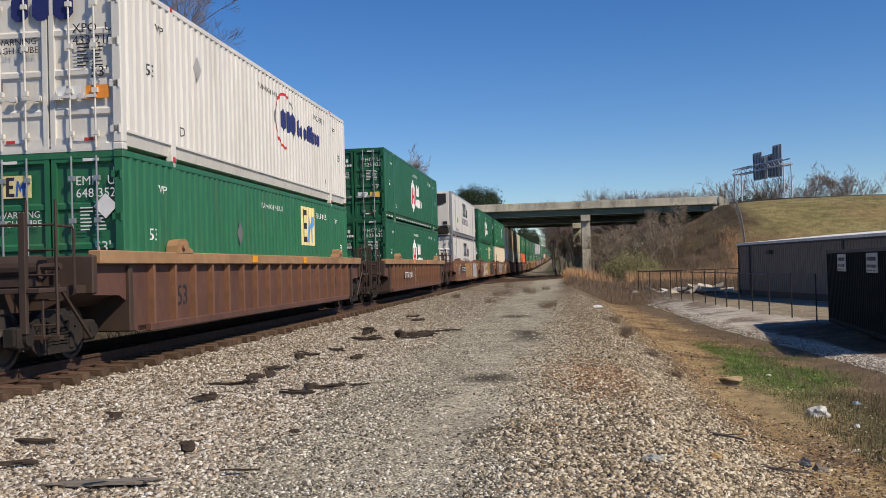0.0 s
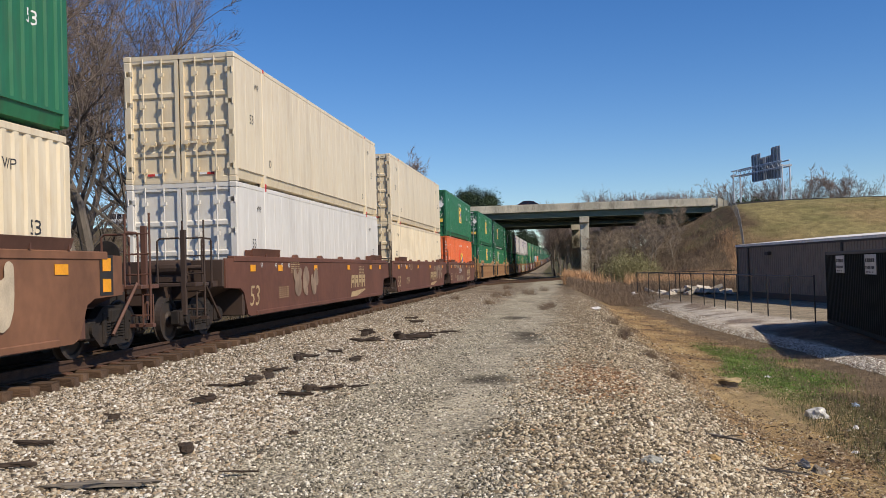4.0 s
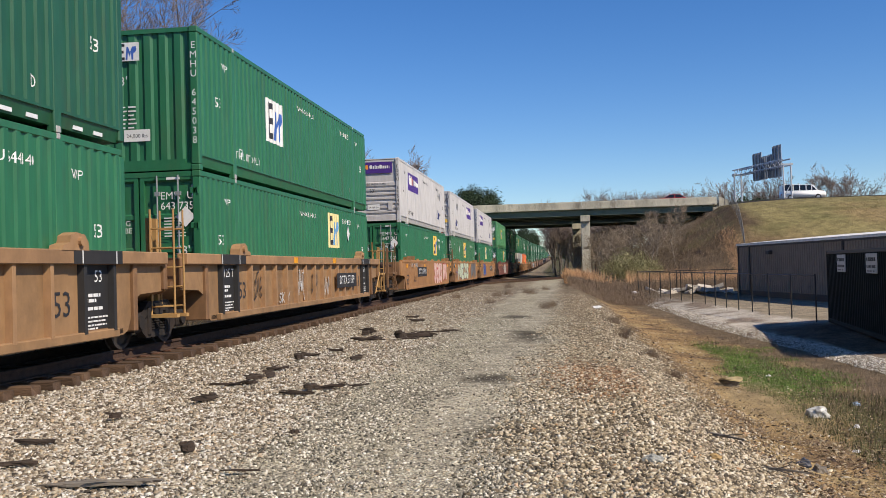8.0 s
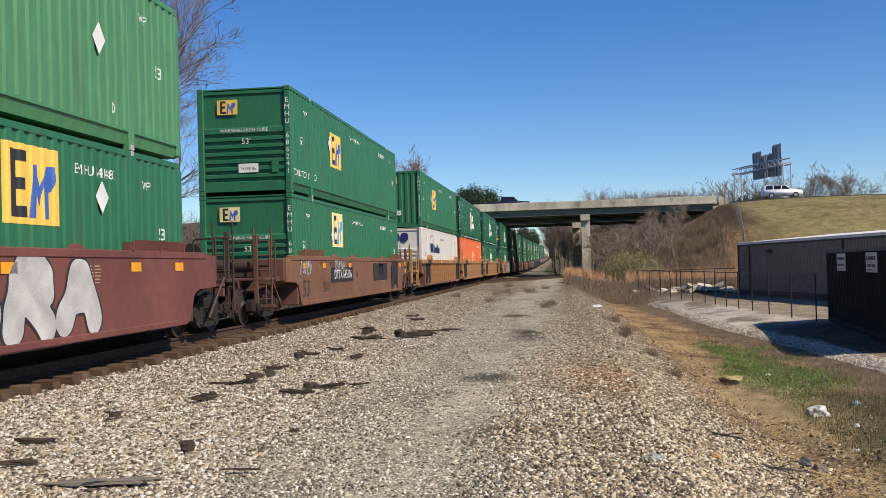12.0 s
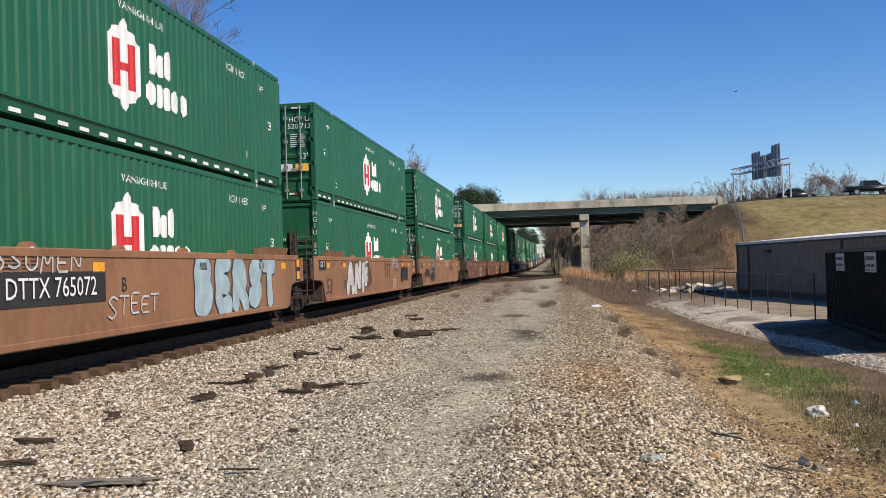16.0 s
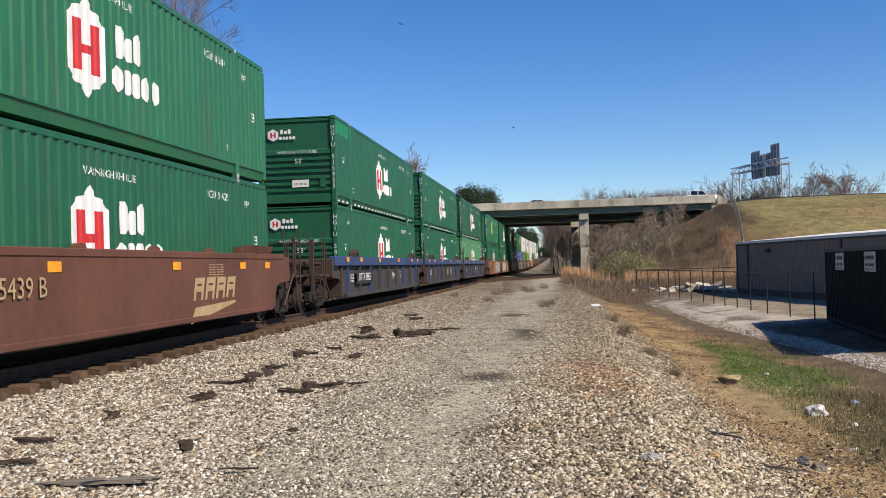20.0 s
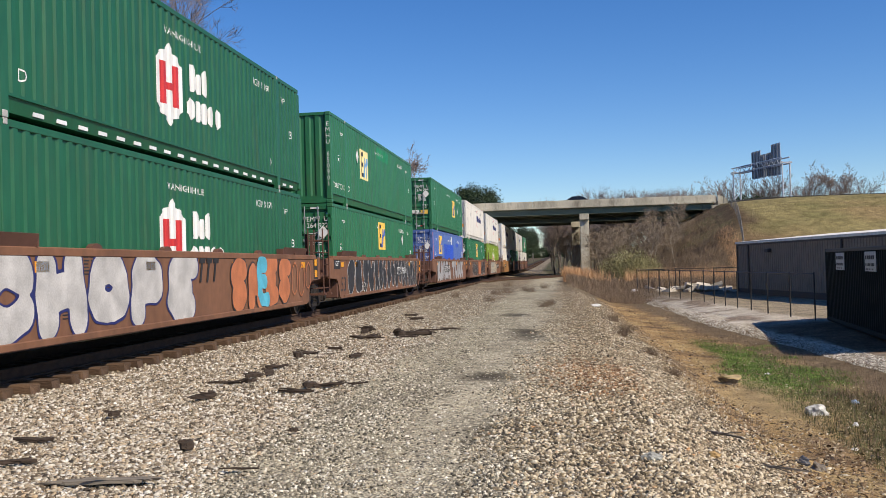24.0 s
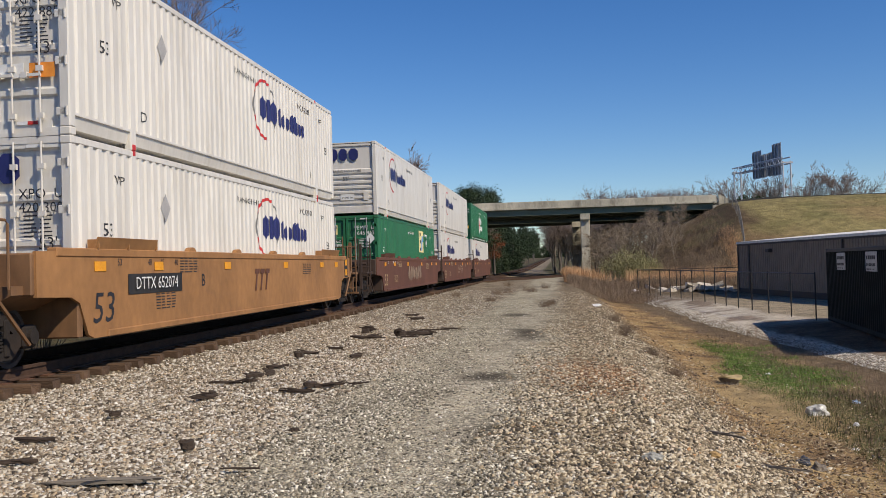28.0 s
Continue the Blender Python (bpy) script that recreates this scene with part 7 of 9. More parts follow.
blades("far_weeds", "reddish brown weeds near the bridge", 26000, lambda rng, n: (1.6 + .7 * rng.normal(size=n) + 4.0 * rng.random(n), 66 + 20 * rng.random(n)), (.15, .6), .007, DRY_STALK, 35, .7)
blades("fence_weeds", "grey brown weeds behind the lot fence", 9000, lambda rng, n: (5.8 + 13 * rng.random(n), 78 + 5 * rng.random(n)), (.35, .95), .010, DRY_STALK, 46, .35)
blades("bridge_weeds", "red brown weeds before the plume grass", 9000, lambda rng, n: (.4 + np.abs(rng.normal(size=n)) * 2.0, 76 + 6 * rng.random(n)), (.3, .95), .009, DRY_STALK, 47, .4)
blades("plume_grass", "tan plume grass near the bridge", 3000, lambda rng, n: (.1 + np.abs(rng.normal(size=n)) * 1.5, 83 + 4 * rng.random(n)), (.8, 1.6), .018, PLUME, 36, .30)
blades("fence_plumes", "tan plume grass behind the lot", 3200, lambda rng, n: (5.5 + 14 * rng.random(n), 83.5 + 4 * rng.random(n)), (.7, 1.5), .012, PLUME, 37, .25)
blades("slope_brush", "grey brown dry growth on the slope by the bridge", 16000, lambda rng, n: (7 + 11 * rng.random(n), 90 + 29 * rng.random(n)), (.2, .75), .009, DRY_STALK, 44, .6)
blades("ditch_weeds", "dark green brown weeds in the near ditch", 12000, lambda rng, n: (4.1 + .11 * rng.random(n) + 2.4 * rng.random(n), 11.5 + 9.5 * rng.random(n)), (.06, .22), .005, mat("dark weeds", (0.13, 0.125, 0.05), rough=.9, spread=.5, scale=2, grain=8, bump=0), 45, 1.4)
blades("slope_grass", "short olive grass on the embankment", 30000, lambda rng, n: (19 + 45 * rng.random(n), 88 + 33 * rng.random(n)), (.10, .22), .030, mat("olive grass", (0.29, 0.245, 0.11), rough=.9, spread=.35, scale=.4, grain=3, bump=0), 38, 2.6)
blades("slope_straw", "orange dry grass at the edge of the brush", 4500, lambda rng, n: (lambda ys: (16.6 + .05 * (ys - 88) + .45 * rng.normal(size=n), ys))(86 + 20 * rng.random(n) ** 1.5), (.3, .9), .010, PLUME, 39, .5)


def tuft(x, y, s, seed):
    g = Geo()
    r = random.Random(seed)
    for i in range(130):
        a, q, b = r.uniform(0, 6.283), .30 * s * r.random() ** .6, r.uniform(0, 6.283)
        p = Vector((math.cos(a) * q, math.sin(a) * q, -.03))
        m = p + Vector((math.cos(b) * .08 * s, math.sin(b) * .08 * s, s * r.uniform(.10, .25)))
        g.tube([p, m, m + Vector((math.cos(b) * .22 * s * r.random(), math.sin(b) * .22 * s * r.random(), s * r.uniform(.02, .24)))], .0035, 3, .0015)
    t = thing("weed_tuft", "dry brown weed tuft in the gravel", "weed", "weed tufts", at=(x, y, ground_top(x, y)))
    part("clump", g, DRY_STALK, t)


for i, (x, y, s) in enumerate(((-4.16, 71.8, 1.2), (-5.7, 49.9, .8), (-3.67, 52.5, 1.1), (-3.2, 54.5, 1.0), (-1.9, 55.9, 1.2), (-2.3, 58.5, 1.0), (-.71, 37, .9), (-.5, 39, .7), (-3.3, 43, .8), (-1.2, 63, 1.0),
                               (1.6, 27, .7), (1.9, 30, .8), (2.1, 24, .6), (1.7, 34, .9), (2.2, 20, .55))):
    tuft(x, y, s, i)

# ---------------------------------------------------------------- litter and broken timber
WOOD = mat("dark rotten timber", (0.046, 0.032, 0.023), rough=.95, spread=.35, scale=6, grain=30, bump=.7, stretch=(.4, 2, 2))
GREYWOOD = mat("weathered grey board", (0.19, 0.165, 0.135), rough=.95, spread=.25, scale=5, grain=30, bump=.6, stretch=(.3, 2, 2))


def timber(x, y, length, w, h, turn, material=WOOD, seed=0, name="broken_timber", label="dark splintered piece of old sleeper", shreds=3):
    """A split piece of timber: a ragged core with slivers torn off along it."""
    r = random.Random(seed)
    g = Geo()
    for k in range(1 + shreds):
        l, ww, hh = (length, w, h) if k == 0 else (length * r.uniform(.4, .9), w * r.uniform(.2, .4), h * r.uniform(.3, .55))
        n = 5
        rows = []
        bend = r.uniform(-.12, .12) * l
        for i in range(n + 1):
            u = i / n - .5
            taper = (r.uniform(.1, .45) if i in (0, n) else r.uniform(.75, 1.1))
            rows.append([(u * l + r.uniform(-.06, .06) * l * (i in (0, n)), cy * ww * .5 * taper + bend * 4 * u * u, cz * hh * .5 * r.uniform(.5, 1.1) * (.6 + .4 * taper))
                         for cy, cz in ((-1, -1), (1, -1), (1, 1), (.1, 1.2), (-1, .8))])
        o = [p for row in rows for p in row]
        f = [(i * 5 + j, i * 5 + (j + 1) % 5, i * 5 + 5 + (j + 1) % 5, i * 5 + 5 + j) for i in range(n) for j in range(5)] + [(4, 3, 2, 1, 0), tuple(range(n * 5, n * 5 + 5))]
        m = Matrix.Identity(4) if k == 0 else Matrix.Translation((r.uniform(-.35, .35) * length, r.uniform(-.7, .7) * w, r.uniform(-.2, .5) * h)) @ Euler((0, r.uniform(-.25, .25), r.uniform(-.6, .6))).to_matrix().to_4x4()
        g.add([m @ Vector(p) for p in o], f)
    thing(name, label, "debris", "timber scraps",
          at=Matrix.Translation((x, y, ground_top(x, y) + h * .42 + .03)) @ Euler((r.uniform(-.3, .3), r.uniform(-.06, .06), turn)).to_matrix().to_4x4(),
          mesh=g.mesh(name, material))


for i, (x, y, l, w, h, a) in enumerate(((-5.20, 8.73, .45, .06, .05, .15), (-5.19, 10.41, .16, .09, .08, .6), (-3.52, 8.5, .17, .11, .10, 1.0), (-4.82, 7.82, .4, .07, .05, .35), (-4.65, 11.76, .38, .10, .07, .5),
                                        (-4.58, 11.9, .18, .06, .10, 1.4), (-4.91, 13.31, .55, .06, .05, .15), (-4.6, 13.4, .3, .08, .06, -.2), (-4.78, 14.19, .34, .13, .08, .6), (-4.6, 14.4, .3, .05, .10, 1.2),
                                        (-4.93, 15.63, .3, .10, .07, .2), (-4.8, 15.9, .2, .05, .05, .9), (-3.6, 12.43, .55, .07, .05, -.05), (-3.55, 12.9, .22, .14, .10, .5), (-3.3, 13.0, .5, .08, .06, .35),
                                        (-2.9, 13.1, .35, .03, .03, .1), (-5.0, 17.98, .55, .10, .06, .1), (-4.96, 17.3, .2, .14, .12, .3), (-4.66, 18.99, .36, .08, .06, -.2), (-3.84, 17.22, .36, .12, .08, .9),
                                        (-4.66, 21.95, .85, .10, .07, .05), (-5.07, 24.23, .42, .10, .16, -.6), (-5.0, 23.6, .3, .06, .12, .8), (-3.87, 22.16, .30, .22, .22, .1), (-3.46, 22.4, .75, .14, .12, .15),
                                        (-3.6, 21.9, .5, .06, .05, .3), (-3.11, 23.97, 1.1, .06, .05, .05), (-4.49, 28.97, .5, .10, .08, .1), (-5.0, 31, .5, .09, .08, .1), (-2.75, 9.35, .10, .07, .06, .1))):
    timber(x, y, l * .85, w * .85, h * .85, a + .12, seed=i)
timber(-2.7, 7.59, .32, .025, .02, .05, seed=60, name="stick", label="thin dark stick on the path", shreds=0)
timber(-3.64, 7.08, .9, .12, .04, .12, GREYWOOD, 50, "board", "weathered grey board lying in the ballast")
timber(1.83, 12.1, .75, .035, .03, -.75, BARK, 51, "branch", "dark broken branch on the bank", 1)
timber(2.28, 11.06, .7, .03, .03, -.7, BARK, 52, "branch", "dark broken branch on the bank", 2)
STUMP = mat("cut stump wood", (0.45, 0.34, 0.17), rough=.9, spread=.2, scale=8, grain=30)
stump = thing("tree_stump", "pale cut tree stump in the ditch", "tree stump", at=(3.71, 22.25, ground_top(3.71, 22.25)))
g, r = Geo(), random.Random(3)
ring = [[(math.cos(a) * q * (1 + .12 * math.sin(3 * a) + .05 * math.sin(7 * a)), math.sin(a) * q * .8, z + .03 * math.sin(2 * a)) for a in [2 * math.pi * k / 14 for k in range(14)]] for z, q in ((-.1, .20), (.05, .17), (.14, .25))]
g.add([p for q in ring for p in q], [(i * 14 + k, i * 14 + (k + 1) % 14, (i + 1) * 14 + (k + 1) % 14, (i + 1) * 14 + k) for i in range(2) for k in range(14)])
part("bark", g, BARK, stump)
g = Geo()
g.add([(x * 1.06, y * 1.06, z + (.02 if i % 2 else 0)) for i, (x, y, z) in enumerate(ring[2])] + [(x * 1.04, y * 1.04, z + .04) for x, y, z in ring[2]],
      [(k, (k + 1) % 14, 14 + (k + 1) % 14, 14 + k) for k in range(14)] + [tuple(range(14, 28))])
part("cut_face", g, STUMP, stump)
BAG = mat("white plastic bag", (0.72, 0.71, 0.69), rough=.35, spread=.08)
CLOUDBAG = mat("cloudy white plastic", (0.50, 0.485, 0.44), rough=.3, spread=.2, scale=9)
BLUEBAG = mat("blue wrapper", (0.30, 0.42, 0.58), rough=.4, spread=.2)
DARKBAG = mat("dark plastic scrap", (0.05, 0.055, 0.07), rough=.4)


def crumple(name, label, x, y, size, material, seed, flat=.6):
    r = random.Random(seed)
    bm = bmesh.new()
    bmesh.ops.create_icosphere(bm, subdivisions=3, radius=1)
    off = Vector((r.uniform(0, 50), 0, 0))
    for v in bm.verts:
        k = 1 + .45 * noise.noise(v.co * 1.6 + off) + .25 * noise.noise(v.co * 4 + off)
        v.co = Vector((v.co.x * k * size, v.co.y * k * size * .8, max(-.3, v.co.z) * k * size * flat))
    thing(name, label, "litter", "litter", at=(x, y, ground_top(x, y) + size * flat * .35), mesh=Geo().bm(bm).mesh(name, material))


crumple("plastic_bag", "crumpled cloudy white plastic bag in the ditch", 4.58, 18.2, .19, CLOUDBAG, 1, .75)
crumple("wrapper", "pale blue plastic wrapper in the weeds", 5.68, 19.7, .08, BLUEBAG, 2)
crumple("cup", "small white paper cup in the weeds", 4.9, 17.0, .05, BAG, 3, .9)
crumple("wrapper", "white paper scrap on the ditch edge", 4.27, 14.9, .06, BAG, 4, .5)
crumple("plastic_scrap", "dark crumpled plastic scrap", 3.09, 13.1, .09, DARKBAG, 5, .9)
crumple("plastic_scrap", "grey crumpled plastic scrap", 3.25, 13.0, .09, GREYWOOD, 6, .9)
crumple("wrapper", "white scrap in the green grass", 5.0, 24.5, .07, BAG, 7, .5)
ROCK = mat("pale grey rock", (0.30, 0.30, 0.27), rough=.9, spread=.15, scale=6, grain=40, bump=.4)
TANROCK = mat("yellow tan rock", (0.42, 0.28, 0.12), rough=.9, spread=.2, scale=6, grain=40, bump=.4)
crumple("rock", "flat grey rock on the gravel bank", .73, 8.5, .09, ROCK, 8, .5)
crumple("rock", "yellowish rock on the gravel bank", 1.48, 10.0, .06, TANROCK, 9, .8)
crumple("paper_scrap", "white flat scrap beside the path", 1.42, 43.4, .28, BAG, 10, .3)
crumple("paper_scrap", "white scrap near the fence", 5.6, 76, .25, BAG, 12, .5)

# ---------------------------------------------------------------- train: the consist
TRACK_X = -8.41
PLACES = (14.73, 37.97, 61.48, 80.86, 100.27, 123.6, 142.92, 162.34, 185.53, 204.93, 224.35, 247.82, 267.14, 286.55, 309.87, 333.41, 356.75, 375.92, 395.26,
          418.71, 438.39, 458.17, 481.58, 500.16, 519.47, 542.96, 562.23, 581.69, 605.32, 624.31, 644.0, 667.23, 686.52, 706.12, 729.59, 752.85, 772.11, 791.53)
CARS = ((0,), (1,), (2, 3, 4), (5, 6, 7), (8, 9, 10), (11, 12, 13), (14,), (15,), (16, 17, 18), (19, 20, 21), (22, 23, 24), (25, 26, 27), (28, 29, 30),
        (31, 32, 33), (34,), (35, 36, 37))


def run(t):
    """How far the train has come at t seconds."""
    return 25.8883 * t - 0.38219 * t * t / 28 + 0.08352 * t ** 3 / 784


TRAIN = []  # (thing, place along the track at 0 s, height)
G_HUB = "green corrugated container with a white badge emblem"
G_EMP = "green corrugated container with a yellow square emblem"
W_STG = "white corrugated container with navy lettering and a red ring"


def hub(colour=GREEN2, end="doors", code="HGIU", number="", label=G_HUB, tape=True, **kw):
    return lambda: container(colour, end, "badge", code, number, label=label + (", doors shut" if end == "doors" else ", ribbed end"),
                             tape=tape, emblem_y=7.4, **kw)


def emp(colour=GREEN, end="doors", code="EMHU", number="", label=G_EMP, emblem="square", **kw):
    return lambda: container(colour, end, emblem, code, number, label=label + (", doors shut" if end == "doors" else ", " + end + " end"),
                             extra=kw.pop("extra", (("diamond", 13.0, 1.55),)), emblem_y=kw.pop("emblem_y", 11.7), **kw)


def stg(end="doors", code="XPOU", number="", smooth=False, label=W_STG, **kw):
    return lambda: container(WHITE, end, "ring", code, number, smooth=smooth, label=label, emblem_y=9.45 if not smooth else 3.6,
                             extra=() if smooth else (("grey_diamond", 3.3, 2.0),), frame_colour=None, **kw)


def fed(end, number, y, label):
    return lambda: container(GREY, end, "panel", "FDXU", number, label=label, emblem_y=y,
                             extra=(("grey_diamond", 13.2 if y < 8 else 3.6, 2.1), ("grey_diamond", 13.8 if y < 8 else 4.2, 2.1),
                                    ("toplift", 2.9 if y < 8 else 3.2, .55), ("rail_logo", 13.1 if y < 8 else 3.1, .95)))


def plain(colour, end, label, smooth=True):
    return lambda: container(colour, end, "none", label=label, smooth=smooth)


LOADS = (
    (stg(number="433210"), emp(number="648352", emblem="square_pale", emblem_y=11.4, extra=(("grey_diamond", 5.6, 1.7),))),
    (hub(number="525823"), hub(number="523630")),
    (lambda: reefer("white refrigerated container with a black cooling grille"),
     lambda: container(WHITE, "doors", "slant", smooth=True, label="white smooth container with slanted black emblem", emblem_y=8.1, frame_colour=FRAME_GREY)),
    (hub(number="500414", tape=False), emp(number="641418", emblem="square_pale", emblem_y=11.05)),
    (emp(number="645192", emblem="square_white", emblem_y=11.4, extra=(("grey_diamond", 5.4, 2.0), ("toplift", 3.1, .6))),
     plain(CREAM, "doors", "cream corrugated container with plain sides", smooth=False)),
    (plain(CREAM, "doors", "cream smooth container with rusty doors"), plain(WHITE, "doors", "off-white smooth container with cream doors")),
    (plain(CREAM, "doors", "cream container with stained doors"), plain(CREAM, "doors", "pale cream corrugated container", smooth=False)),
    (emp(number="269383", emblem_y=8.1), lambda: container(ORANGE, "corrugated", "square", "EMHU", "207604", emblem_y=8.44,
                                                            label="orange corrugated container with a yellow square emblem", extra=(("streaks", 7.1, 1.2),))),
    (emp(number="270665", emblem_y=8.2), emp(end="corrugated", number="271206", emblem_y=8.4)),
    (emp(GREEN3, end="corrugated", number="274170", emblem_y=5.2, tape=True, extra=(("grey_diamond", 3.3, 1.9), ("toplift", 1.0, .45))),
     emp(end="corrugated", number="644140", emblem="square_pale", emblem_y=5.2, extra=(("grey_diamond", 11.5, 1.9),))),
    (emp(end="corrugated", number="645038", emblem="square_white", emblem_y=5.1, extra=(("toplift", 3.0, .55),)), emp(number="643735", emblem="square_pale", emblem_y=11.1)),
    (fed("ribbed", "535490", 4.05, "grey corrugated container with a purple panel, ribbed end in front"), emp(number="647361", emblem="square", emblem_y=11.3)),
    (fed("doors", "535239", 11.8, "grey corrugated container with a purple panel, door end in front"),
     emp(MID_GREEN, end="corrugated", number="271665", emblem_y=8.25, extra=(("diamond", 4.6, 1.6),))),
    (fed("ribbed", "539957", 3.95, "grey container with a purple panel beside its ribbed end"), emp(number="232324", emblem="square_pale", emblem_y=8.05)),
    (emp(LIGHT_GREEN, number="272390", emblem_y=8.0, label="faded light green container with a yellow square emblem"), emp(number="641483", emblem_y=11.0)),
    (emp(end="ribbed", number="686241", emblem_y=5.2, extra=(("diamond", 4.3, 1.75), ("toplift", 1.1, .6))),
     emp(end="ribbed", number="686604", emblem="square_pale", emblem_y=5.2, extra=(("diamond", 4.4, 1.4),))),
    (emp(end="corrugated", number="276380"  , emblem_y=5.15, extra=(("diamond", 3.8, 1.6),)), stg(end="ribbed", smooth=True, label="white smooth container with navy lettering, ribbed end")),
    (hub(end="ribbed", number="523118"), lambda: container(ORANGE, "corrugated", "square", "EMHU", "207357", emblem_y=8.4,
                                                          label="orange corrugated container with faded red streaks", extra=(("streaks", 11.0, .8),))),
    (hub(number="523376"), hub(end="ribbed", number="528282")),
    (hub(number="518000"), hub(end="ribbed", number="514380")),
    (hub(number="520713"), hub(end="ribbed", number="520112")),
    (hub(end="ribbed", number="527947"), hub(number="527901")),
    (hub(number="512773"), hub(end="ribbed", number="509993", extra=(("patch", 12.6, 2.35),))),
    (hub(number="514501"), hub(number="512969")),
    (hub(GREEN, end="ribbed", number="645814", tape=False), hub(number="514625", tape=False)),
    (hub(end="ribbed", number="515953", extra=(("patch", 1.2, 2.55),)), hub(end="ribbed", number="509379")),
    (hub(end="ribbed", number="510198"), hub(end="ribbed", number="516671")),
    (hub(GREEN3, end="ribbed", number="525972"), hub(LIGHT_GREEN, end="ribbed", number="509512", label="faded light green container with a white badge emblem")),
    (emp(end="corrugated", number="645777", emblem="square", emblem_y=6.6, extra=(("toplift", 13.2, .5),)), hub(number="512125", tape=False)),
    (hub(number="511598"), hub(number="531071")),
    (emp(GREEN, end="corrugated", number="650901", emblem="square_pale", emblem_y=5.2, extra=(("diamond", 3.9, 1.8), ("patch", 8.8, 2.45), ("toplift", 1.1, .6))),
     emp(number="264922", emblem_y=8.2)),
    (emp(number="276799", emblem_y=10.8), lambda: container(BLUE, "doors", "square", "EMHU", "206296", emblem_y=3.5,
                                                             label="blue corrugated container with yellow square emblems", extra=(("stripes", 7.6, 1.70), ("strip", 12.6, 2.20), ("plate", 8.9, 2.45), ("plate", 15.3, 1.55), ("edge", .09, 0), ("edge", CL - .09, 0)))),
    (stg(number="425426"), emp(number="271929", emblem_y=8.3)),
    (stg(number="425072"), hub(LIME, number="640206", label="lime green container with a white badge emblem", tape=False)),
    (stg(number="422885"), stg(number="420300")),
    (stg(end="ribbed", smooth=True, label="white smooth container with navy lettering, ribbed end"), emp(number="646462", emblem="square_pale", emblem_y=11.2)),
    (stg(end="ribbed", smooth=True, label="white smooth container with navy lettering, ribbed end"), stg(end="ribbed", smooth=True, label="white smooth container on the maroon wagon")),
    (hub(GREEN, number="517766"), stg(end="ribbed", smooth=True, label="white smooth container on the last wagon")),
)
RIBBED, PLAIN = "ribbed", "plain"
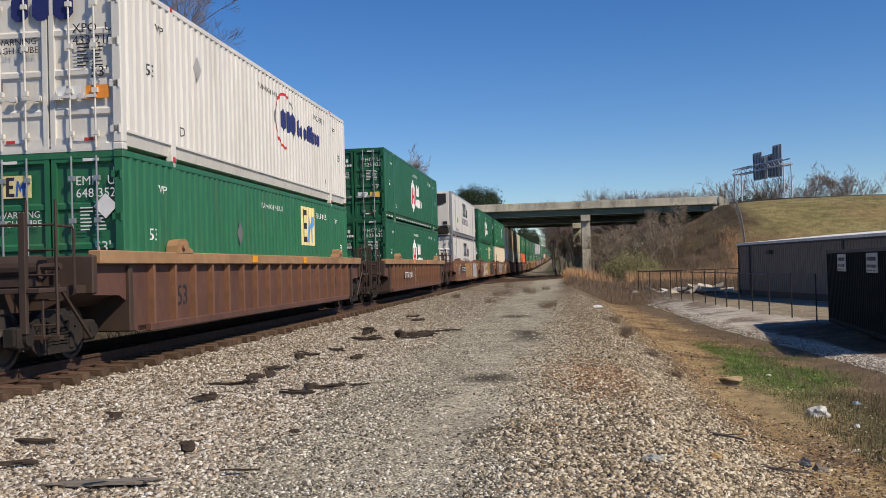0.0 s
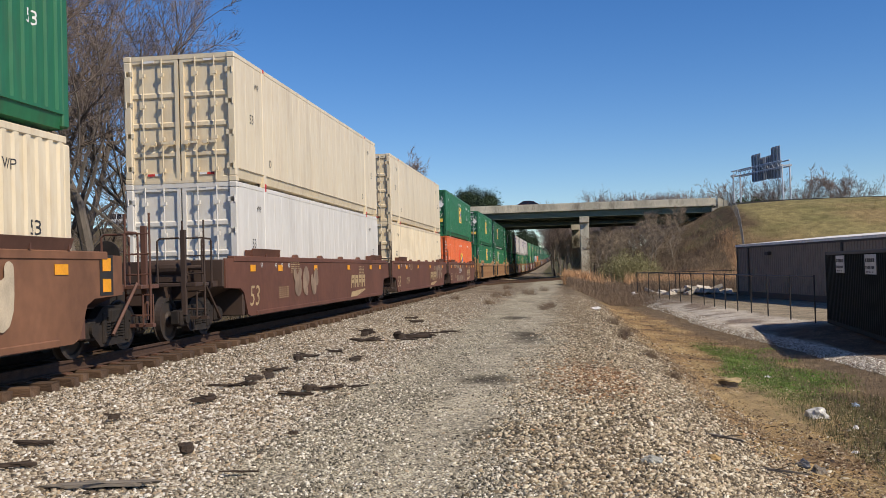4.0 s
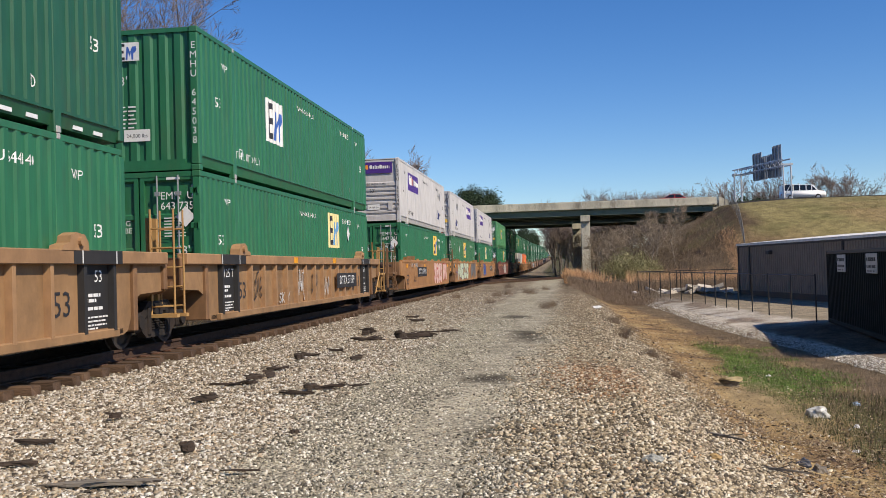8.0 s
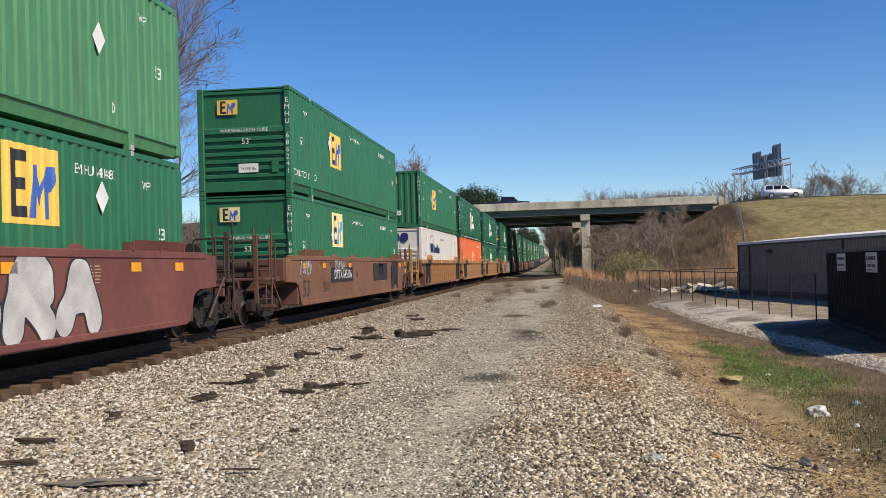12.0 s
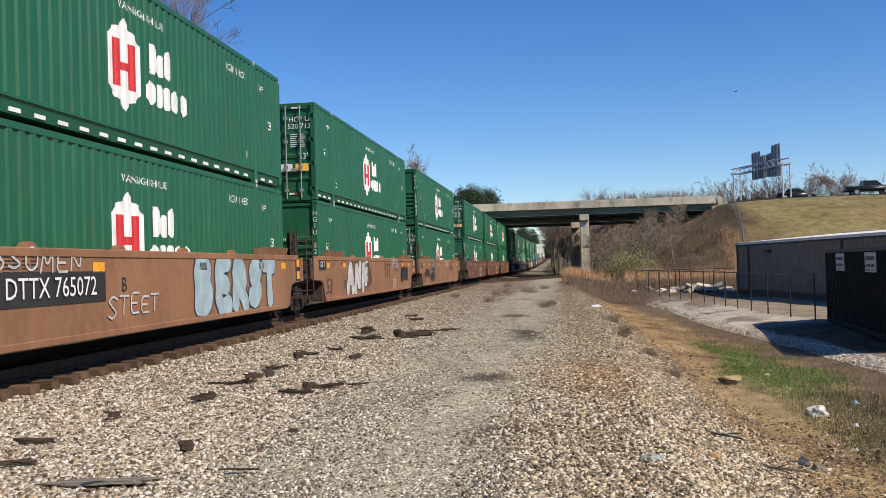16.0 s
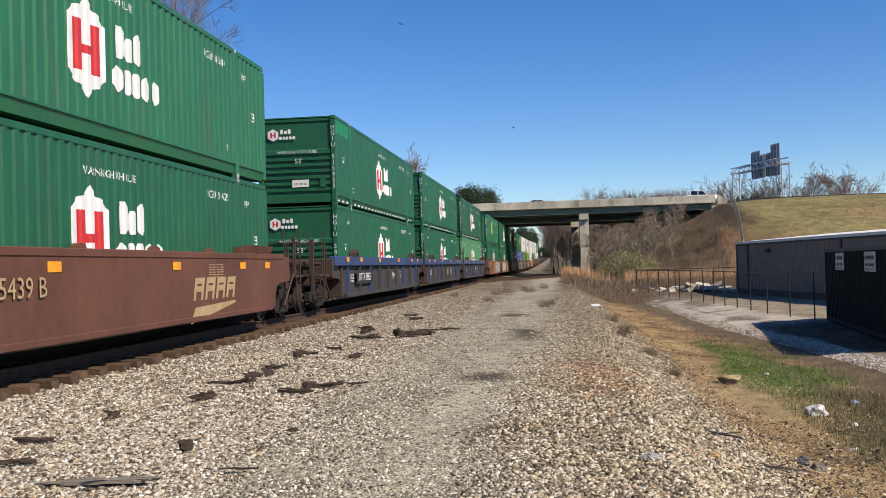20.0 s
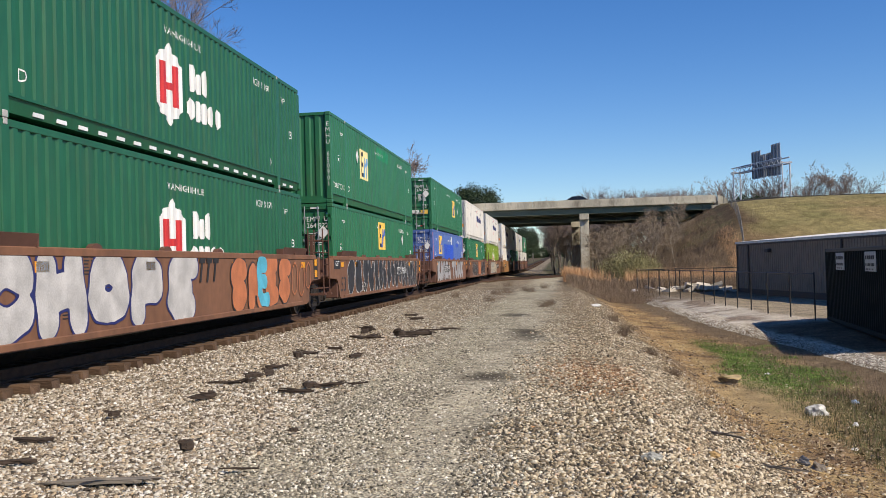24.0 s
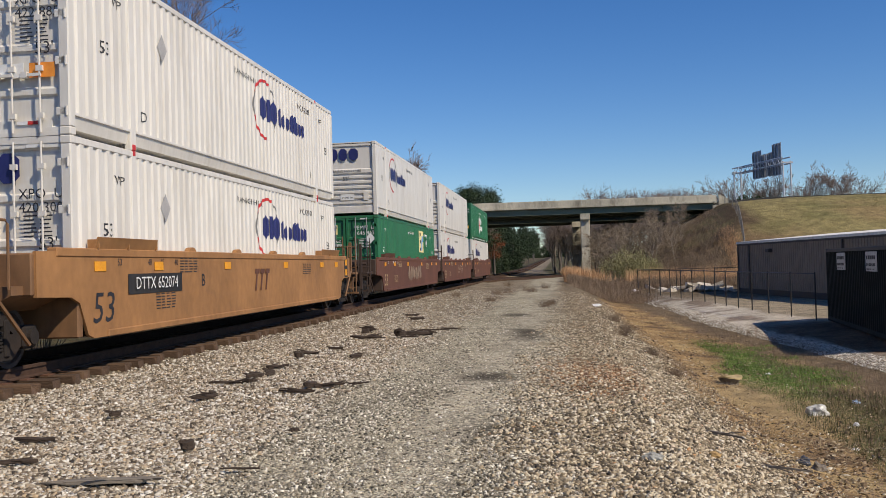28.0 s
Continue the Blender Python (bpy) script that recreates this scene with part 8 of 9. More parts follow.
WAGONS = (
    (RIBBED, BROWN, CHORD_TAN, "rust brown well wagon with ribbed sides and a yellowed top chord", "", 9,
     ()),
    (RIBBED, BROWN, CHORD_TAN, "rust brown well wagon with ribbed sides, lightly tagged", "DTTX 720021", 4.5,
     (("tag", SILVER_INK, 6.9, .92, 3, .8, .8),)),
    (PLAIN, RUSTY, RUSTY, "orange brown well wagon with a black number panel", "DTTX 726580", 4.75,
     (("tag", CHALK, 1.9, 1.05, 4, 1.2, .7), ("piece", GOLD_SPRAY, 8.6, 1.02, 7, 4.6, 1.3, YELLOW_MARK), ("piece", CHALK, 13.0, 1.02, 4, 3.0, 1.25, SKY_SPRAY))),
    (PLAIN, RUSTY, BROWN, "orange brown well wagon with silver and black sprayed shapes", "", 9,
     (("piece", TAN_SPRAY, 4.5, 1.02, "ROCK", 4.3, 1.34, BLK_SPRAY, 1.2), ("plate", TAN, 8.1, 1.02, 2.7, 1.34), ("mark", RED_INK, 8.1, 1.05, .62),
      ("piece", BLK_SPRAY, 12.2, 1.02, "SLSA", 5.0, 1.32, TAN_SPRAY, 1.2), ("tag", CHALK, 2.0, 1.42, 4, .9, .3), ("tag", CHALK, 1.6, .62, 5, 1.1, .3))),
    (PLAIN, RUSTY, BROWN, "rust brown well wagon with a black sprayed word", "DTTX 726580", 11.3,
     (("piece", SILVER_INK, 4.9, 1.02, 5, 4.8, 1.3, BLK_SPRAY, .8), ("tag", CHALK, 1.6, 1.1, 3, .9, .6), ("tag", CHALK, 8.4, 1.25, 5, 1.4, .45), ("ghost", TAN_SPRAY, 13.5, 1.02, 3, 1.8, .9))),
    (PLAIN, MAROON, MAROON, "dark maroon well wagon with yellow lettering", "", 9,
     (("mark", YELLOW_MARK, 11.6, 1.0, .95), ("ghost", OVERSPRAY, 5.0, 1.0, 3, 2.5, .8))),
    (PLAIN, MAROON, MAROON, "dark maroon well wagon with faded sprayed letters", "", 9,
     (("ghost", OVERSPRAY, 13.9, 1.10, "STC", 2.6, .8), ("mark", YELLOW_MARK, 11.4, .98, 1.0))),
    (PLAIN, MAROON, MAROON, "dark maroon well wagon with faint sprayed letters", "254595 B", 5.6,
     (("ghost", OVERSPRAY, 6.0, .92, "GRCMSI", 5.2, 1.25), ("plate", MAROON, 5.6, 1.05, 3.9, .46), ("mark", YELLOW_MARK, 11.3, 1.02, 1.0))),
    (RIBBED, YELLOWED, CHORD_TAN, "tan well wagon with ribbed sides and yellow patches", "", 9,
     (("plate", REFLECT, 1.75, .95, .30, .8), ("tag", BLK_SPRAY, 11, .95, 4, 1.1, .6), ("tag", CHALK, 12.6, .95, 3, .7, .6))),
    (RIBBED, YELLOWED, CHORD_TAN, "tan well wagon with ribbed sides and yellow streaks", "", 9,
     (("plate", REFLECT, 6.0, .62, .16, .5), ("plate", REFLECT, 7.9, .62, .16, .5), ("plate", REFLECT, 10.6, .62, .16, .5), ("tag", CHALK, 6.4, 1.0, 4, .9, .8), ("plate", RUST_SPRAY, 9.35, 1.0, .9, .5))),
    (RIBBED, YELLOWED, CHORD_TAN, "tan well wagon with ribbed sides and a dark end panel", "DTTX 37179", 12.0,
     (("tag", BLK_SPRAY, 3.2, .95, 3, .8, .6), ("tag", CHALK, 5.3, .62, "SKAY", .95, .26), ("tag", CHALK, 6.9, .95, 3, .7, .8), ("tag", BLK_SPRAY, 8.2, .9, 3, .6, .7), ("tag", CHALK, 9.6, .85, 2, .6, .6))),
    (PLAIN, TAN, TAN, "tan well wagon with pale pink sprayed letters", "DTTX 767419", 5.1,
     (("piece", PINK_SPRAY, 11.1, 1.02, "SENS", 3.3, 1.3, RED_INK, 1.35), ("piece", PINK_SPRAY, 14.0, 1.02, 3, 1.75, 1.05, RED_INK, 1.25), ("tag", CHALK, 2.6, 1.45, 6, 2.2, .3))),
    (PLAIN, TAN, TAN, "tan well wagon with a large pale green sprayed word", "", 9,
     (("piece", MINT_SPRAY, 5.4, 1.02, "NEOS", 7.0, 1.36, N_INK, 1.0), ("piece", GREY_INK, 12.6, 1.02, 4, 4.0, 1.2, BLK_SPRAY, 1.5), ("plate", RUST_SPRAY, 9.7, 1.1, .8, .5), ("tag", BLUE_INK, 1.2, .95, 3, .8, .5))),
    (PLAIN, TAN, TAN, "tan well wagon with blue outlined letters", "DTTX 767419", 11.6,
     (("ghost", BLUE_INK, 4.2, 1.02, "LUNA", 2.7, 1.15), ("tag", CHALK, 14.6, 1.02, "GYEENDOE", 3.3, .75), ("tag", BLK_SPRAY, 1.4, 1.15, 3, .9, .5), ("tag", MINT_SPRAY, 2.3, .95, 3, .4, .7))),
    (PLAIN, OXIDE, OXIDE, "red oxide well wagon with a silver sprayed word", "890649", 6.8,
     (("piece", CHALK, 10.7, 1.02, "SRA", 3.8, 1.34, BLK_SPRAY, 1.2),)),
    (PLAIN, RUSTY, RUSTY, "rust brown well wagon with a black number panel", "DTTX 645106", 4.9,
     (("tag", CHALK, .6, 1.35, 5, 1.2, .45), ("tag", CHALK, 4.6, 1.40, 5, 1.4, .45), ("plate", SHADE_PANEL, 11.2, 1.15, 2.7, .62), ("mark", W_INK, 11.2, 1.20, .50), ("ghost", BLK_SPRAY, 14.3, 1.02, 3, 1.7, 1.2))),
    (RIBBED, RUSTY, TAN, "tan brown well wagon with ribbed sides", "", 9,
     ()),
    (RIBBED, TAN, TAN, "tan well wagon with ribbed sides and a faded red mark", "", 9,
     (("mark", RED_INK, 8.6, .95, .7), ("tag", CHALK, 4.0, .9, 3, .8, .6))),
    (RIBBED, TAN, YELLOWED, "tan ribbed well wagon with a black end panel", "DTTX 789990", 12.0,
     (("ghost", BLK_SPRAY, 7.0, .95, 2, .85, .95), ("plate", GRIME, 4.6, .95, .5, .9), ("tag", BLK_SPRAY, 9.2, 1.05, 2, .5, .5))),
    (PLAIN, DUSTY_TAN, DUSTY_TAN, "tan brown well wagon with light blue sprayed letters", "DTTX 765072", 4.7,
     (("piece", SKY_SPRAY, 12.3, 1.02, "BERST", 5.2, 1.36, BLK_SPRAY, 1.3), ("tag", CHALK, 4.4, 1.48, "BSOMEN", 2.3, .3), ("tag", CHALK, 7.2, .78, "STEET", 1.9, .36), ("tag", CHALK, 1.3, .95, 4, 1.0, .9))),
    (PLAIN, DUSTY_TAN, DUSTY_TAN, "tan brown well wagon with a tall white sprayed word", "", 0,
     (("piece", CHALK, 4.6, 1.02, "ANN", 3.4, 1.34, BLK_SPRAY, 1.2), ("mark", MAROON, 10.1, 1.1, .72), ("tag", BLK_SPRAY, 6.5, .95, 4, .9, 1.0), ("tag", CHALK, 11.8, 1.45, 6, 1.5, .35), ("tag", CHALK, 11.6, .62, "BTER", .8, .3), ("ghost", BLK_SPRAY, 14.2, 1.02, 4, 1.8, .7))),
    (PLAIN, DUSTY_TAN, DUSTY_TAN, "tan brown well wagon with black scribbles", "DTTX 765072", 11.7,
     (("ghost", BLK_SPRAY, 1.7, .95, 4, 1.5, .5), ("ghost", BLK_SPRAY, 3.7, .95, 4, 1.6, .95), ("tag", CHALK, 3.6, 1.2, 4, 1.4, .6), ("tag", CHALK, 9.6, 1.42, 6, 1.8, .35))),
    (PLAIN, MAROON, MAROON, "brown well wagon with yellow lettering and a slanted mark", "255439 A", 5.0,
     (("mark", YELLOW_MARK, 10.6, 1.02, .98),)),
    (PLAIN, MAROON, MAROON, "brown well wagon with yellow lettering on its side", "255439 C", 6.3,
     (("mark", YELLOW_MARK, 12.1, 1.02, .98),)),
    (PLAIN, MAROON, MAROON, "brown well wagon with yellow lettering, dusty", "255439 B", 5.0,
     (("mark", YELLOW_MARK, 12.1, 1.02, .98), ("tag", CHALK, 4.2, 1.45, 2, .4, .3))),
    (RIBBED, SLATE, NAVY, "slate grey well wagon with a faded blue top chord", "DTTX 88823", 3.3,
     ()),
    (RIBBED, SLATE, NAVY, "slate grey well wagon with blue chord and white tag", "", 9,
     (("tag", CHALK, 11.3, .92, 3, .9, .8), ("tag", CHALK, 10.0, .95, 2, .6, .7))),
    (RIBBED, SLATE, NAVY, "slate grey well wagon with white sprayed letters", "", 9,
     (("tag", CHALK, 9.6, .92, 7, 3.2, .75),)),
    (PLAIN, RUSTY, BROWN, "brown well wagon with large white and grey sprayed letters", "", 9,
     (("piece", GOLD_SPRAY, 7.3, 1.02, 3, 3.4, 1.3, YELLOW_MARK), ("piece", CHALK, 11.1, 1.02, "HIDRO", 4.2, 1.36, BLK_SPRAY, 1.2), ("piece", SILVER_INK, 14.2, 1.02, 3, 2.0, 1.0, BLK_SPRAY))),
    (PLAIN, RUSTY, BROWN, "brown well wagon with white, orange and turquoise letters", "", 9,
     (("piece", CHALK, 4.5, 1.02, "CHOPE", 7.0, 1.36, N_INK, 1.35), ("mark", SHADE_PANEL, 8.6, 1.25, .60), ("piece", RUST_SPRAY, 12.1, 1.02, "SMES", 4.5, 1.34, BLK_SPRAY, 1.3),
      ("ghost", TEAL_SPRAY, 12.0, 1.02, "E", .9, 1.2), ("tag", RUST_SPRAY, 15.4, 1.02, "OOO", 2.0, .9))),
    (PLAIN, RUSTY, BROWN, "brown well wagon covered in black and white sprayed letters", "DTTX 726943", 11.6,
     (("piece", BLK_SPRAY, 3.4, 1.02, 4, 4.4, 1.36, CHALK, 1.25), ("piece", BLK_SPRAY, 8.2, 1.02, 6, 5.2, 1.36, CHALK, 1.25), ("piece", BLK_SPRAY, 13.5, 1.02, 7, 5.2, 1.34, CHALK, 1.25), ("tag", CHALK, 3.7, .62, "BEM", .7, .3))),
    (PLAIN, RUSTY, BROWN, "brown well wagon with dull grey sprayed letters", "DTTX 726175", 5.0,
     (("piece", SILVER_INK, 3.6, 1.02, "KSMSA", 6.3, 1.36, BLK_SPRAY, 1.25), ("piece", SILVER_INK, 10.8, 1.02, "TUAK", 6.6, 1.36, BLK_SPRAY, 1.25))),
    (PLAIN, RUSTY, BROWN, "brown well wagon with black and white bubble letters", "", 9,
     (("piece", BLK_SPRAY, 4.7, 1.02, 7, 5.2, 1.36, CHALK, 1.05), ("plate", RUST_SPRAY, 8.5, 1.05, 2.2, 1.1), ("piece", BLK_SPRAY, 12.0, 1.02, 5, 4.6, 1.36, CHALK, 1.1))),
    (PLAIN, RUSTY, BROWN, "brown well wagon with tan bubble letters", "DTTX 726175", 11.6,
     (("ghost", SKY_SPRAY, 5.6, 1.02, 9, 8.4, 1.36), ("piece", TAN_SPRAY, 3.4, 1.02, 5, 3.8, 1.3, BLK_SPRAY, 1.15), ("piece", TAN_SPRAY, 7.6, 1.02, 5, 4.0, 1.3, BLK_SPRAY, 1.15))),
    (PLAIN, TAN, TAN, "bright tan well wagon with a black number panel", "DTTX 652074", 2.5,
     (("mark", MAROON, 8.2, 1.0, .62),)),
    (PLAIN, MAROON, MAROON, "dark maroon well wagon with faded letters", "", 9,
     (("ghost", OVERSPRAY, 8, 1.0, 6, 4, .7),)),
    (PLAIN, MAROON, MAROON, "dark maroon well wagon near the end of the train", "", 9,
     (("tag", TAN_SPRAY, 9, 1.0, 5, 3, .6),)),
    (PLAIN, MAROON, MAROON, "dark maroon last well wagon of the train", "", 9,
     ()),
)


def build_train():
    for car in CARS:
        for j, u in enumerate(car):
            kind, colour, trim, label, mark, mark_y, art = WAGONS[u]
            near_end = "coupled" if j == 0 else "joint"
            far_end = "coupled" if j == len(car) - 1 else "joint"
            w = wagon(kind, colour, trim, near_end, far_end, label, mark, mark_y, art, seed=u, patch=SHADE_PANEL if (mark.startswith("DTTX") and colour is not BROWN and u not in (18, 21)) or u == 14 else None)
            TRAIN.append((w, PLACES[u], 0.0))
            top, bottom = LOADS[u]
            LEVEL.update(emblem=2.08, placard=.5)
            b = bottom()
            LEVEL.update(emblem=1.70, placard=.1)
            TRAIN.append((b, PLACES[u], ZC))
            a = top()
            TRAIN.append((a, PLACES[u], ZC + CH + .004))


build_train()

# ---------------------------------------------------------------- road traffic
CARGLASS = mat("dark car glass", (0.015, 0.018, 0.022), rough=.12)
TYRE = mat("black tyre rubber", (0.02, 0.02, 0.02), rough=.8)
WHEEL = mat("light alloy rim", (0.35, 0.35, 0.36), rough=.35, metal=.6)
REDLAMP = mat("red tail lamp", (0.35, 0.01, 0.01), rough=.3)


def carcol(name, c):
    return mat(name, c, rough=.3, spread=.04, scale=1, grain=5, bump=0)


C_WHITE, C_RED, C_BLACK, C_DARK, C_MAROON = (carcol("white car paint", (.85, .84, .82)), carcol("red car paint", (.40, .02, .02)), carcol("black car paint", (.02, .02, .023)),
                                                      carcol("dark blue car paint", (.02, .025, .05)), carcol("dark red car paint", (.07, .012, .014)))
SHAPES = {
    # lower body, cabin, length, width, wheel radius
    "sedan": ([(-2.4, .30), (2.35, .30), (2.42, .55), (2.25, .72), (1.05, .92), (-1.6, .98), (-2.35, .92), (-2.42, .6)], [(-1.75, .95), (1.05, .92), (.35, 1.38), (-.35, 1.46), (-1.0, 1.40)], 1.8, .33),
    "compact": ([(-2.12, .27), (2.08, .27), (2.14, .50), (2.0, .65), (.93, .82), (-1.42, .88), (-2.08, .84), (-2.14, .55)], [(-1.55, .86), (.93, .83), (.31, 1.24), (-.31, 1.31), (-.88, 1.26)], 1.7, .30),
    "suv": ([(-2.35, .35), (2.3, .35), (2.38, .65), (2.25, .95), (1.05, 1.08), (-2.3, 1.10), (-2.4, .7)], [(-2.28, 1.08), (1.1, 1.06), (.45, 1.62), (-1.9, 1.70), (-2.15, 1.6)], 1.85, .37),
    "van": ([(-2.7, .40), (2.75, .40), (2.8, .75), (2.6, 1.10), (1.85, 1.22), (-2.65, 1.25), (-2.75, .8)], [(-2.66, 1.22), (1.85, 1.2), (1.25, 1.98), (-2.2, 2.14), (-2.62, 2.05)], 2.0, .38),
    "pickup": ([(-2.9, .50), (2.85, .50), (2.92, .85), (2.75, 1.12), (1.35, 1.20), (-.9, 1.20), (-.95, 1.12), (-2.88, 1.12), (-2.92, .7)], [(-.95, 1.18), (1.35, 1.18), (.75, 1.78), (-.8, 1.82)], 1.95, .40),
}


def outline_inset(poly, k):
    cx, cz = sum(p[0] for p in poly) / len(poly), sum(p[1] for p in poly) / len(poly)
    return [(cx + (a - cx) * k, cz + (b - cz) * (k - .06)) for a, b in poly]


@functools.lru_cache(maxsize=None)
def car_meshes(shape, colour):
    body, cabin, w, wr = SHAPES[shape]
    d = {"r": wr, "w": w}
    bm = bmesh.new()
    for poly, top in ((body, 1.0),):
        g = Geo().prism(poly, -w / 2, w / 2)
        vs = [bm.verts.new(p) for p in g.v]
        for f in g.f:
            bm.faces.new([vs[i] for i in f])
    bmesh.ops.bevel(bm, geom=[e for e in bm.edges if abs(e.verts[0].co.y - e.verts[1].co.y) < .01], offset=.08, segments=2, affect="EDGES")
    d["body"] = Geo().bm(bm).mesh("body", colour, True)
    n = len(cabin)
    hi = max(b for a, b in cabin)
    lo = min(b for a, b in cabin)
    g = Geo()
    vs = [(a, s * (w / 2 - .04 - .16 * (b - lo) / (hi - lo)), b) for s in (-1, 1) for a, b in cabin]
    g.add(vs, [(i, (i + 1) % n, n + (i + 1) % n, n + i) for i in range(n)] + [tuple(range(n))[::-1], tuple(range(n, 2 * n))])
    d["cabin"] = g.mesh("cabin", colour)
    ins = outline_inset(cabin, .90)
    x0, x1 = min(a for a, b in ins), max(a for a, b in ins)
    d["glass"] = [Geo().add([(a, s * (w / 2 - .025 - .16 * (b - lo) / (hi - lo)), b) for a, b in ins], [tuple(range(n))]).mesh("side_window", CARGLASS) for s in (-1, 1)]
    (ax, az), (bx, bz) = cabin[1], cabin[2]
    g = Geo().add([(ax + .02 - .1 * (bx - ax) * -0, s * (w / 2 - .14), az + .05) for s in (-1, 1)] + [(bx + .03, s * (w / 2 - .24), bz - .04) for s in (1, -1)], [(0, 1, 2, 3)])
    d["screen"] = g.mesh("windscreen", CARGLASS)
    d["pillar"] = Geo().box(-.05, .05, -.01, .01, lo + .02, hi - .06).mesh("pillar", colour)
    d["wheel"] = Geo().disc((0, 0, 0), wr, .22, "y", 18).mesh("tyre", TYRE)
    d["rim"] = Geo().disc((0, 0, 0), wr * .62, .235, "y", 12).mesh("rim", WHEEL)
    d["lamp"] = Geo().box(-.04, .04, -.16, .16, -.08, .08, .02).mesh("tail_lamp", REDLAMP)
    return d


def vehicle(shape, colour, label, name="car", category="car"):
    m = car_meshes(shape, colour)
    c = thing(name, label, category, "road traffic")
    part("body", m["body"], None, c)
    cab = part("cabin", m["cabin"], None, c)
    for me, s in zip(m["glass"], (-1, 1)):
        part("side_window", me, None, cab)
    part("windscreen", m["screen"], None, cab)
    body, cabin, w, wr = SHAPES[shape]
    xs = {"van": (-1.3, -.5, .3, 1.0), "suv": (-1.2, -.2), "sedan": (-.35,), "compact": (-.3,), "pickup": (.1,)}[shape]
    for x in xs:
        part("pillar", m["pillar"], None, cab, at=(x, -w / 2 + .05, 0))
    half = max(a for a, b in body)
    for x in (half * .63, -half * .60):
        for s in (-1, 1):
            t = part("tyre", m["wheel"], None, c, at=(x, s * (w / 2 - .10), wr))
            part("rim", m["rim"], None, t)
    for s in (-1, 1):
        part("tail_lamp", m["lamp"], None, c, at=(-half + .02, s * (w / 2 - .25), .8))
    return c


TRAFFIC = []  # (thing, lane, time, place at that time, speed, height over the road, pitch)


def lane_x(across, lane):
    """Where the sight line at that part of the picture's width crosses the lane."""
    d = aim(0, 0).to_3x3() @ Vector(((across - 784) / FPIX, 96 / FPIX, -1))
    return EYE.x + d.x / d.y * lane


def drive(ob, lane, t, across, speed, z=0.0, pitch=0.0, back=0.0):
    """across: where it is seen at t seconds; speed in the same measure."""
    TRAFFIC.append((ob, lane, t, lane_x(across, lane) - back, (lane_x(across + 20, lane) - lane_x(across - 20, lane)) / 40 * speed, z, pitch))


NEAR, MID = 124.0, 128.0
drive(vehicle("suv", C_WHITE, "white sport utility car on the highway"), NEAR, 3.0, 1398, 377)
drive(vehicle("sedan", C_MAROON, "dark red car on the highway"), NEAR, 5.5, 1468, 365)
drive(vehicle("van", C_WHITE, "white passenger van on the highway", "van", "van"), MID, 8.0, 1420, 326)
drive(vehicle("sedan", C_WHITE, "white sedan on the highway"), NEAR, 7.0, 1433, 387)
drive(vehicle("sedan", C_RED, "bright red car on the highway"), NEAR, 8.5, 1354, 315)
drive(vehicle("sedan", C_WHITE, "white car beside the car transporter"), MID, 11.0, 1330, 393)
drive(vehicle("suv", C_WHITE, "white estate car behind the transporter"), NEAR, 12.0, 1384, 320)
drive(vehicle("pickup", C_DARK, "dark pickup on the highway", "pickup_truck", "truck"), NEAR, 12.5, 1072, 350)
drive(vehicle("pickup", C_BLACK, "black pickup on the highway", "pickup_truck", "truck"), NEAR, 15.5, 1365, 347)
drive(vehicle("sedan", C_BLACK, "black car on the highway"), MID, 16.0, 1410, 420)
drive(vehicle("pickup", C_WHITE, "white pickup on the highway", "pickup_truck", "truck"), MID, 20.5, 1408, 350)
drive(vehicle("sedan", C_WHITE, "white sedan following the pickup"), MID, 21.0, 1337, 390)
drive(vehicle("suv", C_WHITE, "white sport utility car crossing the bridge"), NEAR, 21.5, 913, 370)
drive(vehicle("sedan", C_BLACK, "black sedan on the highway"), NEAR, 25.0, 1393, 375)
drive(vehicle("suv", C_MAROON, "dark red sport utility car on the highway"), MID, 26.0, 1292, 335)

# the car transporter
TEALP = carcol("teal transporter steel", (0.05, 0.22, 0.26))
CHROME = mat("polished metal", (.55, .55, .56), rough=.2, metal=.9)
tractor = thing("car_transporter", "silver and teal car transporter loaded with new cars", "truck", "road traffic")
K = 0.87  # the transporter's length and height against a large one
part("cab", Geo().prism([(8.2 * K, .7), (12.2 * K, .7), (12.3 * K, 1.4), (11.2 * K, 1.6), (10.6 * K, 1.65), (10.3 * K, 2.2), (8.6 * K, 2.3), (8.2 * K, 2.2)], -1.15, 1.15), CHROME, tractor)
part("side_window", Geo().box(9.2 * K, 10.2 * K, -1.17, -1.15, 1.6, 2.05), CARGLASS, tractor)
for x in (11.5, 7.2, 5.8, -9.0, -10.4):
    for s in (-1, 1):
        t = part("tyre", Geo().disc((0, 0, 0), .48, .35, "y", 18), TYRE, tractor, at=(x * K, s * 1.0, .48))
        part("rim", Geo().disc((0, 0, 0), .27, .37, "y", 12), WHEEL, t)
part("lower_deck", Geo().box(-12.2 * K, 6.5 * K, -1.2, 1.2, .62, .78), TEALP, tractor)
part("upper_deck", Geo().box(-12.4 * K, 5.5 * K, -1.25, 1.25, 1.95, 2.05), TEALP, tractor)
part("head_ramp", Geo().box(6.6 * K, 12.0 * K, -1.2, 1.2, 2.42, 2.52), TEALP, tractor)
for x in (-12.0, -8.5, -4.5, -.5, 3.0, 6.4, 7.6):
    for s in (-1, 1):
        part("upright", Geo().box(x * K - .06, x * K + .06, s * 1.2 - .05, s * 1.2 + .05, .65, 2.5), TEALP, tractor)
part("rack", Geo().box(6.3, 6.9, -1.2, -1.1, .9, 2.9).box(6.3, 6.9, 1.1, 1.2, .9, 2.9), TEALP, tractor)
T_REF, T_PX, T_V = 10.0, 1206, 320
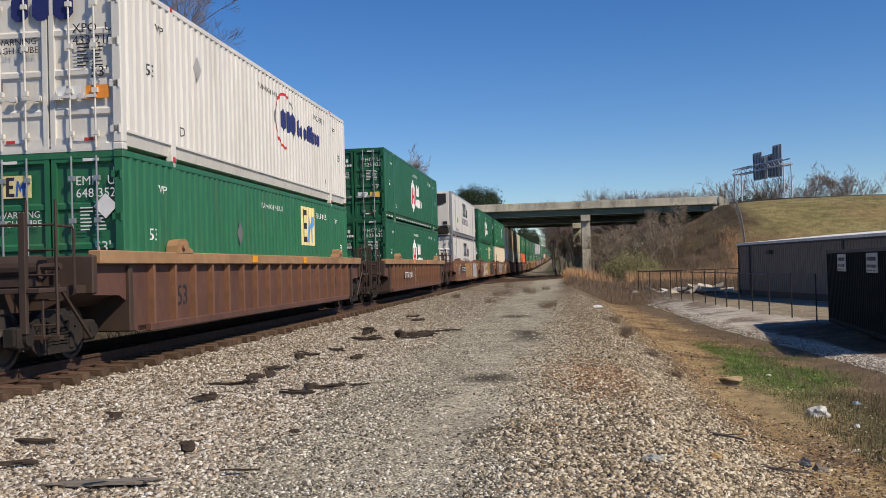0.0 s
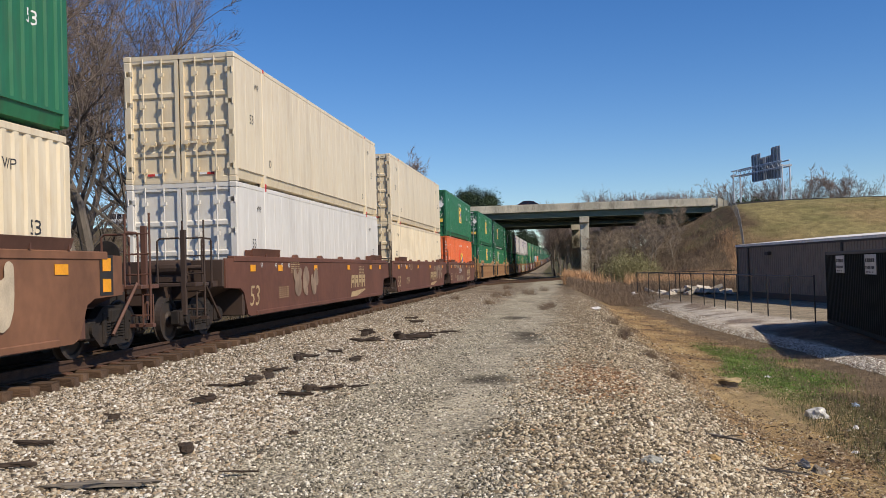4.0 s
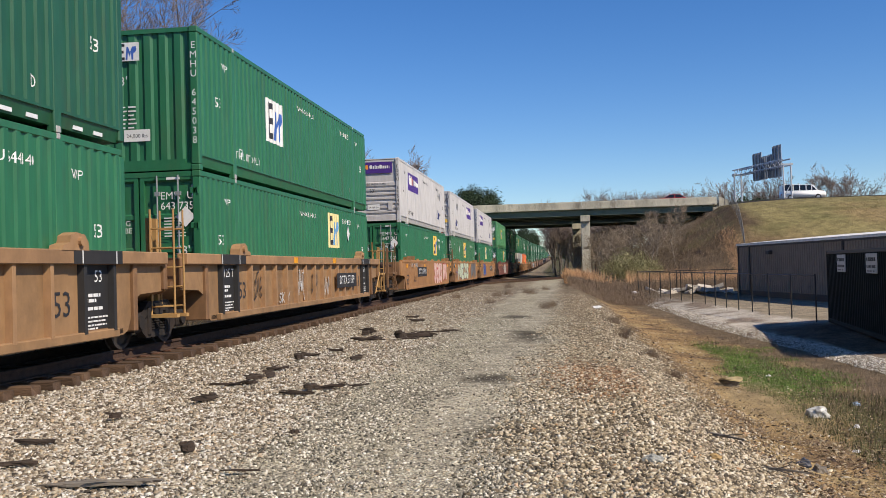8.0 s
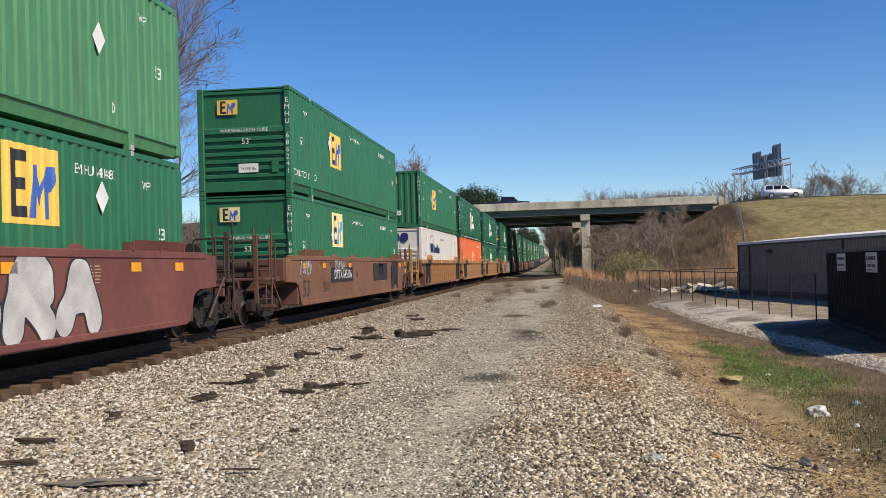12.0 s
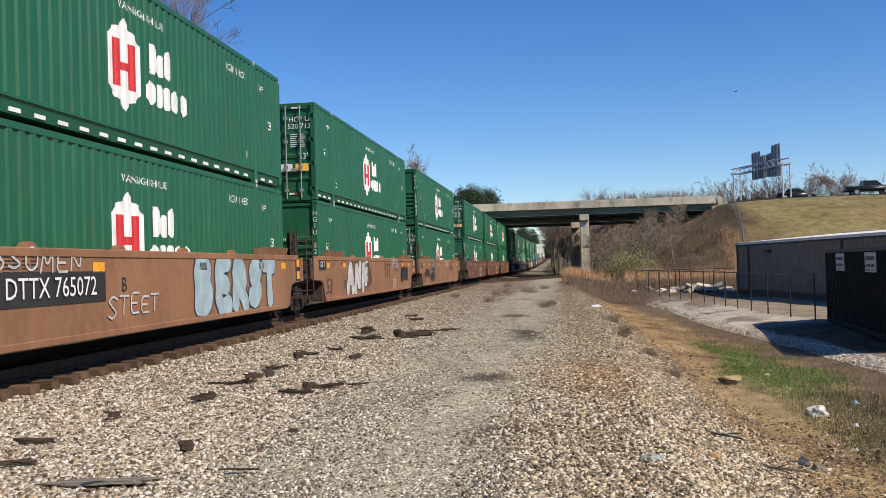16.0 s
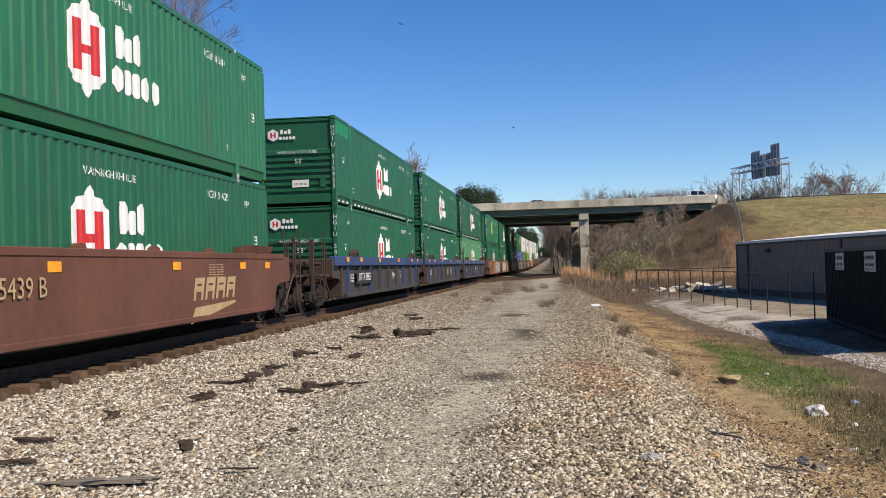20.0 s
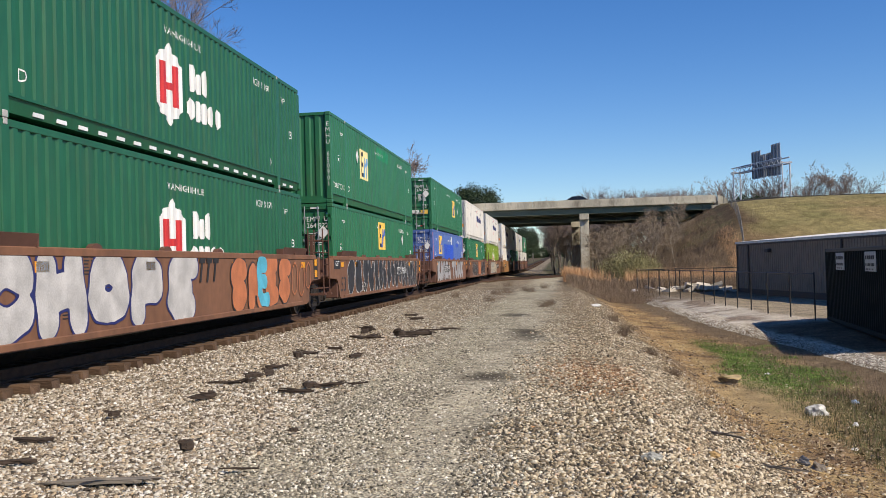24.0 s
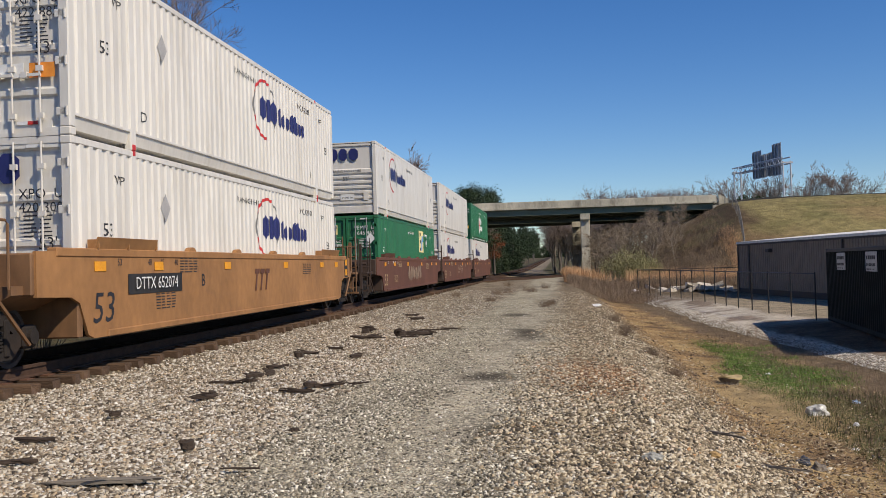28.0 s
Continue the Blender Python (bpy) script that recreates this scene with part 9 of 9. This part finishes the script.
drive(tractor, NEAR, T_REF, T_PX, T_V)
for i, (x, z, pitch, shape, col) in enumerate(((-8.9, 2.12, 3, "compact", C_BLACK), (-4.1, 2.30, -2, "compact", C_BLACK), (.1, 2.28, 2, "compact", C_WHITE), (4.9, 2.55, -4, "compact", C_WHITE), (9.4, 2.54, 0, "compact", C_WHITE),
                                               (-8.6, .80, -3, "compact", C_WHITE), (-4.2, .88, 4, "compact", C_WHITE), (-.1, .80, 0, "compact", C_WHITE), (4.3, .95, 5, "compact", C_WHITE))):
    c = vehicle(shape, col, "new %s sedan on the car transporter" % ("white" if col is C_WHITE else "black"))
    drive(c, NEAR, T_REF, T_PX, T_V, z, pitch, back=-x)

# a few birds high over the track
BIRD = mat("dark bird plumage", (.03, .03, .03), rough=.8)
BIRDS = []
for i in range(3):
    b = thing("bird", "small dark bird in flight", "bird", "birds")
    part("body", Geo().tube([(-.22, 0, 0), (-.05, 0, .02), (.18, 0, .02), (.26, 0, .0)], .06, 6, .02), BIRD, b)
    for s in (-1, 1):
        part("wing", Geo().add([(.10, 0, .02), (-.10, 0, .02), (-.12, s * .5, .16), (.02, s * .52, .17), (.10, 0, .035), (-.10, 0, .035), (-.12, s * .5, .175), (.02, s * .52, .185)],
                               [(0, 1, 2, 3), (4, 7, 6, 5), (0, 3, 7, 4), (1, 5, 6, 2), (3, 2, 6, 7), (0, 4, 5, 1)]), BIRD, b)
    BIRDS.append(b)


def ray_point(px, py, depth):
    """The place depth metres ahead, seen at that part of the picture from the resting camera."""
    m = aim(0, 0)
    return m @ Vector(((px - 784) / FPIX * depth, (441 - py) / FPIX * depth, -depth))


def motions():
    times = range(29)
    for ob, y, z in TRAIN:
        walk(ob, [(t, pose(TRACK_X, y - run(t), z + grade(y - run(t) + 8), math.degrees(math.atan(.06 * (grade(y - run(t) + 16) - grade(y - run(t)))))) ) for t in times])
    for ob, lane, t0, x0, speed, z, pitch in TRAFFIC:
        rows = []
        for t in range(29):
            x = x0 + speed * (t - t0)
            rows.append((t, pose(x, lane, road_z(x) + z, 0, -pitch, 0)))
        walk(ob, rows)
    paths = (((19.0, 1000, 215), (19.5, 951, 224), (20.0, 911, 229), (21.0, 840, 245), (22.0, 770, 262)),
             ((19.0, 800, 15), (20.0, 709, 44), (20.5, 645, 62), (21.3, 545, 75), (22.0, 450, 90)),
             ((19.0, 806, 18), (20.0, 714, 46), (20.5, 650, 60), (21.3, 541, 80), (22.0, 440, 95)))
    for ob, rows in zip(BIRDS, paths):
        (ta, xa, ya), (tb, xb, _) = rows[0], rows[1]
        (tc, xc, yc), (td, xd, yd) = rows[-2], rows[-1]
        before = (0.0, xa - (xb - xa) / (tb - ta) * ta, ya - 160)
        after = (28.0, xd + (xd - xc) / (td - tc) * (28 - td), yd + 60)
        keyed = []
        for t, x, y in (before, *rows, after):
            keyed.append((t, Matrix.Translation(ray_point(x, y, 190)) @ Matrix.Rotation(radians(188), 4, "Z")))
        walk(ob, keyed)


motions()
